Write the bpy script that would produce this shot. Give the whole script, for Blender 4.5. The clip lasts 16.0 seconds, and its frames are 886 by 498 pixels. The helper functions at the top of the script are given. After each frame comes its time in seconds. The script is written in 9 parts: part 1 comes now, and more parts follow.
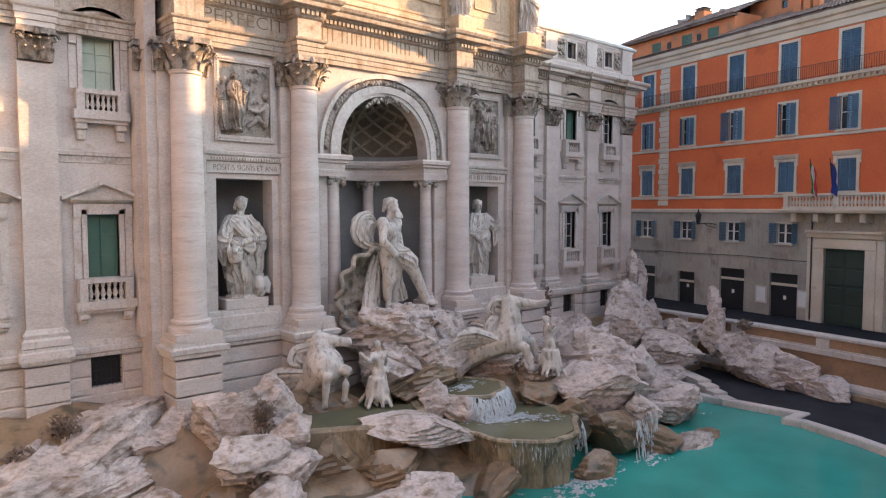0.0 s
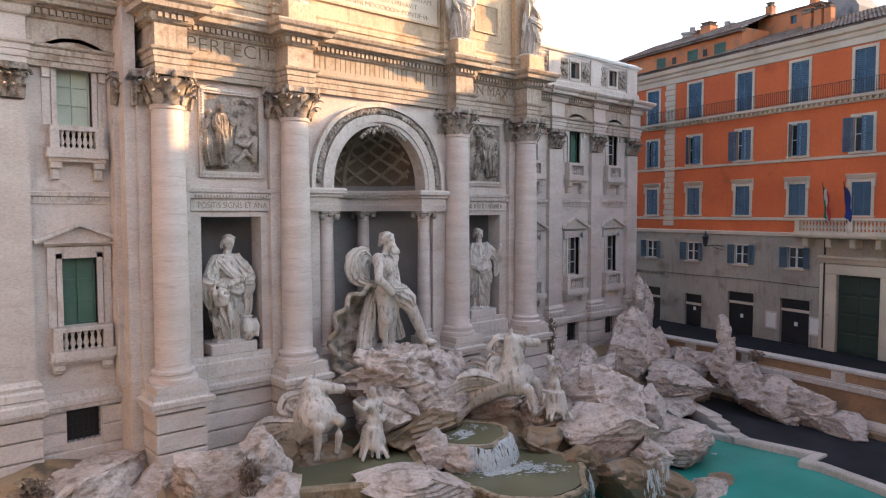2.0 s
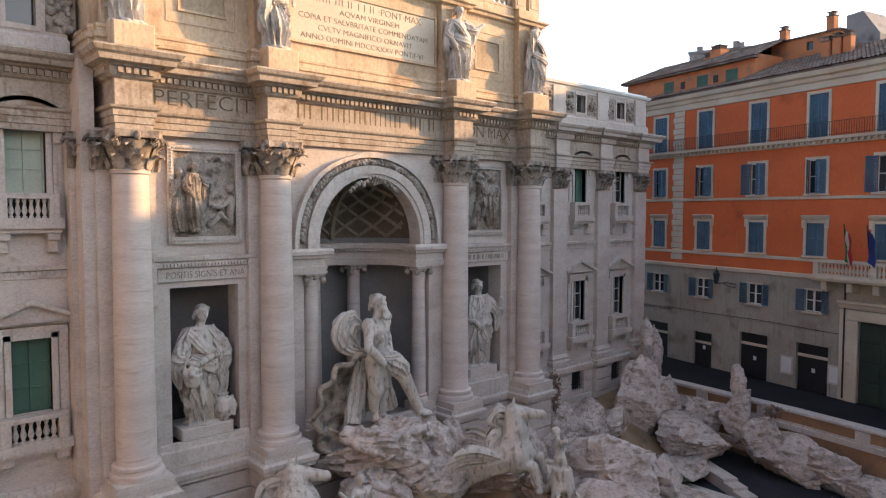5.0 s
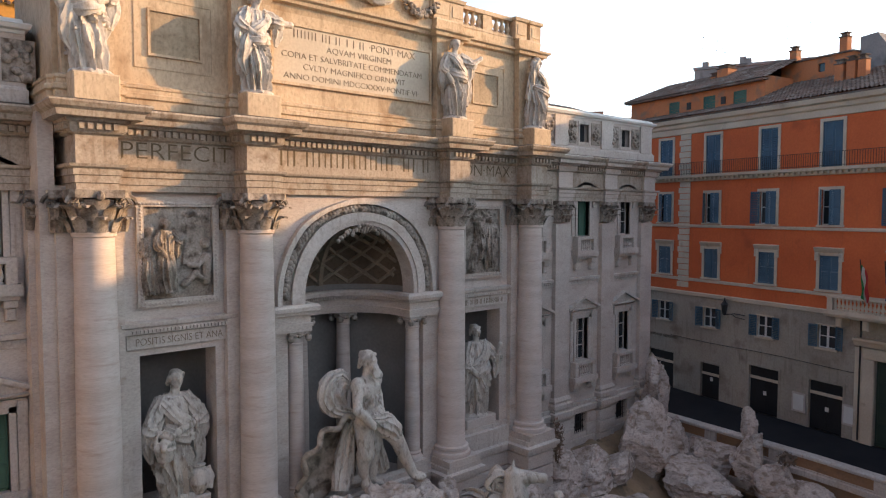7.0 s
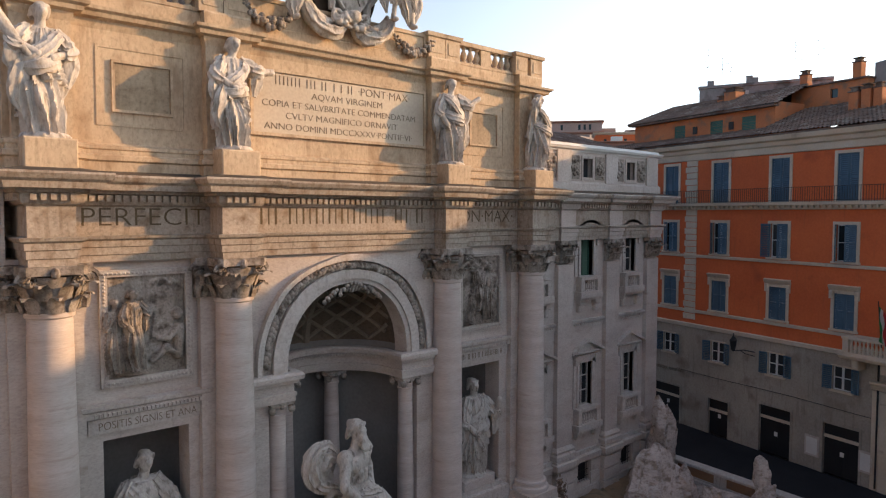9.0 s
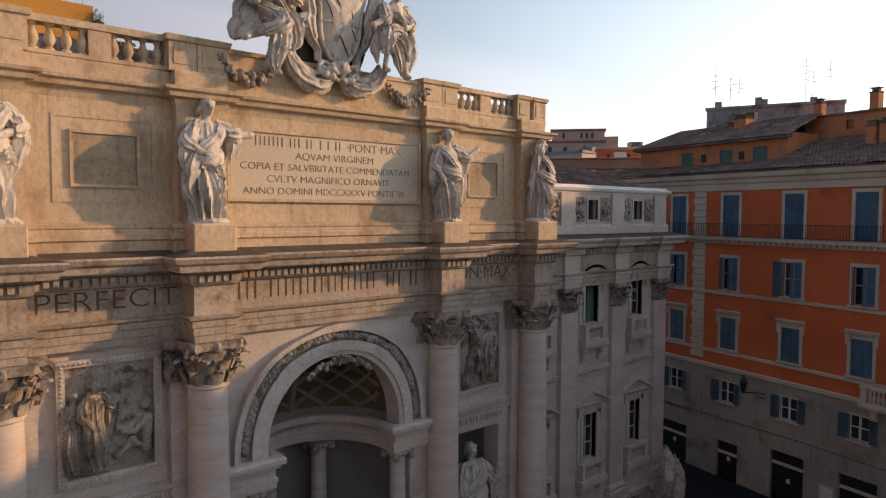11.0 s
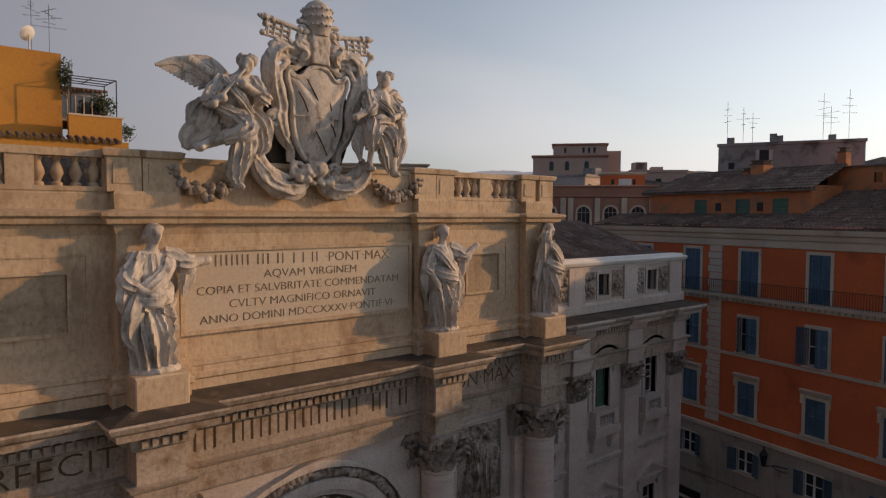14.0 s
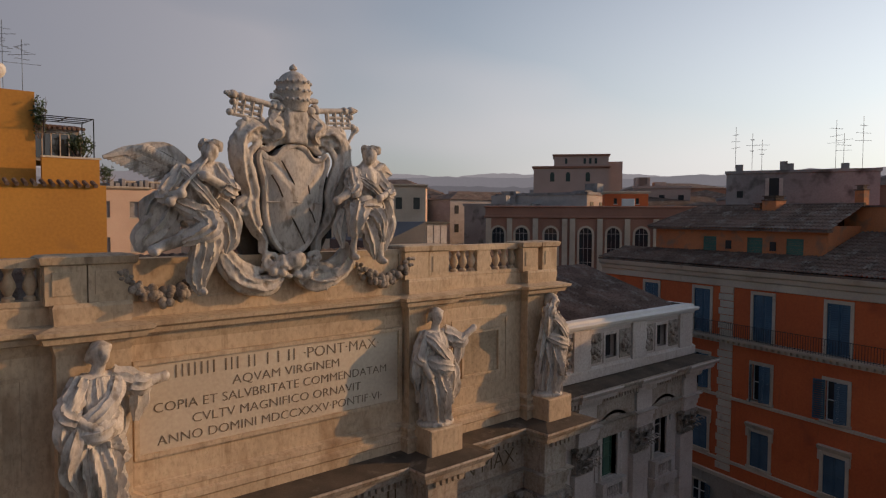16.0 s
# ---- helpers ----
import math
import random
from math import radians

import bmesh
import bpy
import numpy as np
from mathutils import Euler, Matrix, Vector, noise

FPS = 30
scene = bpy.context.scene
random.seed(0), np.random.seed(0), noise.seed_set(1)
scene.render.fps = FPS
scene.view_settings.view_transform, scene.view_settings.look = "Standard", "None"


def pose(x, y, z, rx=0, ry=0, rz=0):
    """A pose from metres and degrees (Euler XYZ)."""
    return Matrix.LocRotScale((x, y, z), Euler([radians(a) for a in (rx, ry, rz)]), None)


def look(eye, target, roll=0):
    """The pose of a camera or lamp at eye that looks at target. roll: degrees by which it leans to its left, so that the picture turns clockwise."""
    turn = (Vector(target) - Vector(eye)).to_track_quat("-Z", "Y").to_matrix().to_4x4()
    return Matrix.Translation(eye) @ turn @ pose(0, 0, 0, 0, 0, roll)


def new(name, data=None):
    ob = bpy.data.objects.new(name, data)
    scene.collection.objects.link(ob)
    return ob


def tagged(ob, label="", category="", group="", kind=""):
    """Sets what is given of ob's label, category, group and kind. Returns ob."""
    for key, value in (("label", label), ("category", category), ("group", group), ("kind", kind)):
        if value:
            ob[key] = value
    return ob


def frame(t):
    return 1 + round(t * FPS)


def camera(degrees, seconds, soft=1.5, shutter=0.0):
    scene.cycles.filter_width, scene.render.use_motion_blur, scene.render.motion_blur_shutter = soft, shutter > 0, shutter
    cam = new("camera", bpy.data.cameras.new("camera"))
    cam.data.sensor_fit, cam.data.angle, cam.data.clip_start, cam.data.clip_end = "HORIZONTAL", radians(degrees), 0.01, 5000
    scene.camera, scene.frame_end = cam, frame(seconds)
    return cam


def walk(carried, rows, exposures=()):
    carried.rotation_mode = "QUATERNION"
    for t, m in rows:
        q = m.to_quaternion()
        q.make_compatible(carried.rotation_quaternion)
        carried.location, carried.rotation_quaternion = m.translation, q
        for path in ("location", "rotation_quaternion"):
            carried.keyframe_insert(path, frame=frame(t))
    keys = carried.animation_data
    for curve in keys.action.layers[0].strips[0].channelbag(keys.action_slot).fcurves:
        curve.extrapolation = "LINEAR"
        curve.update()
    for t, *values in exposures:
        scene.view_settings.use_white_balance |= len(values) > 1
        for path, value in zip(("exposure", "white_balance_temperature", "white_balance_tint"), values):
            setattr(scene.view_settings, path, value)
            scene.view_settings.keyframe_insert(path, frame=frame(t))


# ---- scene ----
cam = camera(66.2, 16.0, soft=1.2)
PATH = [
    (0, (-21.518, -28.909, 10.109), (-20.198, -27.411, 9.989), 0.0),
    (0.5, (-21.251, -28.567, 10.433), (-19.929, -27.071, 10.317), -0.0),
    (1, (-20.904, -28.208, 10.816), (-19.583, -26.711, 10.704), -0.1),
    (1.5, (-20.597, -27.884, 11.231), (-19.275, -26.387, 11.119), -0.1),
    (2, (-20.267, -27.55, 11.662), (-18.946, -26.052, 11.551), -0.1),
    (2.5, (-19.968, -27.198, 12.086), (-18.646, -25.701, 11.975), -0.0),
    (3, (-19.617, -26.862, 12.548), (-18.295, -25.365, 12.437), -0.0),
    (3.5, (-19.273, -26.548, 12.983), (-17.952, -25.051, 12.872), 0.0),
    (4, (-18.947, -26.147, 13.382), (-17.623, -24.652, 13.274), -0.0),
    (6.5, (-17.014, -24.277, 15.971), (-15.69, -22.782, 15.857), 0.2),
    (7, (-16.617, -23.913, 16.461), (-15.293, -22.417, 16.352), 0.1),
    (7.5, (-16.242, -23.52, 16.989), (-14.917, -22.025, 16.88), 0.1),
    (8, (-15.819, -23.114, 17.547), (-14.494, -21.619, 17.439), 0.1),
    (8.5, (-15.432, -22.731, 18.078), (-14.106, -21.237, 17.971), 0.1),
    (9, (-15.014, -22.364, 18.64), (-13.689, -20.87, 18.536), 0.1),
    (11.5, (-13.025, -20.473, 21.686), (-11.702, -18.977, 21.581), 0.3),
    (12, (-12.628, -20.069, 22.281), (-11.305, -18.572, 22.179), 0.2),
    (12.5, (-12.213, -19.655, 22.893), (-10.89, -18.158, 22.791), 0.3),
    (13, (-11.772, -19.208, 23.539), (-10.449, -17.711, 23.438), 0.2),
    (13.5, (-11.362, -18.786, 24.149), (-10.039, -17.289, 24.049), 0.3),
    (14, (-10.913, -18.334, 24.807), (-9.59, -16.837, 24.707), 0.3),
    (14.5, (-10.485, -17.912, 25.418), (-9.162, -16.416, 25.319), 0.3),
    (15, (-10.037, -17.465, 26.079), (-8.714, -15.969, 25.982), 0.3),
    (15.5, (-9.602, -17.082, 26.711), (-8.28, -15.584, 26.614), 0.3),
    (16, (-9.151, -16.656, 27.363), (-7.829, -15.159, 27.268), 0.3),
]
EXPOSURES = [(0, 1.40, 6250, 7), (4, 1.03, 6200, 6), (7, 0.47, 6150, 5), (9, 0.13, 6200, 6), (12, -0.65, 6450, 9), (16, -1.14, 6500, 10)]
walk(cam, [(t, look(eye, target, roll)) for t, eye, target, roll in PATH], EXPOSURES)

# ---- world and light ----
SUN_ELEV, SUN_FROM = 14.0, (0.906, -0.423)
world = bpy.data.worlds.new("world")
scene.world = world
world.use_nodes = True
wn = world.node_tree
for n in list(wn.nodes):
    wn.nodes.remove(n)
w_out = wn.nodes.new("ShaderNodeOutputWorld")
w_bg = wn.nodes.new("ShaderNodeBackground")
w_sky = wn.nodes.new("ShaderNodeTexSky")
w_sky.sky_type, w_sky.sun_disc = "NISHITA", False
w_sky.sun_elevation = radians(SUN_ELEV)
w_sky.sun_rotation = math.atan2(SUN_FROM[0], SUN_FROM[1])
w_sky.air_density, w_sky.dust_density, w_sky.ozone_density = 1.3, 2.0, 2.0
w_bg.inputs["Strength"].default_value = 0.051
w_co = wn.nodes.new("ShaderNodeTexCoord")
w_map = wn.nodes.new("ShaderNodeMapping")
w_map.inputs["Scale"].default_value = (1.0, 1.0, 2.6)
w_noise = wn.nodes.new("ShaderNodeTexNoise")
w_noise.inputs["Scale"].default_value, w_noise.inputs["Detail"].default_value = 1.3, 2.5
w_noise.inputs["Roughness"].default_value = 0.5
w_ramp = wn.nodes.new("ShaderNodeValToRGB")
w_ramp.color_ramp.elements[0].position, w_ramp.color_ramp.elements[1].position = 0.46, 0.62
w_ramp.color_ramp.elements[0].color, w_ramp.color_ramp.elements[1].color = (0.05, 0.05, 0.05, 1), (0.75, 0.75, 0.75, 1)
w_mix = wn.nodes.new("ShaderNodeMixRGB")
w_mix.inputs["Color2"].default_value = (13.0, 12.2, 13.6, 1)
wn.links.new(w_co.outputs["Generated"], w_map.inputs["Vector"])
wn.links.new(w_map.outputs["Vector"], w_noise.inputs["Vector"])
wn.links.new(w_noise.outputs["Fac"], w_ramp.inputs["Fac"])
wn.links.new(w_ramp.outputs["Color"], w_mix.inputs["Fac"])
w_gain = wn.nodes.new("ShaderNodeMixRGB")
w_gain.blend_type = "MULTIPLY"
w_gain.inputs["Fac"].default_value, w_gain.inputs["Color2"].default_value = 1.0, (1.38, 2.15, 2.95, 1)
wn.links.new(w_sky.outputs["Color"], w_gain.inputs["Color1"])
wn.links.new(w_gain.outputs["Color"], w_mix.inputs["Color1"])
# haze that brightens towards the sun
w_dot = wn.nodes.new("ShaderNodeVectorMath")
w_dot.operation = "DOT_PRODUCT"
w_dot.inputs[1].default_value = (SUN_FROM[0] * 0.97, SUN_FROM[1] * 0.97, 0.24)
w_norm = wn.nodes.new("ShaderNodeVectorMath")
w_norm.operation = "NORMALIZE"
wn.links.new(w_co.outputs["Generated"], w_norm.inputs[0])
wn.links.new(w_norm.outputs["Vector"], w_dot.inputs[0])
w_rng = wn.nodes.new("ShaderNodeMapRange")
w_rng.inputs["From Min"].default_value, w_rng.inputs["From Max"].default_value = -0.35, 1.0
w_pow = wn.nodes.new("ShaderNodeMath")
w_pow.operation = "POWER"
w_pow.inputs[1].default_value = 1.5
wn.links.new(w_dot.outputs["Value"], w_rng.inputs["Value"])
wn.links.new(w_rng.outputs["Result"], w_pow.inputs[0])
w_add = wn.nodes.new("ShaderNodeMixRGB")
w_add.blend_type = "ADD"
w_add.inputs["Color2"].default_value = (40.0, 37.2, 35.5, 1)
w_sep = wn.nodes.new("ShaderNodeSeparateXYZ")
wn.links.new(w_norm.outputs["Vector"], w_sep.inputs["Vector"])
w_low = wn.nodes.new("ShaderNodeMapRange")
w_low.interpolation_type = "SMOOTHSTEP"
w_low.inputs["From Min"].default_value, w_low.inputs["From Max"].default_value = 0.08, 0.6
w_low.inputs["To Min"].default_value, w_low.inputs["To Max"].default_value = 1.0, 0.22
wn.links.new(w_sep.outputs["Z"], w_low.inputs["Value"])
w_haze = wn.nodes.new("ShaderNodeMath")
w_haze.operation = "MULTIPLY"
wn.links.new(w_pow.outputs["Value"], w_haze.inputs[0])
wn.links.new(w_low.outputs["Result"], w_haze.inputs[1])
wn.links.new(w_haze.outputs["Value"], w_add.inputs["Fac"])
wn.links.new(w_mix.outputs["Color"], w_add.inputs["Color1"])
wn.links.new(w_add.outputs["Color"], w_bg.inputs["Color"])
wn.links.new(w_bg.outputs["Background"], w_out.inputs["Surface"])

sun = new("sun", bpy.data.lights.new("sun", "SUN"))
sun.data.energy, sun.data.angle, sun.data.color = 5.0, radians(0.6), (1.0, 0.55, 0.24)
h_ = math.cos(radians(SUN_ELEV))
sun_dir = Vector((SUN_FROM[0] * h_, SUN_FROM[1] * h_, math.sin(radians(SUN_ELEV))))
sun.matrix_world = look(sun_dir * 120, (0, 0, 0))


# ---- materials ----
def material(name, colour, second=None, scale=1.0, fine=14.0, rough=0.8, bump=0.15, stain=None, stain_at=0.62, metal=0.0,
             stretch=(1, 1, 1), per_piece=0.0, coat=0.0, dist=0.02, pits=0.0, streak=None, streak_at=0.55, gloss=0.5, grain_by=0.22):
    """Stone, plaster, paint, metal: two scales of variation, stains with a shape of their own, fine relief."""
    m = bpy.data.materials.new(name)
    m.use_nodes = True
    t = m.node_tree
    b = t.nodes["Principled BSDF"]
    geo = t.nodes.new("ShaderNodeNewGeometry")
    mp = t.nodes.new("ShaderNodeMapping")
    mp.inputs["Scale"].default_value = stretch
    t.links.new(geo.outputs["Position"], mp.inputs["Vector"])

    def noise_at(s, detail=4.0):
        n = t.nodes.new("ShaderNodeTexNoise")
        n.inputs["Scale"].default_value, n.inputs["Detail"].default_value = s, detail
        t.links.new(mp.outputs["Vector"], n.inputs["Vector"])
        return n

    big, small = noise_at(scale * 0.6), noise_at(fine, 5.0)
    second = second or tuple(c * 0.75 for c in colour)
    ramp = t.nodes.new("ShaderNodeValToRGB")
    ramp.color_ramp.elements[0].position, ramp.color_ramp.elements[1].position = 0.36, 0.64
    ramp.color_ramp.elements[0].color, ramp.color_ramp.elements[1].color = (*second, 1), (*colour, 1)
    t.links.new(big.outputs["Fac"], ramp.inputs["Fac"])
    grain = t.nodes.new("ShaderNodeMixRGB")
    grain.blend_type = "OVERLAY"
    grain.inputs["Fac"].default_value = grain_by
    t.links.new(ramp.outputs["Color"], grain.inputs["Color1"])
    t.links.new(small.outputs["Fac"], grain.inputs["Color2"])
    colour_out = grain.outputs["Color"]
    if stain:
        sn = noise_at(scale * 1.7, 6.0)
        sr = t.nodes.new("ShaderNodeValToRGB")
        sr.color_ramp.elements[0].position, sr.color_ramp.elements[1].position = stain_at - 0.07, stain_at + 0.10
        t.links.new(sn.outputs["Fac"], sr.inputs["Fac"])
        mix = t.nodes.new("ShaderNodeMixRGB")
        mix.inputs["Color2"].default_value = (*stain, 1)
        t.links.new(sr.outputs["Color"], mix.inputs["Fac"])
        t.links.new(colour_out, mix.inputs["Color1"])
        colour_out = mix.outputs["Color"]
    if streak:
        # rain streaks: narrow across, long down the wall
        sm = t.nodes.new("ShaderNodeMapping")
        sm.inputs["Scale"].default_value = (2.6, 2.6, 0.28)
        t.links.new(geo.outputs["Position"], sm.inputs["Vector"])
        kn = t.nodes.new("ShaderNodeTexNoise")
        kn.inputs["Scale"].default_value, kn.inputs["Detail"].default_value, kn.inputs["Roughness"].default_value = 1.6, 6.0, 0.65
        t.links.new(sm.outputs["Vector"], kn.inputs["Vector"])
        kr = t.nodes.new("ShaderNodeValToRGB")
        kr.color_ramp.elements[0].position, kr.color_ramp.elements[1].position = streak_at - 0.05, streak_at + 0.16
        kr.color_ramp.elements[1].color = (0.85, 0.85, 0.85, 1)
        t.links.new(kn.outputs["Fac"], kr.inputs["Fac"])
        km = t.nodes.new("ShaderNodeMixRGB")
        km.inputs["Color2"].default_value = (*streak, 1)
        t.links.new(kr.outputs["Color"], km.inputs["Fac"])
        t.links.new(colour_out, km.inputs["Color1"])
        colour_out = km.outputs["Color"]
    pit_out = None
    if pits:
        # small dark holes and dirt of the stone
        pn = t.nodes.new("ShaderNodeTexNoise")
        pn.inputs["Scale"].default_value, pn.inputs["Detail"].default_value, pn.inputs["Roughness"].default_value = fine * 0.9, 7.0, 0.72
        t.links.new(mp.outputs["Vector"], pn.inputs["Vector"])
        pr = t.nodes.new("ShaderNodeValToRGB")
        pr.color_ramp.elements[0].position, pr.color_ramp.elements[1].position = 0.36, 0.50
        pr.color_ramp.elements[0].color = (1 - pits, 1 - pits * 1.06, 1 - pits * 1.12, 1)
        pr.color_ramp.elements[1].color = (1, 1, 1, 1)
        t.links.new(pn.outputs["Fac"], pr.inputs["Fac"])
        pm = t.nodes.new("ShaderNodeMixRGB")
        pm.blend_type = "MULTIPLY"
        pm.inputs["Fac"].default_value = 1.0
        t.links.new(colour_out, pm.inputs["Color1"])
        t.links.new(pr.outputs["Color"], pm.inputs["Color2"])
        colour_out = pm.outputs["Color"]
        pit_out = pn.outputs["Fac"]
    if per_piece:
        info = t.nodes.new("ShaderNodeObjectInfo")
        mr = t.nodes.new("ShaderNodeMapRange")
        mr.inputs["To Min"].default_value, mr.inputs["To Max"].default_value = 1 - per_piece, 1 + per_piece * 0.5
        t.links.new(info.outputs["Random"], mr.inputs["Value"])
        hsv = t.nodes.new("ShaderNodeHueSaturation")
        t.links.new(mr.outputs["Result"], hsv.inputs["Value"])
        t.links.new(colour_out, hsv.inputs["Color"])
        colour_out = hsv.outputs["Color"]
    t.links.new(colour_out, b.inputs["Base Color"])
    b.inputs["Roughness"].default_value, b.inputs["Metallic"].default_value = rough, metal
    b.inputs["Coat Weight"].default_value = coat
    b.inputs["Specular IOR Level"].default_value = gloss
    if bump:
        bp = t.nodes.new("ShaderNodeBump")
        bp.inputs["Strength"].default_value, bp.inputs["Distance"].default_value = bump, dist
        t.links.new(pit_out or small.outputs["Fac"], bp.inputs["Height"])
        t.links.new(bp.outputs["Normal"], b.inputs["Normal"])
    return m


TRAV = material("travertine", (0.60, 0.535, 0.485), (0.50, 0.435, 0.39), 0.7, 9, 0.75, 0.3, (0.45, 0.37, 0.315), 0.64, stretch=(1, 1, 2.2), pits=0.16, streak=(0.42, 0.355, 0.305), streak_at=0.63, grain_by=0.3)
TRAV_PALE = material("travertine_pale", (0.60, 0.545, 0.50), (0.50, 0.445, 0.40), 0.8, 10, 0.75, 0.35, (0.45, 0.385, 0.33), 0.64, pits=0.2, streak=(0.34, 0.27, 0.215), streak_at=0.6, grain_by=0.3)
# brown-stained stone, its base also lowered for the shade under the cornice
TRAV_CORN = material("travertine_cornice", (0.46, 0.395, 0.33), (0.37, 0.31, 0.25), 0.9, 10, 0.8, 0.45, (0.24, 0.17, 0.115), 0.63, pits=0.3, streak=(0.18, 0.125, 0.08), streak_at=0.58, grain_by=0.35)
TRAV_COL = material("travertine_column", (0.62, 0.545, 0.505), (0.53, 0.455, 0.41), 0.9, 9, 0.62, 0.25, (0.49, 0.39, 0.335), 0.64, stretch=(0.5, 0.5, 4.0), pits=0.14)
TRAV_ATTIC = material("travertine_attic", (0.61, 0.48, 0.335), (0.49, 0.375, 0.255), 0.6, 9, 0.78, 0.35, (0.36, 0.25, 0.155), 0.62, stretch=(1, 1, 0.6), pits=0.22, streak=(0.32, 0.22, 0.135), streak_at=0.61, grain_by=0.3)
CARVED = material("carved_stone", (0.43, 0.38, 0.335), (0.28, 0.24, 0.20), 1.6, 14, 0.85, 0.5, (0.12, 0.095, 0.075), 0.57, pits=0.4, streak=(0.14, 0.11, 0.088), streak_at=0.59, grain_by=0.35)
# slightly darker tan of the panels, with shade on them put into the colour
TRAV_PANEL = material("travertine_panel", (0.46, 0.36, 0.25), (0.35, 0.27, 0.18), 0.8, 9, 0.78, 0.35, (0.26, 0.19, 0.12), 0.58, pits=0.25, streak=(0.24, 0.18, 0.11), streak_at=0.58, grain_by=0.3)
MARBLE = material("statue_marble", (0.62, 0.57, 0.515), (0.49, 0.445, 0.395), 3.0, 18, 0.65, 0.4, (0.26, 0.22, 0.18), 0.60, stretch=(1, 1, 0.45), pits=0.2, grain_by=0.3)
ROCK = material("fountain_rock", (0.64, 0.555, 0.505), (0.48, 0.405, 0.36), 1.1, 6, 0.82, 0.9, (0.27, 0.205, 0.155), 0.58, stretch=(1, 1, 1.8), dist=0.07, pits=0.34, grain_by=0.35)
ROCK_WET = material("wet_rock", (0.30, 0.21, 0.13), (0.19, 0.13, 0.08), 0.8, 6, 0.35, 0.5, (0.10, 0.08, 0.05), 0.58, dist=0.05)
# grey plaster, its colour lowered further for shade inside the niches and apse
NICHE = material("niche_plaster_shade", (0.235, 0.225, 0.215), (0.18, 0.175, 0.17), 0.6, 8, 0.85, 0.1)
# brown coffer stone, lowered further to hold the shade under the half dome
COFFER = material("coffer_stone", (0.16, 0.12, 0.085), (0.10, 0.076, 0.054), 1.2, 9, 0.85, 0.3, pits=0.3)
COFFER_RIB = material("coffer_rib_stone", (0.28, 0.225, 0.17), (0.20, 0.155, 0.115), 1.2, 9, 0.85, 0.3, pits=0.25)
# ledge dirt; behind the shield the same colour stands in for shaded gaps
DIRT_AND_SHADE = material("ledge_dirt_and_gap_shade", (0.10, 0.075, 0.055), (0.05, 0.04, 0.03), 1.5, 20, 0.95, 0.5, (0.17, 0.14, 0.11), 0.66)
BRONZE_LETTER = material("letter_inset", (0.20, 0.145, 0.095), (0.14, 0.10, 0.065), 2, 20, 0.7, 0.1)
GILT = material("gilt_letter", (0.13, 0.09, 0.042), (0.085, 0.06, 0.03), 2, 20, 0.45, 0.1, metal=0.4)
# near-black that stands in for unlit insides; doors and vents use it too
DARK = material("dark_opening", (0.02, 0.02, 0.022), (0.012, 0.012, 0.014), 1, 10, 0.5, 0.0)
# pale green put in place of the reflection in window glass
PALE_REFLECTION = material("pale_green_reflection", (0.46, 0.52, 0.42), (0.38, 0.44, 0.35), 1, 15, 0.6, 0.1)
GREEN_SHUT = material("green_shutter", (0.085, 0.17, 0.12), (0.06, 0.125, 0.09), 1, 15, 0.55, 0.1)
IRON = material("wrought_iron", (0.035, 0.035, 0.038), (0.02, 0.02, 0.02), 2, 20, 0.5, 0.1, metal=0.3)
ORANGE = material("orange_plaster", (0.68, 0.16, 0.05), (0.57, 0.125, 0.04), 0.35, 7, 0.9, 0.15, (0.42, 0.095, 0.035), 0.68, streak=(0.47, 0.12, 0.045), streak_at=0.62)
LOWPLASTER = material("grey_beige_plaster", (0.43, 0.385, 0.32), (0.34, 0.30, 0.25), 0.4, 8, 0.9, 0.2, (0.24, 0.195, 0.155), 0.62, pits=0.15, streak=(0.21, 0.175, 0.14), streak_at=0.6)
CREAM = material("cream_trim", (0.66, 0.57, 0.45), (0.55, 0.46, 0.35), 0.7, 10, 0.85, 0.12, (0.36, 0.29, 0.22), 0.70)
BLUE_SHUT = material("blue_grey_shutter", (0.075, 0.14, 0.20), (0.05, 0.10, 0.15), 1.2, 16, 0.6, 0.1)
TILE = material("roof_tile", (0.25, 0.175, 0.14), (0.145, 0.105, 0.083), 0.8, 9, 0.92, 0.4, (0.30, 0.26, 0.22), 0.60, per_piece=0.25, pits=0.5, gloss=0.2)
ASPHALT = material("asphalt", (0.026, 0.026, 0.029), (0.018, 0.018, 0.021), 0.5, 30, 0.95, 0.3, gloss=0.12)
PAVE = material("dark_paving", (0.036, 0.036, 0.04), (0.024, 0.024, 0.028), 0.8, 14, 0.9, 0.3, gloss=0.15)
BRICKWALL = material("ochre_wall", (0.36, 0.21, 0.12), (0.27, 0.16, 0.09), 0.7, 9, 0.9, 0.25, (0.20, 0.13, 0.09), 0.62)
OCHRE = material("ochre_plaster", (0.55, 0.27, 0.05), (0.46, 0.22, 0.045), 0.35, 6, 0.92, 0.12, (0.36, 0.18, 0.05), 0.68)
PEACH = material("peach_plaster", (0.76, 0.54, 0.40), (0.68, 0.47, 0.34), 0.5, 8, 0.9, 0.1)
PINK = material("pale_pink_plaster", (0.55, 0.40, 0.34), (0.48, 0.35, 0.29), 0.4, 8, 0.9, 0.1)
ROSE = material("rose_plaster", (0.42, 0.22, 0.15), (0.35, 0.18, 0.125), 0.4, 8, 0.9, 0.12)
GREYWALL = material("grey_render", (0.40, 0.37, 0.35), (0.29, 0.27, 0.26), 0.4, 8, 0.9, 0.15, (0.13, 0.12, 0.11), 0.6)
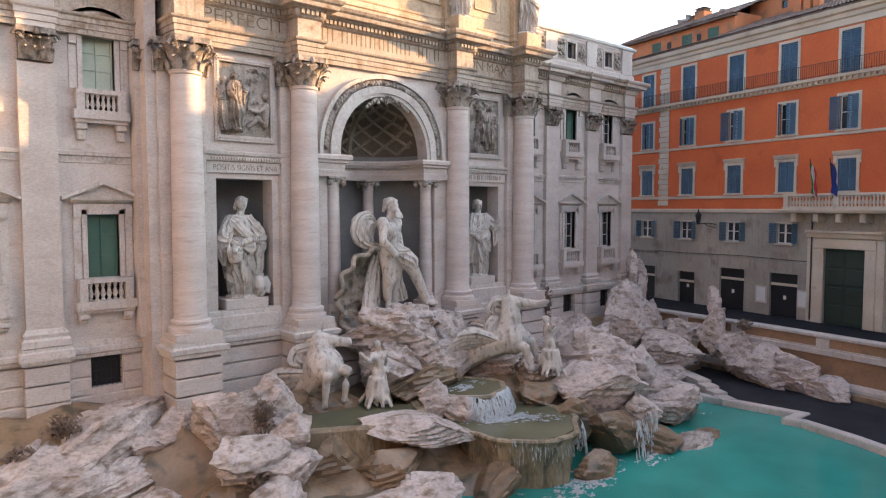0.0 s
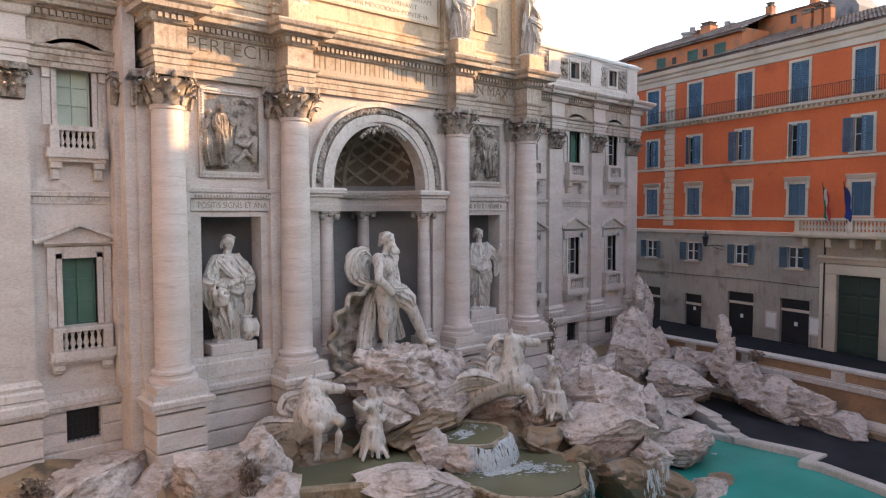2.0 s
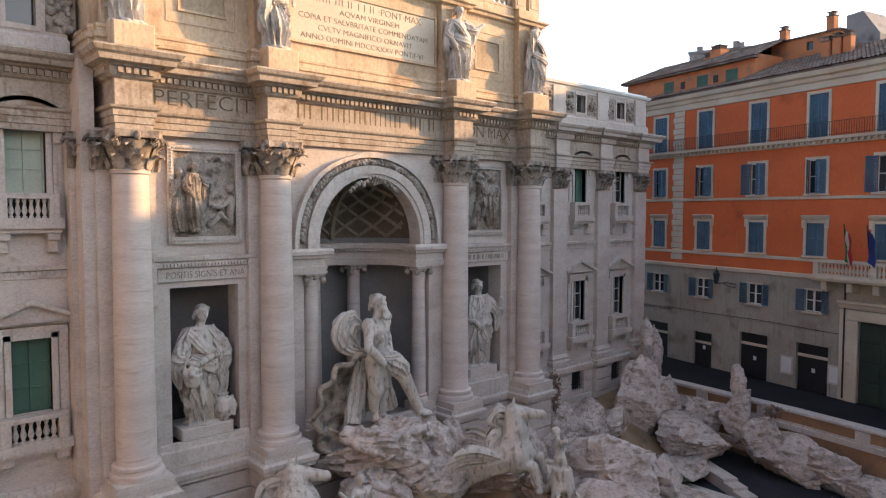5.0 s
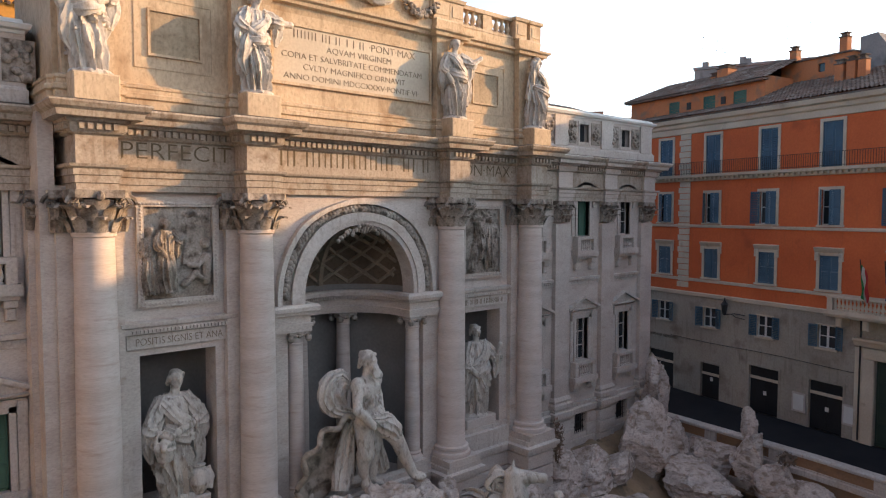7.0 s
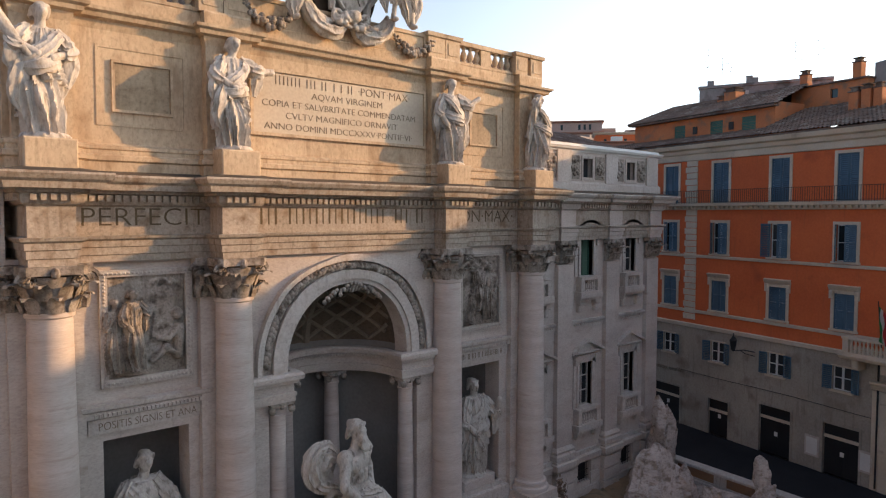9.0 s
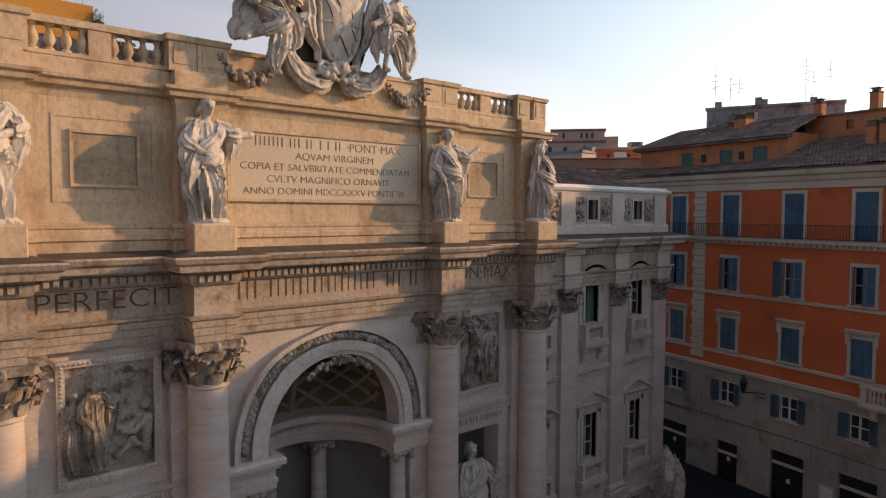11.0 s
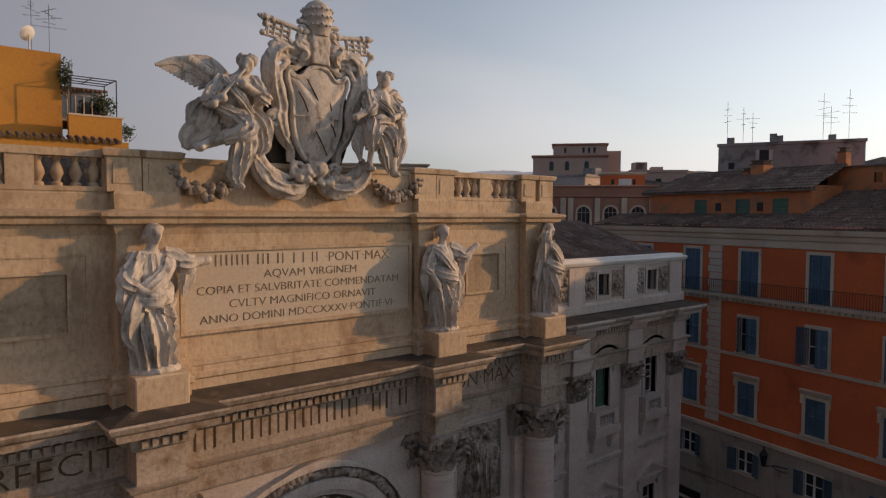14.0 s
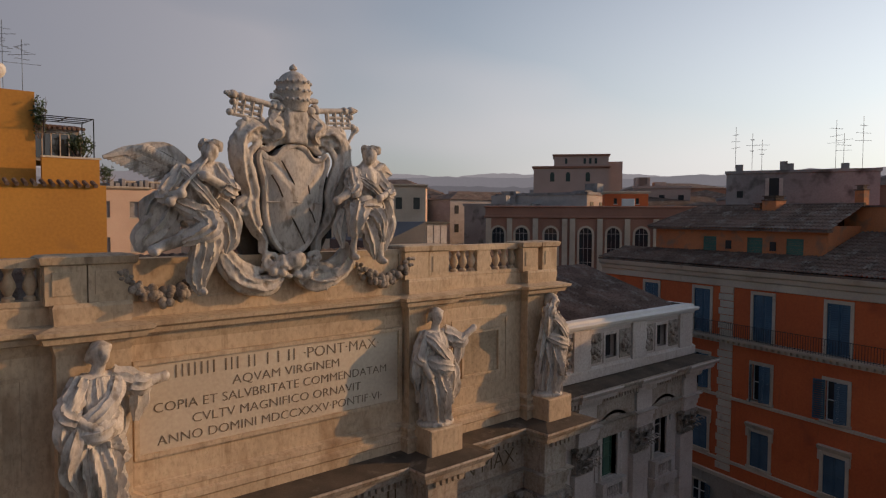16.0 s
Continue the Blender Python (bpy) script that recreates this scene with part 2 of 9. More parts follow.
METAL = material("grey_metal", (0.30, 0.31, 0.32), (0.22, 0.23, 0.24), 1, 20, 0.4, 0.05, metal=0.7)
LEAF = material("leaf", (0.07, 0.10, 0.035), (0.04, 0.065, 0.02), 3, 20, 0.7, 0.1, per_piece=0.3)
DRYLEAF = material("dry_leaf", (0.22, 0.15, 0.11), (0.14, 0.10, 0.07), 3, 20, 0.8, 0.1)
WHITEP = material("white_paint", (0.74, 0.73, 0.70), (0.66, 0.65, 0.62), 1, 12, 0.7, 0.05)
DOORGREEN = material("dark_green_door", (0.03, 0.05, 0.035), (0.02, 0.035, 0.025), 1, 12, 0.6, 0.1)


def glass_pane():
    m = bpy.data.materials.new("window_glass")
    m.use_nodes = True
    b = m.node_tree.nodes["Principled BSDF"]
    b.inputs["Base Color"].default_value = (0.03, 0.035, 0.04, 1)
    b.inputs["Roughness"].default_value = 0.06
    b.inputs["Specular IOR Level"].default_value = 0.8
    return m


GLASS = glass_pane()


def water_material(name, colour, rough, bump, scale, dist, trans=0.0):
    m = bpy.data.materials.new(name)
    m.use_nodes = True
    t = m.node_tree
    b = t.nodes["Principled BSDF"]
    geo = t.nodes.new("ShaderNodeNewGeometry")
    n1 = t.nodes.new("ShaderNodeTexNoise")
    n1.inputs["Scale"].default_value, n1.inputs["Detail"].default_value = scale, 4
    n2 = t.nodes.new("ShaderNodeTexNoise")
    n2.inputs["Scale"].default_value, n2.inputs["Detail"].default_value = 0.22, 3
    ramp = t.nodes.new("ShaderNodeValToRGB")
    ramp.color_ramp.elements[0].position, ramp.color_ramp.elements[1].position = 0.3, 0.7
    ramp.color_ramp.elements[0].color = (*[c * 0.62 for c in colour], 1)
    ramp.color_ramp.elements[1].color = (*colour, 1)
    bp = t.nodes.new("ShaderNodeBump")
    bp.inputs["Strength"].default_value, bp.inputs["Distance"].default_value = bump, dist
    for n in (n1, n2):
        t.links.new(geo.outputs["Position"], n.inputs["Vector"])
    t.links.new(n2.outputs["Fac"], ramp.inputs["Fac"])
    t.links.new(ramp.outputs["Color"], b.inputs["Base Color"])
    t.links.new(n1.outputs["Fac"], bp.inputs["Height"])
    t.links.new(bp.outputs["Normal"], b.inputs["Normal"])
    b.inputs["Roughness"].default_value = rough
    b.inputs["IOR"].default_value = 1.33
    b.inputs["Transmission Weight"].default_value = trans
    return m


POOL = water_material("turquoise_water", (0.05, 0.34, 0.285), 0.12, 0.35, 2.5, 0.04)
GREENWATER = water_material("green_basin_water", (0.17, 0.165, 0.10), 0.1, 0.4, 3.0, 0.03)
FOAM = water_material("white_water", (0.60, 0.64, 0.65), 0.5, 0.8, 9.0, 0.06)


# ---- mesh helpers ----
# heights of the front's mouldings: drawn level, built level
LEVELS = ((11.4, 11.4), (12.0, 11.87), (13.02, 12.78), (13.4, 13.12), (16.0, 15.82), (17.2, 16.84), (17.4, 17.13), (18.5, 17.95), (19.5, 18.93), (20.36, 19.78),
          (20.55, 19.98), (21.12, 20.74), (25.1, 24.55), (25.5, 24.86), (25.9, 25.36), (27.0, 26.42), (29.95, 29.25), (32.4, 31.45), (60.0, 59.05))


def level(z):
    if z <= LEVELS[0][0]:
        return z
    for (a, b), (c, d) in zip(LEVELS, LEVELS[1:]):
        if z <= c:
            return b + (d - b) * (z - a) / (c - a)
    return z


def on_front(p):
    return abs(p[0]) < 27.2 and -3.5 < p[1] < 16.5


class Build:
    """Collects the faces of one mesh."""

    def __init__(self, turn=None):
        self.v, self.f, self.turn = [], [], turn

    def face_loop(self, pts, faces):
        k = len(self.v)
        self.v += [tuple(p) for p in pts]
        self.f += [tuple(k + i for i in f) for f in faces]
        return self

    def box(self, x0, x1, y0, y1, z0, z1):
        p = [(x, y, z) for z in (z0, z1) for y in (y0, y1) for x in (x0, x1)]
        return self.face_loop(p, [(0, 2, 3, 1), (4, 5, 7, 6), (0, 1, 5, 4), (2, 6, 7, 3), (0, 4, 6, 2), (1, 3, 7, 5)])

    def block(self, x0, x1, y0, y1, z0, z1, c=0.02):
        """A box with chamfered front edges (front: -y)."""
        p = [(x0, y0 + c, z0), (x0 + c, y0, z0 + c), (x1 - c, y0, z0 + c), (x1, y0 + c, z0),
             (x0, y0 + c, z1), (x0 + c, y0, z1 - c), (x1 - c, y0, z1 - c), (x1, y0 + c, z1),
             (x0, y1, z0), (x1, y1, z0), (x0, y1, z1), (x1, y1, z1)]
        return self.face_loop(p, [(1, 2, 6, 5), (0, 3, 2, 1), (4, 5, 6, 7), (0, 1, 5, 4), (3, 7, 6, 2), (0, 4, 10, 8), (3, 9, 11, 7),
                                  (0, 8, 9, 3), (4, 7, 11, 10), (8, 10, 11, 9)])

    def sweep(self, profile, path, caps=True):
        """A moulding: profile of (out, z) along a level path of (x, y); out is to the right of the way."""
        n, rows = len(path), []
        for i, (x, y) in enumerate(path):
            ns = []
            for a, b in ((i - 1, i), (i, i + 1)):
                if 0 <= a and b < n:
                    dx, dy = path[b][0] - path[a][0], path[b][1] - path[a][1]
                    l = math.hypot(dx, dy)
                    ns.append((dy / l, -dx / l))
            if len(ns) == 1:
                m = ns[0]
            else:
                d = 1 + ns[0][0] * ns[1][0] + ns[0][1] * ns[1][1]
                d = max(d, 0.15)
                m = ((ns[0][0] + ns[1][0]) / d, (ns[0][1] + ns[1][1]) / d)
            rows.append([(x + m[0] * o, y + m[1] * o, z) for o, z in profile])
        k = len(profile)
        pts = [p for r in rows for p in r]
        faces = [(i * k + j, (i + 1) * k + j, (i + 1) * k + j + 1, i * k + j + 1) for i in range(n - 1) for j in range(k - 1)]
        if caps:
            faces += [tuple(range(k)), tuple((n - 1) * k + j for j in reversed(range(k)))]
        return self.face_loop(pts, faces)

    def lathe(self, profile, cx, cy, sides=24, a0=0.0, a1=360.0):
        """Profile of (radius, z) turned round an upright axis."""
        full = a1 - a0 >= 359.9
        m = sides if full else sides + 1
        pts = [(cx + r * math.cos(radians(a0 + (a1 - a0) * i / sides)), cy + r * math.sin(radians(a0 + (a1 - a0) * i / sides)), z)
               for i in range(m) for r, z in profile]
        k = len(profile)
        faces = [(i * k + j, ((i + 1) % m) * k + j, ((i + 1) % m) * k + j + 1, i * k + j + 1) for i in range(sides) for j in range(k - 1)]
        if full:
            faces += [tuple(i * k + k - 1 for i in range(m)), tuple(i * k for i in reversed(range(m)))]
        return self.face_loop(pts, faces)

    def tube(self, pts, radius, sides=6, r_end=None):
        """A round bar along points."""
        pts = [Vector(p) for p in pts]
        rows, n = [], len(pts)
        for i, p in enumerate(pts):
            d = (pts[min(i + 1, n - 1)] - pts[max(i - 1, 0)]).normalized()
            a = d.cross(Vector((0, 0, 1)))
            a = a.normalized() if a.length > 1e-3 else Vector((1, 0, 0))
            b = d.cross(a)
            r = radius if r_end is None else radius + (r_end - radius) * i / max(n - 1, 1)
            rows += [p + (a * math.cos(2 * math.pi * j / sides) + b * math.sin(2 * math.pi * j / sides)) * r for j in range(sides)]
        faces = [(i * sides + j, i * sides + (j + 1) % sides, (i + 1) * sides + (j + 1) % sides, (i + 1) * sides + j)
                 for i in range(n - 1) for j in range(sides)]
        faces += [tuple(reversed(range(sides))), tuple((n - 1) * sides + j for j in range(sides))]
        return self.face_loop(rows, faces)

    def ball(self, c, r, seg=8, rings=5, sc=(1, 1, 1)):
        pts = [(c[0], c[1], c[2] - r * sc[2])]
        for i in range(1, rings):
            a = -math.pi / 2 + math.pi * i / rings
            pts += [(c[0] + r * sc[0] * math.cos(a) * math.cos(2 * math.pi * j / seg), c[1] + r * sc[1] * math.cos(a) * math.sin(2 * math.pi * j / seg),
                     c[2] + r * sc[2] * math.sin(a)) for j in range(seg)]
        pts.append((c[0], c[1], c[2] + r * sc[2]))
        f = [(0, 1 + (j + 1) % seg, 1 + j) for j in range(seg)]
        for i in range(rings - 2):
            f += [(1 + i * seg + j, 1 + i * seg + (j + 1) % seg, 1 + (i + 1) * seg + (j + 1) % seg, 1 + (i + 1) * seg + j) for j in range(seg)]
        last = len(pts) - 1
        f += [(last, 1 + (rings - 2) * seg + j, 1 + (rings - 2) * seg + (j + 1) % seg) for j in range(seg)]
        return self.face_loop(pts, f)

    def wall(self, x0, x1, y, z0, z1, holes, depth):
        """An upright wall facing -y with openings (x0, x1, z0, z1) through it."""
        xs = sorted({x0, x1, *[h[0] for h in holes], *[h[1] for h in holes]})
        zs = sorted({z0, z1, *[h[2] for h in holes], *[h[3] for h in holes]})
        inside = lambda x, z: any(h[0] < x < h[1] and h[2] < z < h[3] for h in holes)
        for a, b in zip(xs, xs[1:]):
            for c, d in zip(zs, zs[1:]):
                if not inside((a + b) / 2, (c + d) / 2):
                    self.face_loop([(a, y, c), (b, y, c), (b, y, d), (a, y, d)], [(0, 1, 2, 3)])
                    self.face_loop([(a, y + depth, c), (b, y + depth, c), (b, y + depth, d), (a, y + depth, d)], [(3, 2, 1, 0)])
        for a, b, c, d in [*holes, (x0, x1, z0, z1)]:
            p = [(a, y, c), (b, y, c), (b, y, d), (a, y, d)]
            q = [(u, y + depth, w) for u, _, w in p]
            self.face_loop(p + q, [(0, 1, 5, 4), (1, 2, 6, 5), (2, 3, 7, 6), (3, 0, 4, 7)])
        return self

    def mesh(self, name):
        me = bpy.data.meshes.new(name)
        v = self.v
        if self.turn is not None:
            v = [tuple(self.turn @ Vector(p)) for p in v]
        v = [(p[0], p[1], level(p[2])) if p[2] > 11.4 and on_front(p) else p for p in v]
        me.from_pydata(v, [], self.f)
        me.update()
        return me


def fix_normals(me, smooth=None):
    bm = bmesh.new()
    bm.from_mesh(me)
    bmesh.ops.recalc_face_normals(bm, faces=bm.faces)
    bm.to_mesh(me)
    bm.free()
    if smooth is not None:
        for p in me.polygons:
            p.use_smooth = True
        me.set_sharp_from_angle(angle=radians(smooth))
    return me


def thing(name, at, label, category, group="", kind=""):
    ob = new(name)
    ob.location = at
    ob.empty_display_size = 0.3
    ob.matrix_world = Matrix.Translation(at)
    return tagged(ob, label, category, group, kind)


def part(name, b, mat, parent=None, label="", smooth=None):
    me = b if isinstance(b, bpy.types.Mesh) else fix_normals(b.mesh(name), smooth)
    if not me.materials:
        me.materials.append(mat)
    ob = new(name, me)
    if parent is not None:
        ob.parent = parent
        ob.matrix_parent_inverse = world_of(parent).inverted()
    if label:
        ob["label"] = label
    return ob


def world_of(ob):
    m = ob.matrix_basis.copy()
    while ob.parent:
        m = ob.parent.matrix_basis @ ob.matrix_parent_inverse @ m
        ob = ob.parent
    return m


def single(name, b, mat, label, category, group="", kind="", smooth=None):
    return tagged(part(name, b, mat, smooth=smooth), label, category, group, kind)


# ---- palace facade ----
CX = (-10.55, -4.95, 4.95, 10.55)          # axes of the four great columns
COL_Y, COL_R = -0.15, 0.68
BAY_Y, ARCH_Y, WING_Y = 0.56, 0.2, 2.0   # wall planes
Z_BASE, Z_CAP, Z_ARCHI, Z_FRIEZE, Z_CORN, Z_TOP = 4.9, 16.05, 17.4, 18.5, 19.45, 20.35
palace = thing("palace", (0, 1.6, 1.75), "pale travertine baroque palace front with giant columns behind a fountain", "palace", kind="structure")


# walls
WINX = (13.35, 17.9, 22.35)
PILX = (15.65, 20.25, 24.7)
for side in (-1, 1):
    holes = []
    for x in WINX:
        c = side * x
        holes += [(c - 0.62, c + 0.62, 7.2, 9.85), (c - 0.62, c + 0.62, 15.2, 17.65), (c - 0.62, c + 0.62, 2.55, 3.85)]
        holes.append((c - 0.45, c + 0.45, 21.15, 22.3))
    a, b = sorted((side * 11.92, side * 25.6))
    w = Build().wall(a, b, WING_Y, -2.2, 22.8, [h for h in holes if a < h[0] and h[1] < b], 0.6)
    part("wing_wall", w, TRAV, palace, "pale travertine ashlar wing wall")
# end walls and back
w = Build()
for side in (-1, 1):
    a, b = sorted((side * 25.6, side * 25.0))
    w.box(a, b, WING_Y + 0.6, 16, 1.0, 22.8)
w.box(-25.6, 25.6, 15.5, 16.1, 1.0, 22.6)
part("rear_wall", w, TRAV_PALE, palace)

# central bays with a rectangular niche each
for side in (-1, 1):
    a, b = sorted((side * 11.9, side * 4.3))
    n0, n1 = sorted((side * 9.02, side * 6.3))
    part("niche_wall", Build().wall(a, b, BAY_Y, -2.2, 17.6, [(n0, n1, 5.5, 11.45)], 1.0), TRAV, palace)
    deep = Build()
    deep.lathe([(1.36, 5.5), (1.36, 11.45)], (n0 + n1) / 2, BAY_Y + 0.95, 20, 0, 180)
    deep.face_loop([(n0, BAY_Y + 0.9, 11.45), (n1, BAY_Y + 0.9, 11.45), (n1, BAY_Y + 2.5, 11.45), (n0, BAY_Y + 2.5, 11.45)], [(0, 1, 2, 3)])
    deep.box(n0, n1, BAY_Y + 0.05, BAY_Y + 2.5, 5.3, 5.5)
    part("niche_shell", deep, NICHE, palace, "grey plaster niche, darkened in colour for its shade", smooth=40)
    # flank of the projecting centre
    fl = Build()
    a, b = sorted((side * 11.96, side * 11.5))
    fl.box(a, b, 0.5, WING_Y + 0.2, -2.2, 20.3)
    part("flank_wall", fl, TRAV, palace)

# arch bay: wall strips above the arch, piers beside it
R_ARCH, Z_SPRING, STILT = 2.8, 13.0, 0.3
w = Build()
steps = 40
for i in range(steps):
    a0, a1 = math.pi * i / steps, math.pi * (i + 1) / steps
    p, q = [(R_ARCH * math.cos(a), Z_SPRING + STILT + R_ARCH * math.sin(a)) for a in (a0, a1)]
    w.face_loop([(q[0], ARCH_Y, q[1]), (p[0], ARCH_Y, p[1]), (p[0], ARCH_Y, 17.6), (q[0], ARCH_Y, 17.6)], [(0, 1, 2, 3)])
    w.face_loop([(q[0], ARCH_Y, q[1]), (p[0], ARCH_Y, p[1]), (p[0], ARCH_Y + 0.7, p[1]), (q[0], ARCH_Y + 0.7, q[1])], [(0, 3, 2, 1)])
for side in (-1, 1):
    a, b = sorted((side * 2.8, side * 4.45))
    w.box(a, b, ARCH_Y, ARCH_Y + 0.7, 11.8, Z_SPRING + STILT)
    c, d = sorted((side * 3.5, side * 4.45))
    w.box(c, d, ARCH_Y, ARCH_Y + 0.7, -2.2, 11.8)
    a, b = sorted((side * 2.8, side * 4.45))
    w.box(a, b, ARCH_Y, ARCH_Y + 0.7, Z_SPRING + STILT, 17.6)
part("arch_wall", w, TRAV, palace)


def ring(r0, r1, y_front, y_back, mat, name, label="", cz=Z_SPRING + STILT, sides=48):
    b = Build()
    rows = []
    for i in range(sides + 1):
        a = math.pi * i / sides
        c, s = math.cos(a), math.sin(a)
        rows += [(r0 * c, y_back, cz + r0 * s), (r0 * c, y_front, cz + r0 * s), (r1 * c, y_front, cz + r1 * s), (r1 * c, y_back, cz + r1 * s)]
    b.face_loop(rows, [(i * 4 + j, (i + 1) * 4 + j, (i + 1) * 4 + j + 1, i * 4 + j + 1) for i in range(sides) for j in range(3)] + [(0, 1, 2, 3), tuple(sides * 4 + j for j in (3, 2, 1, 0))])
    if STILT:
        for s in (-1, 1):
            x0, x1 = sorted((s * r0, s * r1))
            b.box(x0, x1, y_front, y_back, Z_SPRING, cz)
    return part(name, b, mat, palace, label, smooth=30)


ring(2.8, 3.0, 0.02, 0.22, TRAV_PALE, "archivolt_band")
ring(3.0, 3.42, -0.06, 0.22, TRAV_PALE, "archivolt", "white stone archivolt ring")
ring(3.42, 3.85, 0.1, 0.22, CARVED, "archivolt_hollow")
ring(3.85, 4.05, -0.08, 0.22, TRAV_PALE, "archivolt_rim")
for i in range(40):
    a = math.pi * (i + 0.5) / 40
    g = Build()
    for k in range(3):
        da = a + (k - 1) * 0.025
        r = 3.63 + 0.07 * math.sin(i * 2.4 + k * 2.1)
        g.ball((r * math.cos(da), 0.04, Z_SPRING + STILT + r * math.sin(da)), 0.135, 6, 4, (1, 0.8, 1.1))
    part("garland_fruit", g, CARVED, palace, smooth=60)
# keystone shell
g = Build()
for k in range(-4, 5):
    g.tube([(0.13 * k, -0.05, 15.75 + 0.03 * abs(k)), (0.16 * k, -0.22, 16.15 - 0.025 * k * k)], 0.06, 6)
    g.ball((0.16 * k, -0.2, 16.1 - 0.025 * k * k), 0.1, 6, 4)
for k in (-1, 1):
    for i in range(5):
        g.ball((k * (0.75 + 0.14 * i), -0.12, 15.85 - 0.1 * i), 0.1 + 0.03 * (i % 2), 6, 4)
part("keystone_shell", g, CARVED, palace, smooth=50)

# apse behind the arch with half dome
AP_Y, AP_R = ARCH_Y + 0.65, 2.8
b = Build()
b.lathe([(AP_R + 0.65, 3.0), (AP_R + 0.65, 11.8), (AP_R, 11.82), (AP_R, Z_SPRING + STILT)], 0, AP_Y, 32, 0, 180)
part("apse_wall", b, NICHE, palace, "curved grey plaster apse, darkened in colour for its shade", smooth=60)
b = Build()
prof = [(AP_R * math.cos(radians(a)), Z_SPRING + STILT + AP_R * math.sin(radians(a))) for a in range(0, 91, 6)]
prof[-1] = (0.01, prof[-1][1])
b.lathe(prof, 0, AP_Y, 32, 0, 180)
part("apse_dome", b, COFFER, palace, "half dome with brown lozenge coffers, shade put into the colour", smooth=60)
for k in range(-6, 13):
    for s in (-1, 1):
        pts = []
        for i in range(11):
            el = radians(2 + 7.2 * i)
            az = radians(k * 30 + s * i * 11)
            if 0.05 < az < math.pi - 0.05:
                r = AP_R - 0.04
                pts.append((r * math.cos(el) * math.cos(az), AP_Y + r * math.cos(el) * math.sin(az), Z_SPRING + STILT + r * math.sin(el)))
        if len(pts) > 2:
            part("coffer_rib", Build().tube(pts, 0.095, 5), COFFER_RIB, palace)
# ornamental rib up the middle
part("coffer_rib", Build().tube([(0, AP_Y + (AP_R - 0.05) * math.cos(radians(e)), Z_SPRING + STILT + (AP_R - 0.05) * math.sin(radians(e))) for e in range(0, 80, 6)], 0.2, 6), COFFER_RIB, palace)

# apse entablature and its small columns
ent_prof = [(0.0, 11.75), (0.1, 11.75), (0.1, 12.0), (0.14, 12.0), (0.14, 12.15), (0.06, 12.17), (0.06, 12.5), (0.2, 12.55), (0.2, 12.68), (0.34, 12.72), (0.36, 12.9), (0.3, 13.0), (0.0, 13.02)]
arc = [(-2.75 * math.cos(radians(a)), AP_Y + 2.75 * math.sin(radians(a))) for a in range(6, 175, 6)]
path = [(-4.3, ARCH_Y - 0.12), (-2.62, ARCH_Y - 0.12)] + [(-2.62, AP_Y)] + [(p[0] * 0.955, p[1]) for p in arc] + [(2.62, AP_Y), (2.62, ARCH_Y - 0.12), (4.3, ARCH_Y - 0.12)]
part("apse_cornice", Build().sweep(ent_prof, path), TRAV, palace, "stone cornice running round the apse")
for i in range(58):                       # dentils of the apse cornice
    a = math.pi * (i + 0.5) / 58
    x, y = -2.44 * math.cos(a), AP_Y + 2.44 * math.sin(a)
    part("dentil", Build(Matrix.Translation((x, y, 12.56)) @ Matrix.Rotation(-a + math.pi / 2, 4, "Z")).box(-0.04, 0.04, -0.06, 0.06, 0, 0.12), TRAV_PALE, palace)


def small_column(x, y, r=0.36):
    c = Build().lathe([(r * 1.35, 4.95), (r * 1.35, 5.05), (r * 1.25, 5.15), (r * 1.08, 5.22), (r * 1.2, 5.3), (r, 5.38), (r, 7.0), (r * 0.86, 11.1),
                       (r * 0.95, 11.12), (r * 0.95, 11.18), (r * 0.86, 11.2), (r * 0.9, 11.4), (r * 1.2, 11.5), (r * 1.2, 11.58)], x, y, 20)
    ob = part("small_column", c, TRAV_COL, palace, "smooth stone ionic column", smooth=35)
    cap = Build().box(x - r * 1.35, x + r * 1.35, y - r * 1.35, y + r * 1.35, 11.62, 11.75)
    for sx in (-1, 1):
        for sy in (-1, 1):
            cap.ball((x + sx * r * 1.1, y + sy * r * 1.1, 11.42), r * 0.42, 8, 5, (1, 1, 1.2))
    cap.ball((x, y - r * 1.05, 11.52), 0.12, 6, 4)
    part("ionic_capital", cap, CARVED, ob, "carved volute capital", smooth=40)
    part("plinth", Build().box(x - r * 1.4, x + r * 1.4, y - r * 1.4, y + r * 1.4, 4.2, 4.95), TRAV, ob)


for x, y in ((-3.05, ARCH_Y + 0.25), (3.05, ARCH_Y + 0.25), (-1.15, AP_Y + 2.5), (1.15, AP_Y + 2.5)):
    small_column(x, y)
part("apse_floor", Build().box(-3.5, 3.5, ARCH_Y - 0.2, AP_Y + 3.4, 3.4, 4.2), TRAV, palace)


# great columns with capitals, pilasters behind
def leaf(b, base, out, up, w, curl):
    """An acanthus leaf: a bent tapering strip with a rolled tip."""
    side = Vector((-out.y, out.x, 0))
    rows = []
    for k, (o, z, ww) in enumerate(((0, 0, 0.8), (0.06, 0.35, 1.05), (0.13, 0.7, 1.0), (0.3 * curl, 0.98, 0.8), (0.44 * curl, 0.95, 0.55), (0.47 * curl, 0.8, 0.25))):
        c = base + out * o + Vector((0, 0, up * z))
        rows += [c - side * w * ww / 2, c + out * 0.08, c + side * w * ww / 2]
    b.face_loop(rows, [(i * 3 + j, i * 3 + j + 1, (i + 1) * 3 + j + 1, (i + 1) * 3 + j) for i in range(5) for j in range(2)])


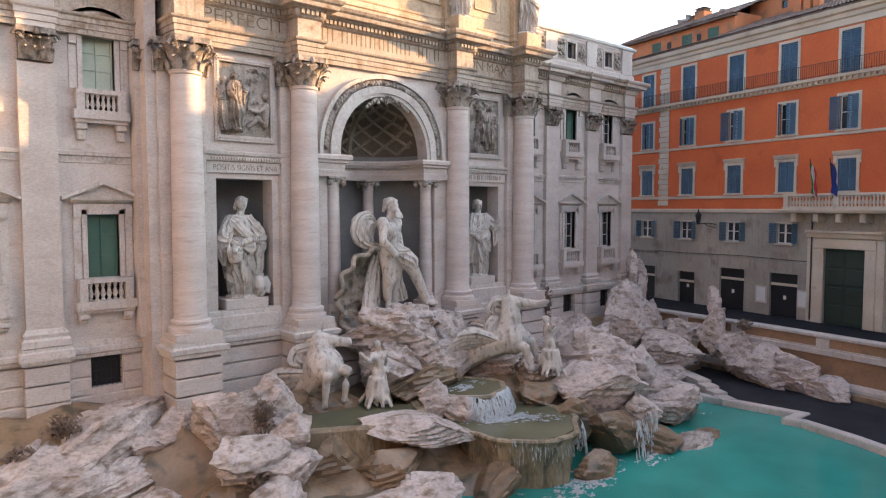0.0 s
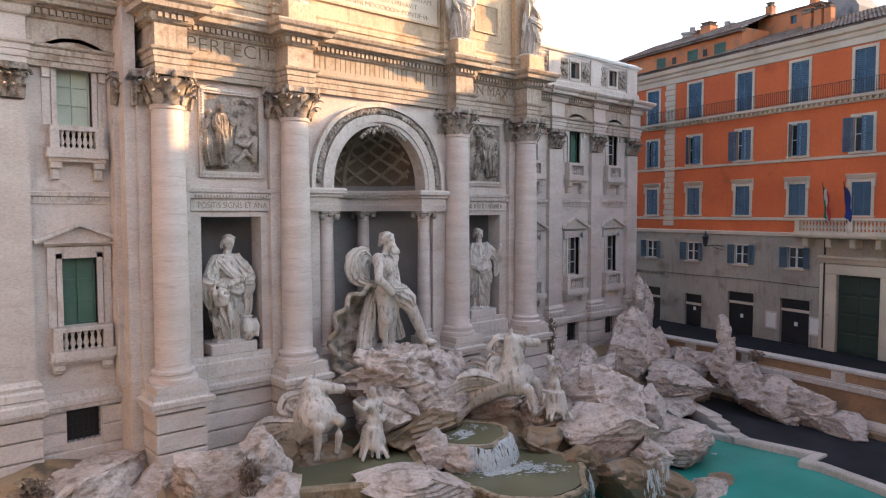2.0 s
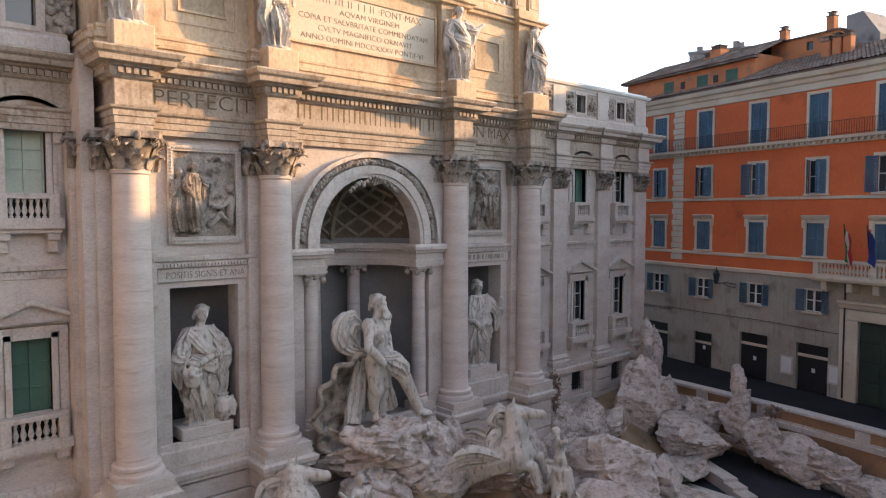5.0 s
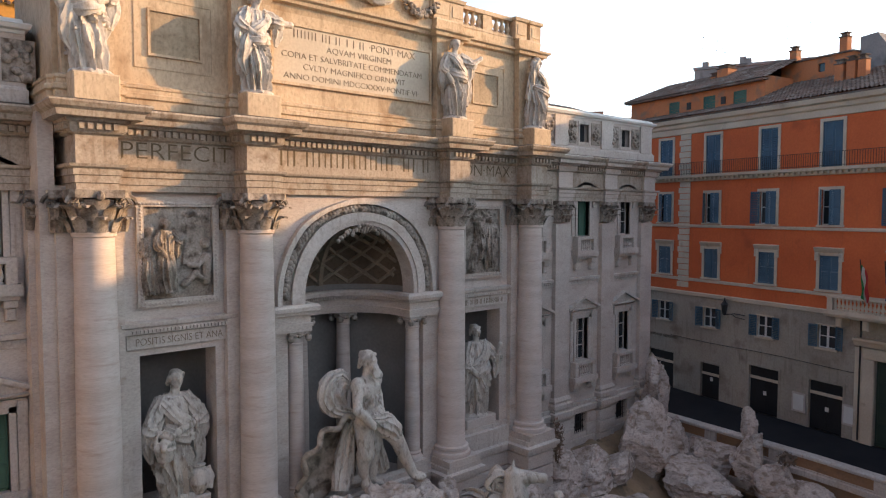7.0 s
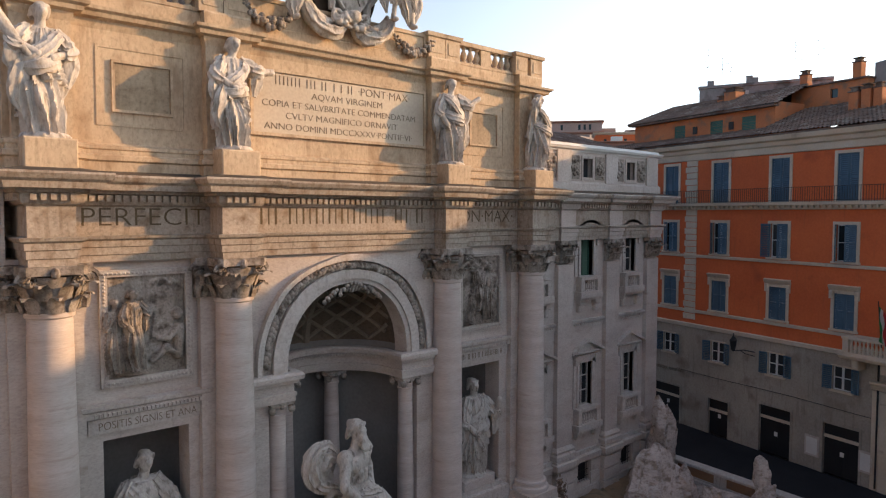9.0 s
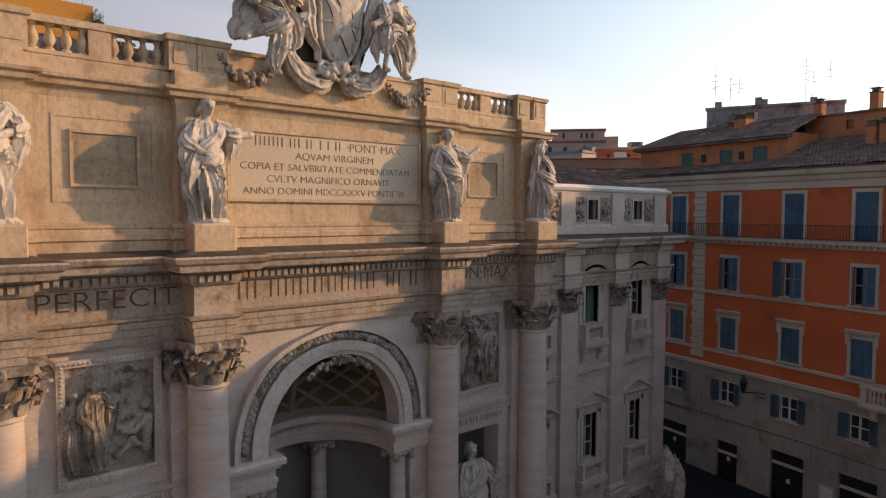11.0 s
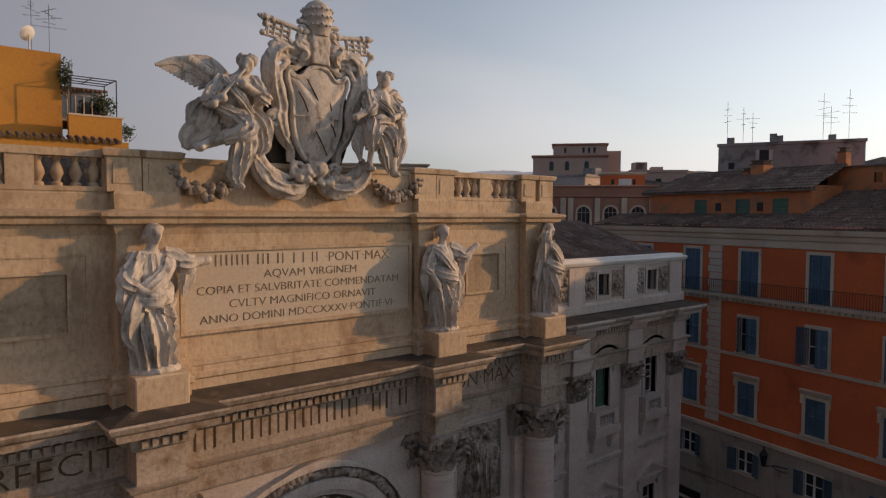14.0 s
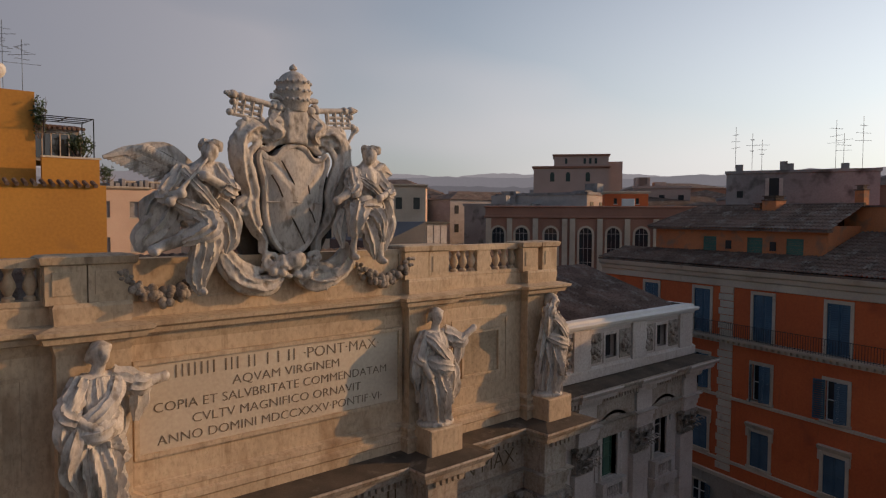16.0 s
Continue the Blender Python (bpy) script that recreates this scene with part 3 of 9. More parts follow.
def spiral(b, c, out, r, flip=1):
    side = Vector((-out.y, out.x, 0)) * flip
    pts = []
    for i in range(15):
        a = i * 0.62
        rr = r * (1 - i / 17)
        pts.append(c + side * (rr * math.cos(a)) + Vector((0, 0, rr * math.sin(a))))
    b.tube(pts, r * 0.26, 5, r * 0.2)


def capital(parent, x, y, r, z0, z1, flat=False, depth=0.25):
    """Corinthian capital: bell, two rows of leaves, corner volutes, hollowed abacus."""
    h = z1 - z0
    b = Build()
    if flat:
        b.box(x - r, x + r, y, y + depth, z0, z1 - 0.2 * h)
    else:
        b.lathe([(r * 0.95, z0), (r * 0.95, z0 + 0.5 * h), (r * 1.15, z0 + 0.85 * h)], x, y, 20)
    for row, (zz, up, n, w) in enumerate(((z0, 0.42 * h, 8, 0.62), (z0 + 0.3 * h, 0.42 * h, 8, 0.62))):
        if flat:
            for i in range(4):
                for px in ([x - r * 0.75 + r * 0.5 * i + (r * 0.25 if row else 0)]):
                    if px < x + r:
                        leaf(b, Vector((px, y - 0.02, zz)), Vector((0, -1, 0)), up, r * 0.55, 1.0 + 0.3 * row)
        else:
            for i in range(n):
                a = 2 * math.pi * (i + 0.5 * row) / n
                o = Vector((math.cos(a), math.sin(a), 0))
                leaf(b, Vector((x, y, zz)) + o * r * 0.97, o, up, r * w, 1.0 + 0.25 * row)
    corners = ((-1, -1), (1, -1)) if flat else ((-1, -1), (1, -1), (1, 1), (-1, 1))
    for sx, sy in corners:
        o = Vector((sx, sy, 0)).normalized()
        if flat:
            c = Vector((x + sx * r * 0.95, y - 0.14, z0 + 0.76 * h))
            o = Vector((0, -1, 0))
        else:
            c = Vector((x, y, z0 + 0.76 * h)) + o * r * 1.32
        for f in (1, -1):
            spiral(b, c + (Vector((0, 0, 0)) if flat else o * 0.02), o if flat else Vector((sx, 0, 0)) if f > 0 else Vector((0, sy, 0)), h * 0.19, sx)
        b.tube([c + Vector((-sx * r * 0.5, 0 if flat else -sy * r * 0.5, -0.25 * h)), c], 0.06, 5, 0.1)
    # abacus with hollowed sides
    za, zb = z0 + 0.88 * h, z1
    k = 1.28
    pts = []
    if flat:
        b.box(x - r * 1.15, x + r * 1.15, y - 0.2, y + depth, za, zb)
    else:
        out = []
        for q in range(4):
            a = math.pi / 4 + q * math.pi / 2
            for da, rr in ((-0.09, 1.62), (0.09, 1.62), (0.45, 1.28), (math.pi / 4, 1.2), (math.pi / 2 - 0.45, 1.28)):
                out.append((x + rr * r * math.cos(a + da), y + rr * r * math.sin(a + da)))
        n = len(out)
        b.face_loop([(p[0], p[1], za) for p in out] + [(p[0], p[1], zb) for p in out],
                    [(i, (i + 1) % n, n + (i + 1) % n, n + i) for i in range(n)] + [tuple(range(n)), tuple(range(n, 2 * n))])
    b.ball((x, y - (0.24 if flat else r * 1.22), zb - 0.1 * h), 0.13, 7, 5)
    return part("capital", b, CARVED, parent, "weathered carved corinthian capital", smooth=45)


for cx in CX:
    prof = [(COL_R * 1.36, Z_BASE), (COL_R * 1.4, Z_BASE + 0.1), (COL_R * 1.36, Z_BASE + 0.2), (COL_R * 1.2, Z_BASE + 0.24), (COL_R * 1.17, Z_BASE + 0.33),
            (COL_R * 1.24, Z_BASE + 0.38), (COL_R * 1.22, Z_BASE + 0.48), (COL_R * 1.06, Z_BASE + 0.52), (COL_R, Z_BASE + 0.62)]
    for k in range(1, 13):
        u = k / 12
        prof.append((COL_R * (1 - 0.12 * u ** 1.7), Z_BASE + 0.62 + (Z_CAP - 0.25 - Z_BASE - 0.62) * u))
    prof += [(COL_R * 0.97, Z_CAP - 0.2), (COL_R * 0.98, Z_CAP - 0.08), (COL_R * 0.92, Z_CAP - 0.05), (COL_R * 0.88, Z_CAP)]
    col = part("great_column", Build().lathe(prof, cx, COL_Y, 40), TRAV_COL, palace, "tall smooth travertine corinthian column", smooth=35)
    capital(col, cx, COL_Y, COL_R * 1.02, Z_CAP - 0.08, Z_ARCHI)
    part("plinth", Build().box(cx - 0.98, cx + 0.98, COL_Y - 0.98, COL_Y + 0.98, Z_BASE - 0.32, Z_BASE), TRAV, col)
    # pilaster strips on the wall behind, with capital
    out = -1 if cx < 0 else 1
    wall_y = BAY_Y
    part("pilaster", Build().box(cx - 1.0, cx + 1.0, wall_y - 0.28, wall_y + 0.1, 4.6, Z_ARCHI), TRAV, palace)
    capital(palace, cx - 0.72, wall_y - 0.3, 0.44, Z_CAP - 0.08, Z_ARCHI, True)
    capital(palace, cx + 0.72, wall_y - 0.3, 0.44, Z_CAP - 0.08, Z_ARCHI, True)
    if abs(cx) > 8:
        part("pilaster", Build().box(*sorted((out * 11.35, out * 12.15)), WING_Y - 0.75, WING_Y + 0.1, 4.6, Z_ARCHI), TRAV, palace)
        capital(palace, out * 11.75, WING_Y - 0.77, 0.42, Z_CAP, Z_ARCHI, True)

# entablature: one moulding that breaks forward over the columns
HW = 0.62


def facade_path(wing_y, bay_y, arch_y, col_y, hw, end=25.65):
    left = [(-end, wing_y + 3.0), (-end, wing_y)]
    for cx, before, after in ((CX[0], wing_y, bay_y), (CX[1], bay_y, arch_y), (CX[2], arch_y, bay_y), (CX[3], bay_y, wing_y)):
        x0, x1 = cx - hw, cx + hw
        left += [(x0, before), (x0, col_y), (x1, col_y), (x1, after)]
    return left + [(end, wing_y), (end, wing_y + 3.0)]


ARCHI = [(-0.4, Z_ARCHI), (0.0, Z_ARCHI), (0.0, 17.68), (0.05, 17.7), (0.05, 18.0), (0.1, 18.03), (0.1, 18.28), (0.2, 18.36), (0.24, 18.48), (0.0, 18.5)]
FRIEZE = [(0.0, 18.5), (0.0, 19.4), (0.12, 19.46), (0.12, 19.52), (-0.4, 19.52)]
CORN = [(-0.4, 19.5), (0.16, 19.5), (0.18, 19.76), (0.30, 19.80), (0.32, 19.88), (0.62, 19.9), (0.66, 20.08), (0.78, 20.16), (0.86, 20.3), (0.84, 20.36)]
f_path = facade_path(WING_Y - 0.3, BAY_Y - 0.3, ARCH_Y - 0.2, COL_Y - 0.6, HW)
part("architrave", Build().sweep(ARCHI, f_path), TRAV_CORN, palace)
part("frieze", Build().sweep(FRIEZE, f_path), TRAV_CORN, palace)
part("cornice", Build().sweep(CORN, f_path), TRAV_CORN, palace, "projecting moulded stone cornice")
# ledge on top of the cornice
LEDGE = [(0.83, 20.365), (0.1, 20.5), (-0.9, 20.55)]
part("cornice_ledge", Build().sweep(LEDGE, f_path, caps=False), DIRT_AND_SHADE, palace, "dark weathered top of the cornice")
# dentils along the cornice
dent = Build()
for (x0, y0), (x1, y1) in zip(f_path, f_path[1:]):
    l = math.hypot(x1 - x0, y1 - y0)
    if l < 0.3:
        continue
    ux, uy = (x1 - x0) / l, (y1 - y0) / l
    nx, ny = uy, -ux
    n = int(l / 0.235)
    for i in range(n):
        s = (i + 0.5) * l / n
        px, py = x0 + ux * s, y0 + uy * s
        hw_ = 0.075
        pts = []
        for z in (19.56, 19.76):
            for a, o in ((-hw_, 0.14), (hw_, 0.14), (hw_, 0.31), (-hw_, 0.31)):
                pts.append((px + ux * a + nx * o, py + uy * a + ny * o, z))
        dent.face_loop(pts, [(0, 1, 2, 3), (4, 7, 6, 5), (0, 4, 5, 1), (1, 5, 6, 2), (2, 6, 7, 3), (3, 7, 4, 0)])
tagged(part("dentil_course", dent, TRAV_CORN, palace, "row of small stone dentils"), kind="stuff")

# basement string course with rusticated courses below
BASE_P = [(0.0, 3.85), (0.16, 3.9), (0.16, 4.05), (0.26, 4.1), (0.28, 4.3), (0.1, 4.36), (0.1, 4.58), (-0.3, 4.6)]
b_path = facade_path(WING_Y - 0.05, BAY_Y - 0.12, ARCH_Y - 0.05, COL_Y - 0.85, 0.98)
part("string_course", Build().sweep(BASE_P, b_path), TRAV_PALE, palace)
centre = [q for q in facade_path(WING_Y - 0.02, BAY_Y - 0.06, ARCH_Y + 0.1, COL_Y - 0.82, 0.93)[2:-2]]
centre = [(-12.2, WING_Y - 0.02)] + centre + [(12.2, WING_Y - 0.02)]
for k in range(7):
    z0 = 3.85 - 0.78 * (k + 1)
    z1 = z0 + 0.72
    course = [(-0.35, z0), (0.02, z0), (0.06, z0 + 0.04), (0.06, z1 - 0.04), (0.02, z1), (-0.35, z1)]
    part("base_course", Build().sweep(course, centre), TRAV, palace)
    for side in (-1, 1):
        cuts = [12.2] + [v for wx in WINX for v in ((wx - 0.66, wx + 0.66) if z1 > 2.5 else ())] + [25.6]
        for u, v in zip(cuts[0::2], cuts[1::2]):
            u, v = sorted((side * u, side * v))
            part("base_course", Build().sweep(course, [(u, WING_Y - 0.02), (v, WING_Y - 0.02)]), TRAV, palace)


# ---- wing pilasters and windows ----
def baluster_row(b, x0, x1, y, z0, z1, n):
    h = z1 - z0
    for i in range(n):
        x = x0 + (i + 0.5) * (x1 - x0) / n
        r = h * 0.11
        b.lathe([(r * 1.1, z0), (r * 1.1, z0 + 0.08 * h), (r * 0.6, z0 + 0.14 * h), (r * 1.35, z0 + 0.36 * h), (r * 0.6, z0 + 0.72 * h),
                 (r * 0.95, z0 + 0.86 * h), (r * 1.1, z0 + 0.92 * h), (r * 1.1, z1)], x, y, 8)


def lit_pane(parent, x, y, z0, z1, w, shutter):
    """Casement: frame with glazing bars, glass or closed green shutters behind the bars; 2: pale leaf with a glass
    reflection in its colour.
    """
    fr = Build()
    t = 0.05
    for a, b in ((x - w, x - w + t * 1.4), (x + w - t * 1.4, x + w), (x - t * 0.7, x + t * 0.7)):
        fr.box(a, b, y - 0.03, y + 0.04, z0, z1)
    fr.box(x - w, x + w, y - 0.03, y + 0.04, z0, z0 + t * 1.4)
    fr.box(x - w, x + w, y - 0.03, y + 0.04, z1 - t * 1.4, z1)
    for k in (1, 2):
        z = z0 + (z1 - z0) * k / 3
        fr.box(x - w, x + w, y - 0.025, y + 0.035, z - t * 0.5, z + t * 0.5)
    leaf = (PALE_REFLECTION if shutter == 2 else GREEN_SHUT) if shutter else GLASS
    part("casement", fr, leaf if shutter else TRAV_PALE, parent)
    part("pane", Build().box(x - w + 0.02, x + w - 0.02, y + 0.045, y + 0.07, z0, z1), leaf, parent,
         "closed green shutter; the pale ones hold a painted glass reflection" if shutter else "dark window glass")


def palace_window(x, lower, shutter):
    y = WING_Y
    s = Build()
    if lower:
        z0, z1, w = 7.2, 9.85, 0.62
        for sx in (-1, 1):
            a, b = sorted((x + sx * w, x + sx * (w + 0.2)))
            s.box(a, b, y - 0.1, y + 0.25, z0, z1 + 0.2)
            a, b = sorted((x + sx * (w + 0.24), x + sx * (w + 0.52)))
            s.box(a, b, y - 0.06, y + 0.1, z0, z1 - 0.1)
            s.box(a, b, y - 0.2, y + 0.1, z1 - 0.1, z1 + 0.4)
        s.box(x - w - 0.2, x + w + 0.2, y - 0.1, y + 0.25, z1, z1 + 0.2)
        s.box(x - w - 0.5, x + w + 0.5, y - 0.12, y + 0.1, z1 + 0.2, z1 + 0.45)
        prof = [(0.0, z1 + 0.45), (0.2, z1 + 0.5), (0.32, z1 + 0.6), (0.0, z1 + 0.66)]
        s.sweep(prof, [(x - w - 0.62, y), (x + w + 0.62, y)])
        # triangular pediment
        a, zb, zt = w + 0.95, z1 + 0.6, z1 + 1.42
        for sx in (-1, 1):
            p = [(x + sx * a, zb), (x + sx * a, zb + 0.14), (x, zt), (x, zt - 0.17)]
            s.face_loop([(u, y - 0.34, v) for u, v in p] + [(u, y + 0.05, v) for u, v in p],
                        [(0, 1, 2, 3), (4, 7, 6, 5), (0, 4, 5, 1), (1, 5, 6, 2), (2, 6, 7, 3), (3, 7, 4, 0)])
        s.face_loop([(x - a, y - 0.1, zb), (x + a, y - 0.1, zb), (x, y - 0.1, zt - 0.1)], [(0, 1, 2)])
        ob = part("window", s, TRAV_PALE, palace, "tall window with stone frame and triangular pediment")
        zb0, zb1, hw, cons = 6.25, 7.0, 1.05, 5.45
    else:
        z0, z1, w = 15.2, 17.65, 0.62
        for sx in (-1, 1):
            a, b = sorted((x + sx * w, x + sx * (w + 0.18)))
            s.box(a, b, y - 0.1, y + 0.25, z0, z1 + 0.2)
            a, b = sorted((x + sx * (w + 0.22), x + sx * (w + 0.5)))
            s.box(a, b, y - 0.05, y + 0.1, z0, z1)
            s.block(a, b, y - 0.18, y + 0.1, z1 - 0.55, z1 + 0.15)
        s.box(x - w - 0.2, x + w + 0.2, y - 0.1, y + 0.25, z1, z1 + 0.2)
        s.box(x - w - 0.45, x + w + 0.45, y - 0.1, y + 0.1, z1 + 0.2, z1 + 0.5)
        # segmental pediment
        a, zc = w + 0.72, z1 + 0.5
        rows = []
        for i in range(13):
            u = -1 + i / 6
            zz = zc + 0.55 * (1 - u * u)
            rows += [(x + u * a, y - 0.3, zz), (x + u * a, y - 0.3, zz + 0.16), (x + u * a, y + 0.05, zz + 0.18), (x + u * a, y + 0.05, zz - 0.02)]
        s.face_loop(rows, [(i * 4 + j, (i + 1) * 4 + j, (i + 1) * 4 + (j + 1) % 4, i * 4 + (j + 1) % 4) for i in range(12) for j in range(4)])
        s.sweep([(0.0, zc - 0.06), (0.26, zc), (0.28, zc + 0.08), (0, zc + 0.1)], [(x - a, y), (x + a, y)])
        ob = part("window", s, TRAV_PALE, palace, "upper window with stone frame and curved pediment")
        zb0, zb1, hw, cons = 14.35, 15.0, 0.95, 13.25
    # balustrade under the sill
    r = Build().box(x - hw, x + hw, y - 0.42, y + 0.05, zb1, zb1 + 0.18).box(x - hw - 0.12, x + hw + 0.12, y - 0.5, y + 0.05, zb0 - 0.35, zb0)
    r.box(x - hw - 0.05, x + hw + 0.05, y - 0.38, y + 0.05, zb0 - 0.5, zb0 - 0.35)
    for sx in (-1, 1):
        a, b = sorted((x + sx * (hw - 0.32), x + sx * hw))
        r.box(a, b, y - 0.4, y + 0.02, zb0, zb1)
        a, b = sorted((x + sx * (hw - 0.4), x + sx * (hw + 0.02)))
        r.block(a, b, y - 0.34, y + 0.02, zb0 - 0.75, zb0 - 0.5, 0.03)
        r.block(a + 0.05, b - 0.05, y - 0.24, y + 0.02, cons - 0.1, zb0 - 0.75, 0.05)
    part("balcony_frame", r, TRAV_PALE, ob)
    for i in range(6):
        bal, u = Build(), (2 * hw - 0.68) / 6
        baluster_row(bal, x - hw + 0.34 + u * i, x - hw + 0.34 + u * (i + 1), y - 0.2, zb0, zb1, 1)
        part("baluster", bal, TRAV_PALE, ob, smooth=40)
    # near-black sheet on the wall holds the shade between the balusters
    part("recess", Build().box(x - hw + 0.3, x + hw - 0.3, y - 0.02, y + 0.02, zb0, zb1), DARK, ob)
    lit_pane(ob, x, y + 0.28, z0, z1, w, shutter)


for side in (-1, 1):
    for i, wx in enumerate(WINX):
        x = side * wx
        palace_window(x, True, i == 0 or side < 0)
        palace_window(x, False, 2 if side < 0 else i == 1)
        bw = Build()
        for k in range(6):
            bw.box(x - 0.6 + 0.2 * k, x - 0.57 + 0.2 * k, WING_Y + 0.1, WING_Y + 0.13, 2.55, 3.85)
        for k in range(3):
            bw.box(x - 0.62, x + 0.62, WING_Y + 0.1, WING_Y + 0.13, 2.8 + 0.4 * k, 2.83 + 0.4 * k)
        grille = part("basement_window", Build().box(x - 0.62, x + 0.62, WING_Y + 0.35, WING_Y + 0.4, 2.5, 3.9), DARK, palace, "dark barred basement window")
        part("window_bars", bw, IRON, grille)
        aw = Build()
        for a, b2, c, d in ((-0.6, -0.45, 21.0, 22.45), (0.45, 0.6, 21.0, 22.45), (-0.45, 0.45, 22.3, 22.45), (-0.45, 0.45, 21.0, 21.15)):
            aw.box(x + a, x + b2, WING_Y - 0.06, WING_Y + 0.1, c, d)
        awin = part("attic_window", aw, TRAV_PALE, palace, "small square attic window")
        part("pane", Build().box(x - 0.45, x + 0.45, WING_Y + 0.3, WING_Y + 0.33, 21.1, 22.35), GLASS, awin)
    for px in PILX:
        x = side * px
        pil = part("pilaster", Build().box(x - 0.66, x + 0.66, WING_Y - 0.28, WING_Y + 0.1, 5.3, Z_CAP - 0.1), TRAV, palace, "flat stone pilaster")
        capital(pil, x, WING_Y - 0.3, 0.6, Z_CAP, Z_ARCHI, True)
        part("pilaster_base", Build().sweep([(0.12, 4.55), (0.22, 4.6), (0.22, 4.85), (0.12, 4.95), (0.16, 5.1), (0.02, 5.3), (-0.2, 5.3)],
             [(x - 0.66, WING_Y), (x - 0.66, WING_Y - 0.28), (x + 0.66, WING_Y - 0.28), (x + 0.66, WING_Y)]), TRAV_PALE, pil)
        # pedestal under the pilaster, rusticated
        for k in range(7):
            z0 = 3.85 - 0.78 * (k + 1)
            part("pedestal_block", Build().block(x - 0.8, x + 0.8, WING_Y - 0.42, WING_Y, z0, z0 + 0.73, 0.03), TRAV, pil)
        part("pedestal_cap", Build().sweep([(0.0, 3.85), (0.1, 3.9), (0.2, 4.1), (0.2, 4.4), (0.08, 4.45), (0.08, 4.55), (-0.2, 4.57)],
             [(x - 0.78, WING_Y), (x - 0.78, WING_Y - 0.42), (x + 0.78, WING_Y - 0.42), (x + 0.78, WING_Y)]), TRAV_PALE, pil)
        # forward break of the entablature over the pilaster
        for p, m in ((ARCHI, TRAV), (FRIEZE, TRAV), (CORN, TRAV_PALE)):
            part("entablature_break", Build().sweep(p, [(x - 0.66, WING_Y - 0.3), (x - 0.66, WING_Y - 0.45), (x + 0.66, WING_Y - 0.45), (x + 0.66, WING_Y - 0.3)]), m, pil)
        part("attic_pilaster", Build().box(x - 0.62, x + 0.62, WING_Y - 0.12, WING_Y + 0.1, 20.9, 22.7), TRAV_PALE, palace)
        # carved attic panels beside it
    edges = [12.3, *[v for p in zip(WINX, PILX) for v in p]]
    spans = []
    for wx in WINX:
        spans += [(wx - 1.7, wx - 0.75), (wx + 0.75, wx + 1.65)]
    for a, b in spans:
        a, b = sorted((side * a, side * b))
        pan = Build()
        pan.box(a, b, WING_Y - 0.04, WING_Y + 0.05, 21.05, 22.45)
        rr = random.Random(int(a * 100) + 7)
        for k in range(16):
            u = rr.random()
            pan.ball((a + 0.12 + u * (b - a - 0.24), WING_Y - 0.06, 21.2 + 1.05 * rr.random()), 0.09 + 0.09 * rr.random(), 6, 4, (1, 0.8, 1))
        part("attic_panel", pan, CARVED, palace, "carved scroll relief panel", smooth=50)
    # band course between storeys, parapet top
    a, b = sorted((side * 12.0, side * 25.6))
    part("band_course", Build().sweep([(0.0, 12.1), (0.06, 12.12), (0.06, 12.4), (0.16, 12.46), (0.18, 12.62), (0.0, 12.66)], [(a, WING_Y), (b, WING_Y)]), TRAV_PALE, palace)
    bd = Build()
    n = 70
    for i in range(n):
        x = a + (i + 0.5) * (b - a) / n
        bd.box(x - 0.06, x + 0.06, WING_Y - 0.13, WING_Y - 0.05, 12.28, 12.4)
    tagged(part("band_dentils", bd, TRAV_PALE, palace), kind="stuff")
    pth = [(a, WING_Y + 3), (a, WING_Y), (b, WING_Y), (b, WING_Y + 3)]
    part("parapet", Build().sweep([(0.0, 20.5), (0.12, 20.55), (0.12, 20.85), (0.0, 20.95), (-0.3, 20.95)], pth), TRAV_PALE, palace)
    part("parapet_coping", Build().sweep([(-0.35, 22.65), (0.05, 22.65), (0.08, 22.75), (0.2, 22.8), (0.26, 22.95), (0.2, 23.0), (0.05, 23.02), (0.0, 23.15), (-0.4, 23.17)], pth), WHITEP, palace, "white painted parapet coping")


# central bays: relief frames, inscription bands
for side in (-1, 1):
    c = side * 7.62
    fr = Build()
    for x0, x1, z0, z1 in ((-1.45, 1.45, 16.95, 17.2), (-1.45, 1.45, 13.4, 13.65), (-1.45, -1.22, 13.65, 16.95), (1.22, 1.45, 13.65, 16.95)):
        fr.box(c + x0, c + x1, BAY_Y - 0.16, BAY_Y + 0.05, z0, z1)
    for k in range(22):
        for zz in (13.52, 17.07):
            fr.ball((c - 1.36 + 0.13 * k, BAY_Y - 0.16, zz), 0.055, 5, 4)
    for k in range(26):
        for xx in (-1.33, 1.33):
            fr.ball((c + xx, BAY_Y - 0.16, 13.6 + 0.135 * k), 0.055, 5, 4)
    part("relief_frame", fr, TRAV_PALE, palace, smooth=40)
    part("inscription_band", Build().sweep([(0, 11.75), (0.1, 11.78), (0.1, 12.35), (0.2, 12.4), (0.2, 12.62), (0.3, 12.7), (0.32, 12.85), (0.0, 12.9)],
         [(c - 1.75, BAY_Y), (c - 1.75, BAY_Y - 0.02), (c + 1.75, BAY_Y - 0.02), (c + 1.75, BAY_Y)]), TRAV_PALE, palace)
    dd = Build()
    for k in range(26):
        dd.box(c - 1.7 + 0.132 * k, c - 1.62 + 0.132 * k, BAY_Y - 0.3, BAY_Y - 0.2, 12.44, 12.56)
    tagged(part("band_dentils", dd, TRAV_PALE, palace), kind="stuff")
    # sill and ledge below the niche
    part("niche_ledge", Build().sweep([(0, 4.55), (0.25, 4.6), (0.25, 5.2), (0.1, 5.25), (0.1, 5.45), (0, 5.5)], [(c - 1.9, BAY_Y), (c + 1.9, BAY_Y)]), TRAV_PALE, palace)


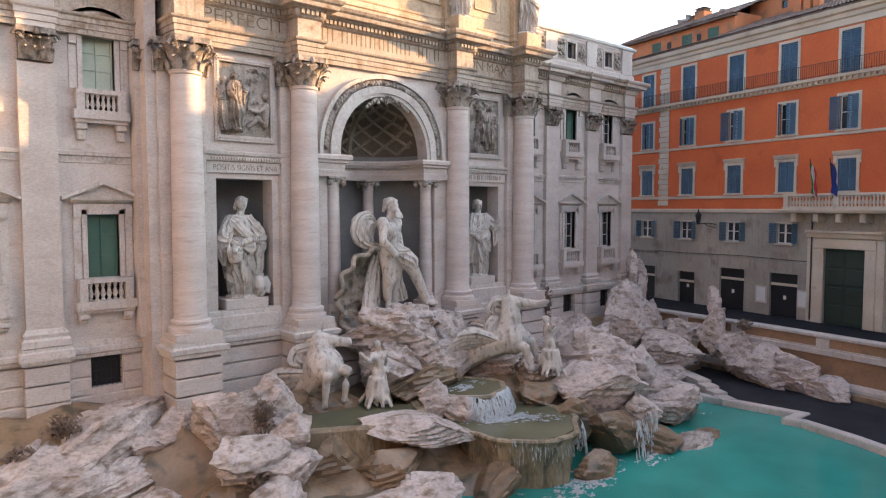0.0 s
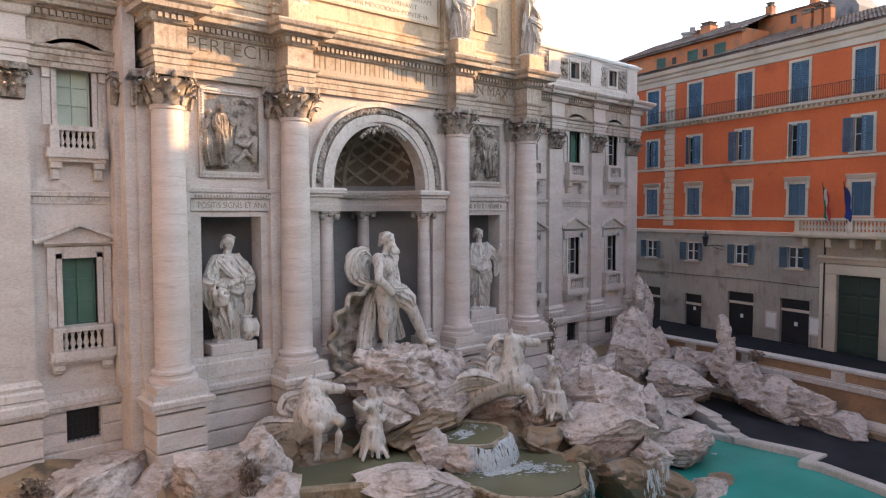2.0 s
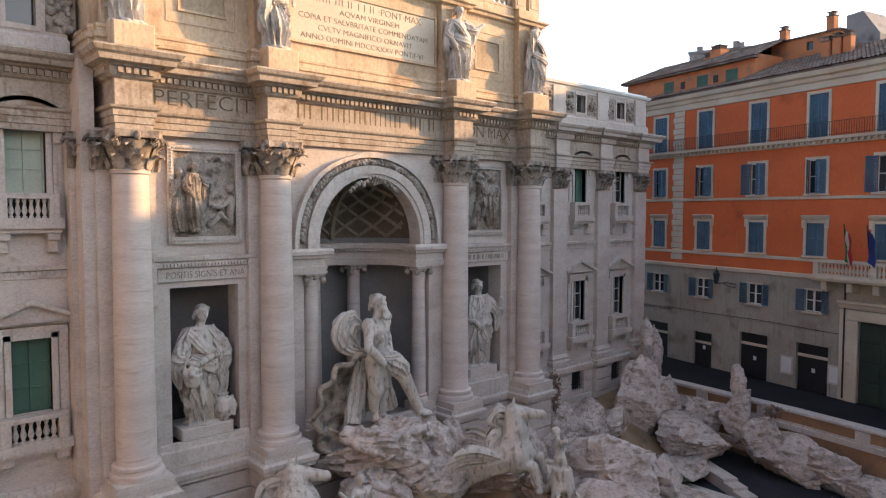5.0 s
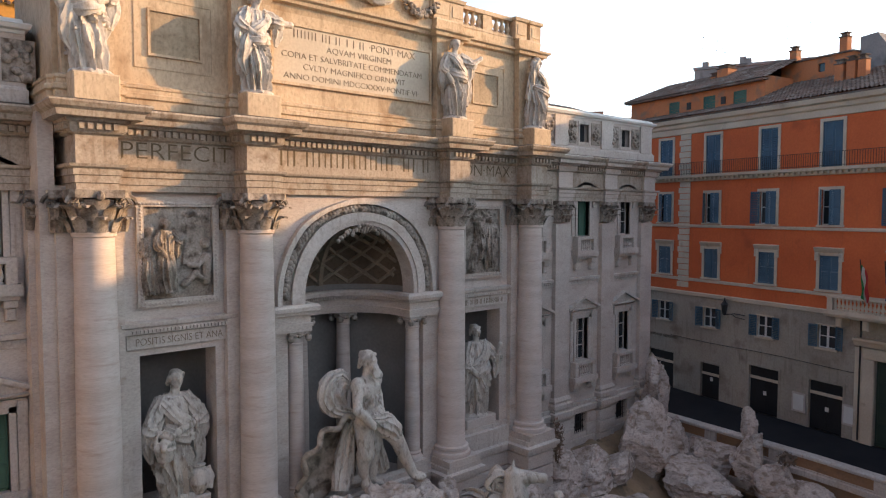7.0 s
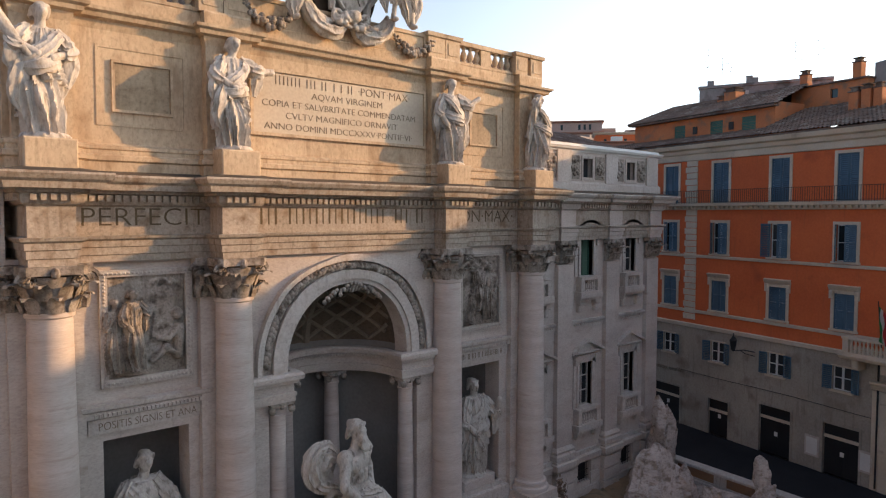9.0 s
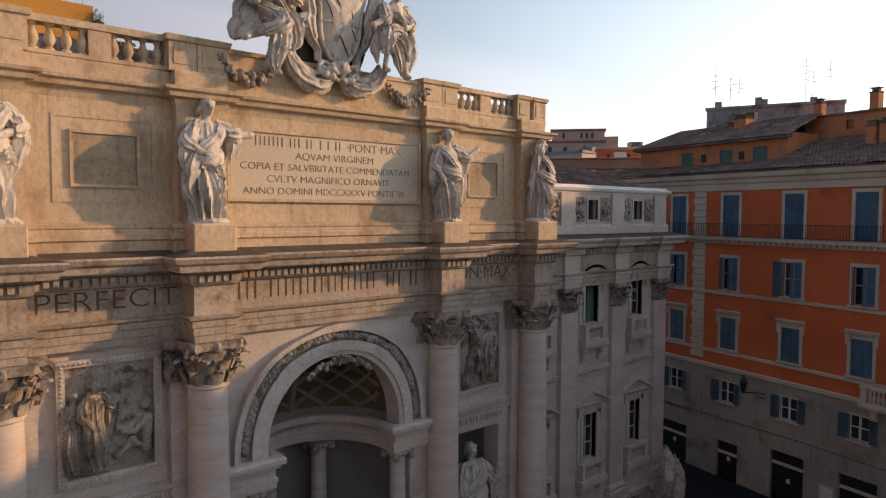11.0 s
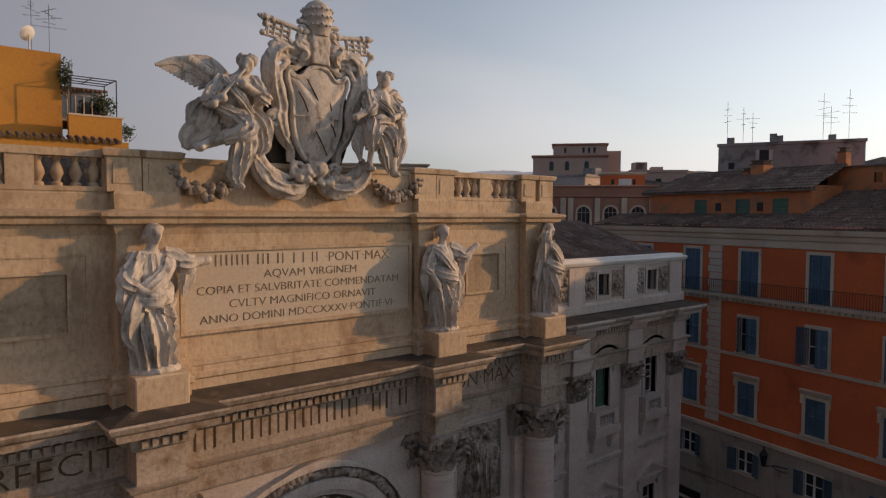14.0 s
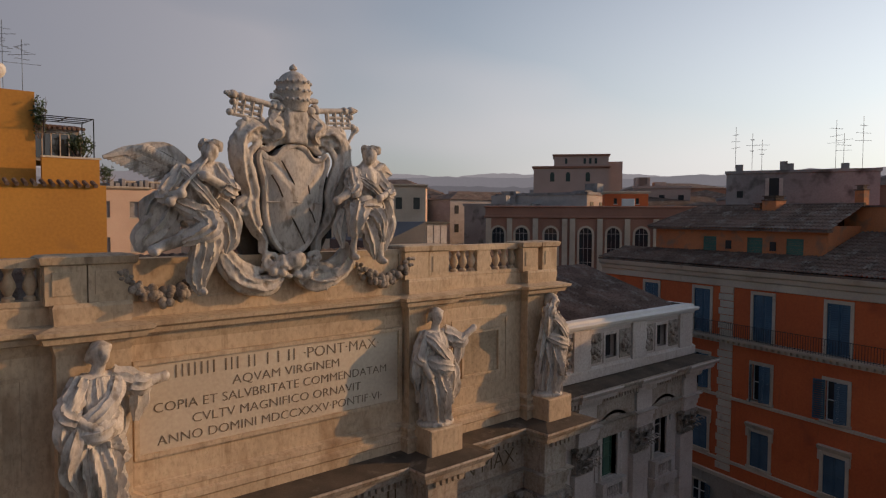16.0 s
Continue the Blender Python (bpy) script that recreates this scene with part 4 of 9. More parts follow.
# ---- lettering ----
def letters(text, size, x, y, z, mat, depth=0.007, width=None, name="inscription", parent=None, turn=0.0, bars=False):
    """Cut letters that stand on a wall facing -y, centred on x; width squeezes them to fit. bars: plain strokes of the letters' size."""
    if bars:
        b = Build()
        total = sum(0.55 if ch == " " else 0.82 for ch in text)
        u = (width or total * size * 0.8) / total
        px = x - total * u / 2
        rr = random.Random(len(text) * 7 + int(x * 10))
        for ch in text:
            w = 0.82 * u
            if ch != " ":
                t = size * 0.09
                b.box(px + 0.1 * w, px + 0.1 * w + t, y - depth, y + 0.01, z, z + size * 0.72)
                if rr.random() < 0.75:
                    b.box(px + 0.62 * w, px + 0.62 * w + t * 0.7, y - depth, y + 0.01, z, z + size * 0.72)
            px += 0.55 * u if ch == " " else w
        return part(name, b, mat, parent or palace)
    cu = bpy.data.curves.new(name, "FONT")
    cu.body, cu.size, cu.extrude, cu.align_x = text, size, depth, "CENTER"
    cu.resolution_u = 3
    cu.offset = -0.012 * size
    ob = bpy.data.objects.new("lettering_form", cu)
    scene.collection.objects.link(ob)
    dg = bpy.context.evaluated_depsgraph_get()
    me = bpy.data.meshes.new_from_object(ob.evaluated_get(dg))
    bpy.data.objects.remove(ob)
    xs = [v.co.x for v in me.vertices]
    k = (width / (max(xs) - min(xs))) if width else 1.0
    mid = (max(xs) + min(xs)) / 2
    for v in me.vertices:
        p = v.co
        v.co = ((p.x - mid) * k + x, y - p.z, level(p.y + z))
    me.materials.clear()
    me.materials.append(mat)
    return part(name, me, mat, parent or palace)


FR_Y = BAY_Y - 0.3
letters("PERFECIT", 0.84, -7.63, FR_Y, 18.8, GILT, width=3.85)
letters("PON\u00b7MAX\u00b7", 0.84, 7.63, FR_Y, 18.8, GILT, width=3.85)
letters("BENEDICTVS XIV", 0.86, -0.05, ARCH_Y - 0.2, 18.8, GILT, width=7.7, bars=True)
letters("POSITIS SIGNIS ET ANA", 0.42, -7.62, BAY_Y - 0.12, 11.93, BRONZE_LETTER, width=3.1)
letters("MVM A DOM MDCCLXII", 0.42, 7.62, BAY_Y - 0.12, 11.93, BRONZE_LETTER, width=3.0, bars=True)

# ---- attic ----
ATT_Y = 0.37
attic_path = [(-11.5, 6.0), (-11.5, ATT_Y)]
for cx in CX:
    attic_path += [(cx - 0.78, ATT_Y), (cx - 0.78, ATT_Y - 0.35), (cx + 0.78, ATT_Y - 0.35), (cx + 0.78, ATT_Y)]
attic_path += [(11.5, ATT_Y), (11.5, 6.0)]
part("attic_wall", Build().sweep([(-0.5, 20.3), (0.0, 20.3), (0.0, 25.0), (-0.5, 25.0)], attic_path), TRAV_ATTIC, palace, "warm golden travertine attic wall")
part("attic_plinth", Build().sweep([(0, 20.3), (0.22, 20.32), (0.22, 20.72), (0.29, 20.76), (0.29, 20.86), (0.20, 20.90), (0.19, 20.99), (0.23, 21.02), (0.23, 21.09), (0.06, 21.14), (0.0, 21.18)], attic_path), TRAV_ATTIC, palace)
part("attic_cornice", Build().sweep([(-0.3, 24.75), (0.0, 24.78), (0.06, 24.95), (0.08, 25.05), (0.28, 25.1), (0.32, 25.26), (0.44, 25.34), (0.46, 25.46), (0.0, 25.55), (-0.5, 25.56)], attic_path), TRAV_ATTIC, palace, "moulded attic cornice")
part("blocking_course", Build().sweep([(-0.55, 25.5), (0.02, 25.5), (0.06, 25.85), (0.02, 25.92), (-0.55, 25.92)], attic_path), TRAV_ATTIC, palace)
part("attic_roof", Build().box(-11.4, 11.4, ATT_Y + 0.4, 6.0, 25.3, 25.9), GREYWALL, palace)
# panels
for a, b in ((-8.6, -6.72), (6.72, 8.6)):
    pn = Build()
    for x0, x1, z0, z1, o in ((a - 0.44, b + 0.44, 21.75, 24.32, 0.03), (a, b, 22.2, 23.88, 0.09)):
        t = 0.09
        for q in ((x0, x1, z0, z0 + t), (x0, x1, z1 - t, z1), (x0, x0 + t, z0 + t, z1 - t), (x1 - t, x1, z0 + t, z1 - t)):
            pn.box(q[0], q[1], ATT_Y - o, ATT_Y + 0.02, q[2], q[3])
    frame_ob = part("attic_panel_frame", pn, TRAV_ATTIC, palace)
    part("panel_field", Build().box(a + 0.1, b - 0.1, ATT_Y - 0.02, ATT_Y + 0.02, 22.28, 23.8), TRAV_PANEL, frame_ob)
TAB_Y = ATT_Y - 0.06
tb = Build()
for x0, x1, z0, z1 in ((-4.05, 4.05, 21.85, 21.97), (-4.05, 4.05, 24.26, 24.38), (-4.05, -3.93, 21.97, 24.26), (3.93, 4.05, 21.97, 24.26)):
    tb.box(x0, x1, ATT_Y - 0.13, ATT_Y + 0.02, z0, z1)
part("tablet_frame", tb, TRAV_ATTIC, palace)
tablet = part("tablet", Build().box(-3.93, 3.93, TAB_Y, ATT_Y + 0.02, 21.97, 24.26), material("tablet_marble", (0.62, 0.53, 0.41), (0.55, 0.46, 0.35), 0.6, 10, 0.7, 0.1), palace, "long marble inscription tablet")
LET = material("cut_letter", (0.23, 0.175, 0.12), (0.17, 0.13, 0.09), 2, 20, 0.8, 0.05)
letters("CLEMENS XII", 0.46, -1.35, TAB_Y, 23.82, LET, 0.012, 3.45, parent=tablet, bars=True)
letters("\u00b7PONT\u00b7MAX\u00b7", 0.46, 1.88, TAB_Y, 23.82, LET, 0.012, 2.6, parent=tablet)
letters("AQVAM VIRGINEM", 0.37, 0.1, TAB_Y, 23.4, LET, 0.012, 3.3, parent=tablet)
letters("COPIA ET SALVBRITATE COMMENDATAM", 0.36, -0.05, TAB_Y, 22.98, LET, 0.012, 7.05, parent=tablet)
letters("CVLTV MAGNIFICO ORNAVIT", 0.36, -0.05, TAB_Y, 22.55, LET, 0.012, 5.15, parent=tablet)
letters("ANNO DOMINI MDCCXXXV\u00b7PONTIF\u00b7VI\u00b7", 0.36, -0.1, TAB_Y, 22.12, LET, 0.012, 6.8, parent=tablet)

# balustrade on top
BAL_Y = ATT_Y + 0.15
PEDS = ((-11.1, 0.42), (-10.0, 0.42), (-5.48, 0.42), (-4.55, 0.48), (4.55, 0.48), (5.48, 0.42), (10.0, 0.42), (11.1, 0.42))
for px, hw in PEDS:
    pd = Build().box(px - hw, px + hw, BAL_Y - 0.42, BAL_Y + 0.35, 25.9, 26.85)
    pd.sweep([(0, 26.8), (0.08, 26.84), (0.12, 27.0), (0, 27.04), (-0.5, 27.05)], [(px - hw, BAL_Y + 0.35), (px - hw, BAL_Y - 0.42), (px + hw, BAL_Y - 0.42), (px + hw, BAL_Y + 0.35)])
    pd.box(px - hw + 0.14, px + hw - 0.14, BAL_Y - 0.45, BAL_Y - 0.4, 26.12, 26.65)
    part("balustrade_pedestal", pd, TRAV_ATTIC, palace)
part("balustrade_wall", Build().box(-4.1, 4.1, BAL_Y - 0.2, BAL_Y + 0.3, 25.9, 26.75), TRAV_ATTIC, palace)
part("wall_coping", Build().box(-4.1, 4.1, BAL_Y - 0.26, BAL_Y + 0.36, 26.75, 26.9), TRAV_ATTIC, palace)
roof_b = Build()
rows = []
for i in range(161):
    x = -11.2 + 22.4 * i / 160
    up = 0.05 * (i % 2)
    rows += [(x, BAL_Y + 0.7, 25.8 + up), (x, BAL_Y + 1.7, 26.86 + up), (x, BAL_Y + 9.0, 25.9 + up)]
roof_b.face_loop(rows, [(i * 3 + j, (i + 1) * 3 + j, (i + 1) * 3 + j + 1, i * 3 + j + 1) for i in range(160) for j in range(2)])
part("attic_roof_tiles", roof_b, TILE, palace, "dark tiled roof behind the balustrade")
proto = {}
for side in (-1, 1):
    a, b = sorted((side * 3.95, side * 5.95))
    part("pedestal_back", Build().box(a, b, BAL_Y - 0.25, BAL_Y + 0.25, 25.9, 26.9), TRAV_ATTIC, palace)
    a, b = sorted((side * 5.9, side * 9.6))
    part("balustrade_rail", Build().box(a, b, BAL_Y - 0.25, BAL_Y + 0.25, 26.78, 26.98).box(a, b, BAL_Y - 0.22, BAL_Y + 0.22, 25.9, 26.02), TRAV_ATTIC, palace)
    part("balustrade_pier", Build().box((a + b) / 2 - 0.3, (a + b) / 2 + 0.3, BAL_Y - 0.2, BAL_Y + 0.2, 26.02, 26.78), TRAV_ATTIC, palace)
    for i in range(9):
        if i == 4:
            continue
        x = a + (i + 0.5) * (b - a) / 9
        if "me" not in proto:
            bb = Build().lathe([(0.13, 0), (0.13, 0.07), (0.07, 0.12), (0.155, 0.3), (0.14, 0.4), (0.07, 0.58), (0.1, 0.66), (0.13, 0.7), (0.13, 0.77)], 0, 0, 10)
            proto["me"] = fix_normals(bb.mesh("baluster"), 40)
            proto["me"].materials.append(TRAV_ATTIC)
        ob = part("baluster", proto["me"], TRAV_ATTIC, palace)
        ob.location = (x, BAL_Y, level(26.02))
# wing roofs of tile
for side in (-1, 1):
    a, b = sorted((side * 11.6, side * 25.3))
    rf = Build()
    n = 46
    rows = []
    for i in range(n * 4 + 1):
        x = a + (b - a) * i / (n * 4)
        wv = 0.06 * math.sin(2 * math.pi * i / 4)
        rows += [(x, WING_Y + 0.5, 22.9 + wv), (x, WING_Y + 7.0, 25.0 + wv), (x, WING_Y + 13.5, 23.0 + wv)]
    rf.face_loop(rows, [(i * 3 + j, (i + 1) * 3 + j, (i + 1) * 3 + j + 1, i * 3 + j + 1) for i in range(n * 4) for j in range(2)])
    part("wing_roof", rf, TILE, palace, "brown tiled roof", smooth=40)


# ---- ground, street, basin ----
STREET, WALK_Z, WATER_Z = 1.75, -1.55, -1.8
RIM = [(27.2, 2.7), (26.9, 0.0), (25.9, -8.9), (24.5, -16.5), (21.5, -24.0), (13.0, -31.0), (-13.0, -31.0), (-21.5, -24.0), (-24.5, -16.5), (-25.9, -8.9), (-26.9, 0.0), (-27.2, 2.7)]
g = Build()
outer = []
for x, y in RIM:
    d = math.hypot(x, y + 8)
    outer.append((x / d * 3200, (y + 8) / d * 3200))
n = len(RIM)
pts = [(x, y, STREET) for x, y in RIM] + [(x, y, STREET) for x, y in outer]
g.face_loop(pts, [(i, (i + 1) % n, n + (i + 1) % n, n + i) for i in range(n)])
single("ground", g, ASPHALT, "dark grey asphalt street and city ground", "ground", kind="structure")
# pool water and its stone rim
edge = [(17.8, 0.5), (17.9, -9.0), (18.5, -13.8), (17.0, -13.7), (17.1, -14.6), (16.3, -17.4), (14.9, -20.6), (11.5, -24.2), (6.5, -26.6), (0, -27.4)]
POOL_EDGE = edge + [(-x, y) for x, y in reversed(edge[:-1])]
# basin floor as a walk of dark paving
b = Build()
_u = RIM + [(x * 1.0, y) for x, y in reversed(POOL_EDGE)]
b.face_loop([(x, y, WALK_Z) for x, y in _u], [tuple(range(len(_u)))])
single("basin_walk", b, PAVE, "dark grey paved walk beside the pool", "pavement", kind="structure")
b = Build()
b.face_loop([(x, y, WATER_Z) for x, y in POOL_EDGE], [tuple(range(len(POOL_EDGE)))])
single("pool_water", b, POOL, "clear turquoise pool water", "water", kind="structure")
b = Build().sweep([(-0.1, -2.2), (-0.1, -1.5), (-0.06, -1.42), (0.42, -1.42), (0.46, -1.48), (0.46, -1.7)], list(reversed(POOL_EDGE)))
single("pool_rim", b, TRAV_PALE, "white stone pool rim with a low step", "rim", kind="structure")
# the mesh of the paving lies under the water; retaining wall round the basin
WALLP = [(x, y) for x, y in RIM]
retain = thing("retaining_wall", (25, -9, WALK_Z), "low retaining wall of stone and ochre plaster round the fountain basin", "wall", kind="structure")
inner = [(x, y) for x, y in WALLP]
part("wall_core", Build().sweep([(-0.5, -2.2), (0.0, -2.2), (0.0, 1.85), (-0.5, 1.85)], inner), BRICKWALL, retain, "ochre plaster wall face")
part("coping", Build().sweep([(-0.6, 1.76), (-0.6, 1.98), (-0.55, 2.06), (0.1, 2.06), (0.16, 2.0), (0.16, 1.86), (0.02, 1.8)], inner), TRAV_PALE, retain, "pale stone coping")
part("ledge", Build().sweep([(0.0, 0.7), (0.14, 0.74), (0.14, 1.05), (0.06, 1.12), (0.0, 1.14)], inner), TRAV_PALE, retain)
part("foot", Build().sweep([(0.0, -0.75), (0.18, -0.8), (0.26, -1.0), (0.3, -1.6)], inner), TRAV, retain)
part("foot_step", Build().sweep([(0.3, -1.2), (0.75, -1.2), (0.78, -1.24), (0.78, -1.6)], inner), ROCK_WET, retain)
for (x0, y0), (x1, y1) in zip(inner, inner[1:]):
    l = math.hypot(x1 - x0, y1 - y0)
    k = max(1, int(l / 3.9))
    for i in range(k):
        u = (i + 0.5) / k
        cx, cy = x0 + (x1 - x0) * u, y0 + (y1 - y0) * u
        m = Matrix.Translation((cx, cy, 0)) @ Matrix.Rotation(math.atan2(y1 - y0, x1 - x0), 4, "Z")
        part("pier", Build(m).box(-0.42, 0.42, -0.1, 0.1, 1.1, 1.8), TRAV_PALE, retain)
        part("panel_rail", Build(m).box(-l / k / 2, l / k / 2, -0.07, 0.05, 1.12, 1.22), TRAV_PALE, retain)
for side in (-1, 1):
    a, b = sorted((side * 25.2, side * 27.6))
    part("end_wall", Build().box(a, b, 2.62, 3.0, -2.2, 1.84), TRAV, retain)
# steps that lead up between the rocks
for k in range(4):
    single("stone_step", Build(pose(19.2 + 0.42 * k, -8.4 + 0.75 * k, 0, 0, 0, 60)).block(-2.0, 2.0, -0.35, 0.6, WALK_Z - 0.2, WALK_Z + 0.17 * (k + 1), 0.03), TRAV,
           "worn stone step leading up between rocks", "step", "basin steps", "structure")

# ---- orange house ----
OM = Matrix.Translation((34.02, 0, 0)) @ Matrix.Rotation(math.atan2(-0.974, -0.227), 4, "Z")
S0, S1 = -17.0, 24.0
house = thing("orange_house", (34.02, 0, STREET), "five storey house with orange plaster and blue-grey shutters", "house")
SW = [-11.6, -6.85, -2.1, 2.78, 7.43, 12.07, 16.75, 21.5]


def hpart(name, b, mat, parent=None, label="", smooth=None):
    b.turn = OM
    return part(name, b, mat, parent or house, label, smooth)


low = [(s - 0.62, s + 0.62, 7.42, 8.95) for s in SW if not 10 < s < 15]
DOORS = ((-7.0, 1.35, 4.7), (-1.93, 0.9, 4.5), (2.8, 1.2, 5.15), (7.47, 1.17, 5.1), (16.8, 1.1, 5.0))
doorh = [(s - w, s + w, STREET, z) for s, w, z in DOORS] + [(10.6, 13.55, STREET, 7.2)]
top = [(s - 0.68, s + 0.68, 19.5, 22.48) for s in SW] + [(s - 0.66, s + 0.66, 15.65, 17.98) for s in SW] + [(s - 0.66, s + 0.66, 11.33, 13.6) for s in SW]
hpart("lower_wall", Build().wall(S0, S1, 0.0, STREET - 0.3, 10.0, low + doorh, 0.5), LOWPLASTER, label="grey beige plaster ground floor wall")
hpart("upper_wall", Build().wall(S0, S1, 0.0, 10.0, 23.5, top, 0.5), ORANGE, label="orange plaster wall")
hpart("side_wall", Build().box(S1 - 0.4, S1, 0.5, 14, STREET - 0.3, 23.5).box(S0, S0 + 0.4, 0.5, 14, STREET - 0.3, 23.5).box(S0, S1, 13.6, 14, STREET - 0.3, 23.5), ORANGE)
# floor slabs and a back sheet, near-black in place of unlit rooms
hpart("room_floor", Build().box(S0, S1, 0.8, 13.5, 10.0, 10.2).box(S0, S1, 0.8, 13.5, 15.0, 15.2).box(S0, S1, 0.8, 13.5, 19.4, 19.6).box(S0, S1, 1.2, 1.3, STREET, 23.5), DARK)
hp = [(S0, 0.0), (S1, 0.0)]
hpart("string_course", Build().sweep([(0, 9.72), (0.1, 9.76), (0.12, 10.0), (0, 10.05)], hp), CREAM)
hpart("string_course", Build().sweep([(0, 10.9), (0.08, 10.93), (0.08, 11.12), (0, 11.15)], hp), CREAM)
hpart("string_course", Build().sweep([(0, 15.25), (0.1, 15.28), (0.12, 15.44), (0, 15.48)], hp), CREAM)
hpart("roof_cornice", Build().sweep([(0, 22.78), (0.1, 22.82), (0.12, 23.25), (0.25, 23.35), (0.3, 23.6), (0.5, 23.7), (0.6, 24.0), (0, 24.05)], hp), CREAM, label="cream moulded eaves cornice")
# balcony walk with dentils and thin railing
hpart("balcony_slab", Build().sweep([(0, 18.95), (0.15, 18.98), (0.2, 19.2), (0.5, 19.26), (0.55, 19.45), (0, 19.5)], hp), CREAM)
for i in range(100):
    s = S0 + (i + 0.5) * (S1 - S0) / 100
    hpart("bracket", Build().box(s - 0.07, s + 0.07, -0.4, -0.18, 19.06, 19.25), CREAM)
rail = Build()
for z in (19.55, 20.42):
    rail.box(S0, S1, -0.5, -0.475, z, z + 0.03)
for i in range(250):
    s = S0 + (i + 0.5) * (S1 - S0) / 250
    rail.box(s - 0.011, s + 0.011, -0.497, -0.478, 19.45, 20.44)
hpart("railing", rail, IRON, label="thin black iron railing")
# quoin strip of alternating stones
for i in range(27):
    z = 10.35 + i * 0.48
    if z < 22.6:
        wd = 0.62 if i % 2 else 0.74
        hpart("quoin", Build().block(-4.72 - wd, -4.28, -0.07, 0.05, z, z + 0.44, 0.025), CREAM)


def shutter_leaf(x0, x1, y, z0, z1, angle=0.0, hinge=0):
    """A louvred leaf in local house metres, turned about its hinge."""
    b = Build()
    t = 0.07
    for q in ((x0, x0 + t, z0, z1), (x1 - t, x1, z0, z1), (x0 + t, x1 - t, z0, z0 + t), (x0 + t, x1 - t, z1 - t, z1), (x0 + t, x1 - t, (z0 + z1) / 2 - t / 2, (z0 + z1) / 2 + t / 2)):
        b.box(q[0], q[1], y - 0.045, y, q[2], q[3])
    k = int((z1 - z0) / 0.13)
    for i in range(k):
        z = z0 + t + (i + 0.5) * (z1 - z0 - 2 * t) / k
        b.face_loop([(x0 + t, y - 0.04, z - 0.05), (x1 - t, y - 0.04, z - 0.05), (x1 - t, y - 0.005, z + 0.06), (x0 + t, y - 0.005, z + 0.06)], [(0, 1, 2, 3)])
    if angle:
        hx = x0 if hinge < 0 else x1
        m = Matrix.Translation((hx, y, 0)) @ Matrix.Rotation(radians(angle), 4, "Z") @ Matrix.Translation((-hx, -y, 0))
        b.v = [tuple(m @ Vector(p)) for p in b.v]
    return b


def house_window(s, z0, z1, w, style, seed):
    rr = random.Random(seed)
    f = Build()
    t = 0.2 if style != "mezz" else 0.08
    for sx in (-1, 1):
        a, b = sorted((s + sx * w, s + sx * (w + t)))
        f.box(a, b, -0.06, 0.08, z0 - (0.1 if style == "first" else 0), z1 + t)
    f.box(s - w, s + w, -0.06, 0.08, z1, z1 + t)
    f.box(s - w - t - 0.06, s + w + t + 0.06, -0.14, 0.08, z0 - 0.14, z0)
    if style == "first":
        f.sweep([(0, z1 + t), (0.1, z1 + t + 0.02), (0.22, z1 + 0.42), (0.26, z1 + 0.52), (0, z1 + 0.56)], [(s - w - t - 0.12, 0), (s + w + t + 0.12, 0)])
        for sx in (-1, 1):
            a, b = sorted((s + sx * (w + 0.03), s + sx * (w + t + 0.1)))
            f.block(a, b, -0.16, 0.02, z1 - 0.35, z1 + 0.2, 0.03)
    ob = hpart("window", f, CREAM, label="window with pale surround and blue-grey shutters")
    hpart("pane", Build().box(s - w, s + w, 0.16, 0.19, z0, z1), GLASS, ob)
    for x0, x1 in ((s - w + 0.02, s - 0.01), (s + 0.01, s + w - 0.02)):
        c = Build()
        c.box(x0, x0 + 0.06, 0.11, 0.16, z0, z1).box(x1 - 0.06, x1, 0.11, 0.16, z0, z1)
        for z in (z0, (z0 + z1) / 2, z1 - 0.06):
            c.box(x0 + 0.06, x1 - 0.06, 0.11, 0.16, z, z + 0.06)
        hpart("casement", c, WHITEP, ob)
    if style in ("top", "first"):
        hpart("shutter", shutter_leaf(s - w, s - 0.01, 0.05, z0, z1), BLUE_SHUT, ob)
        hpart("shutter", shutter_leaf(s + 0.01, s + w, 0.05, z0, z1), BLUE_SHUT, ob)
    else:
        for sx in (-1, 1):
            opened = rr.choice((150, 165, 175)) if style == "second" else rr.choice((160, 172))
            if style == "second" and rr.random() < 0.45:
                opened = rr.choice((18, 30, 60))
            if sx < 0:
                lf = shutter_leaf(s - w, s - 0.01, -0.07, z0, z1, -opened, -1)
            else:
                lf = shutter_leaf(s + 0.01, s + w, -0.07, z0, z1, opened, 1)
            hpart("shutter", lf, BLUE_SHUT, ob)


for i, s in enumerate(SW):
    house_window(s, 19.5, 22.48, 0.68, "top", i)
    house_window(s, 15.65, 17.98, 0.66, "second", i + 20)
    house_window(s, 11.33, 13.6, 0.66, "first", i + 40)
    if not 10 < s < 15:
        house_window(s, 7.42, 8.95, 0.62, "mezz", i + 60)
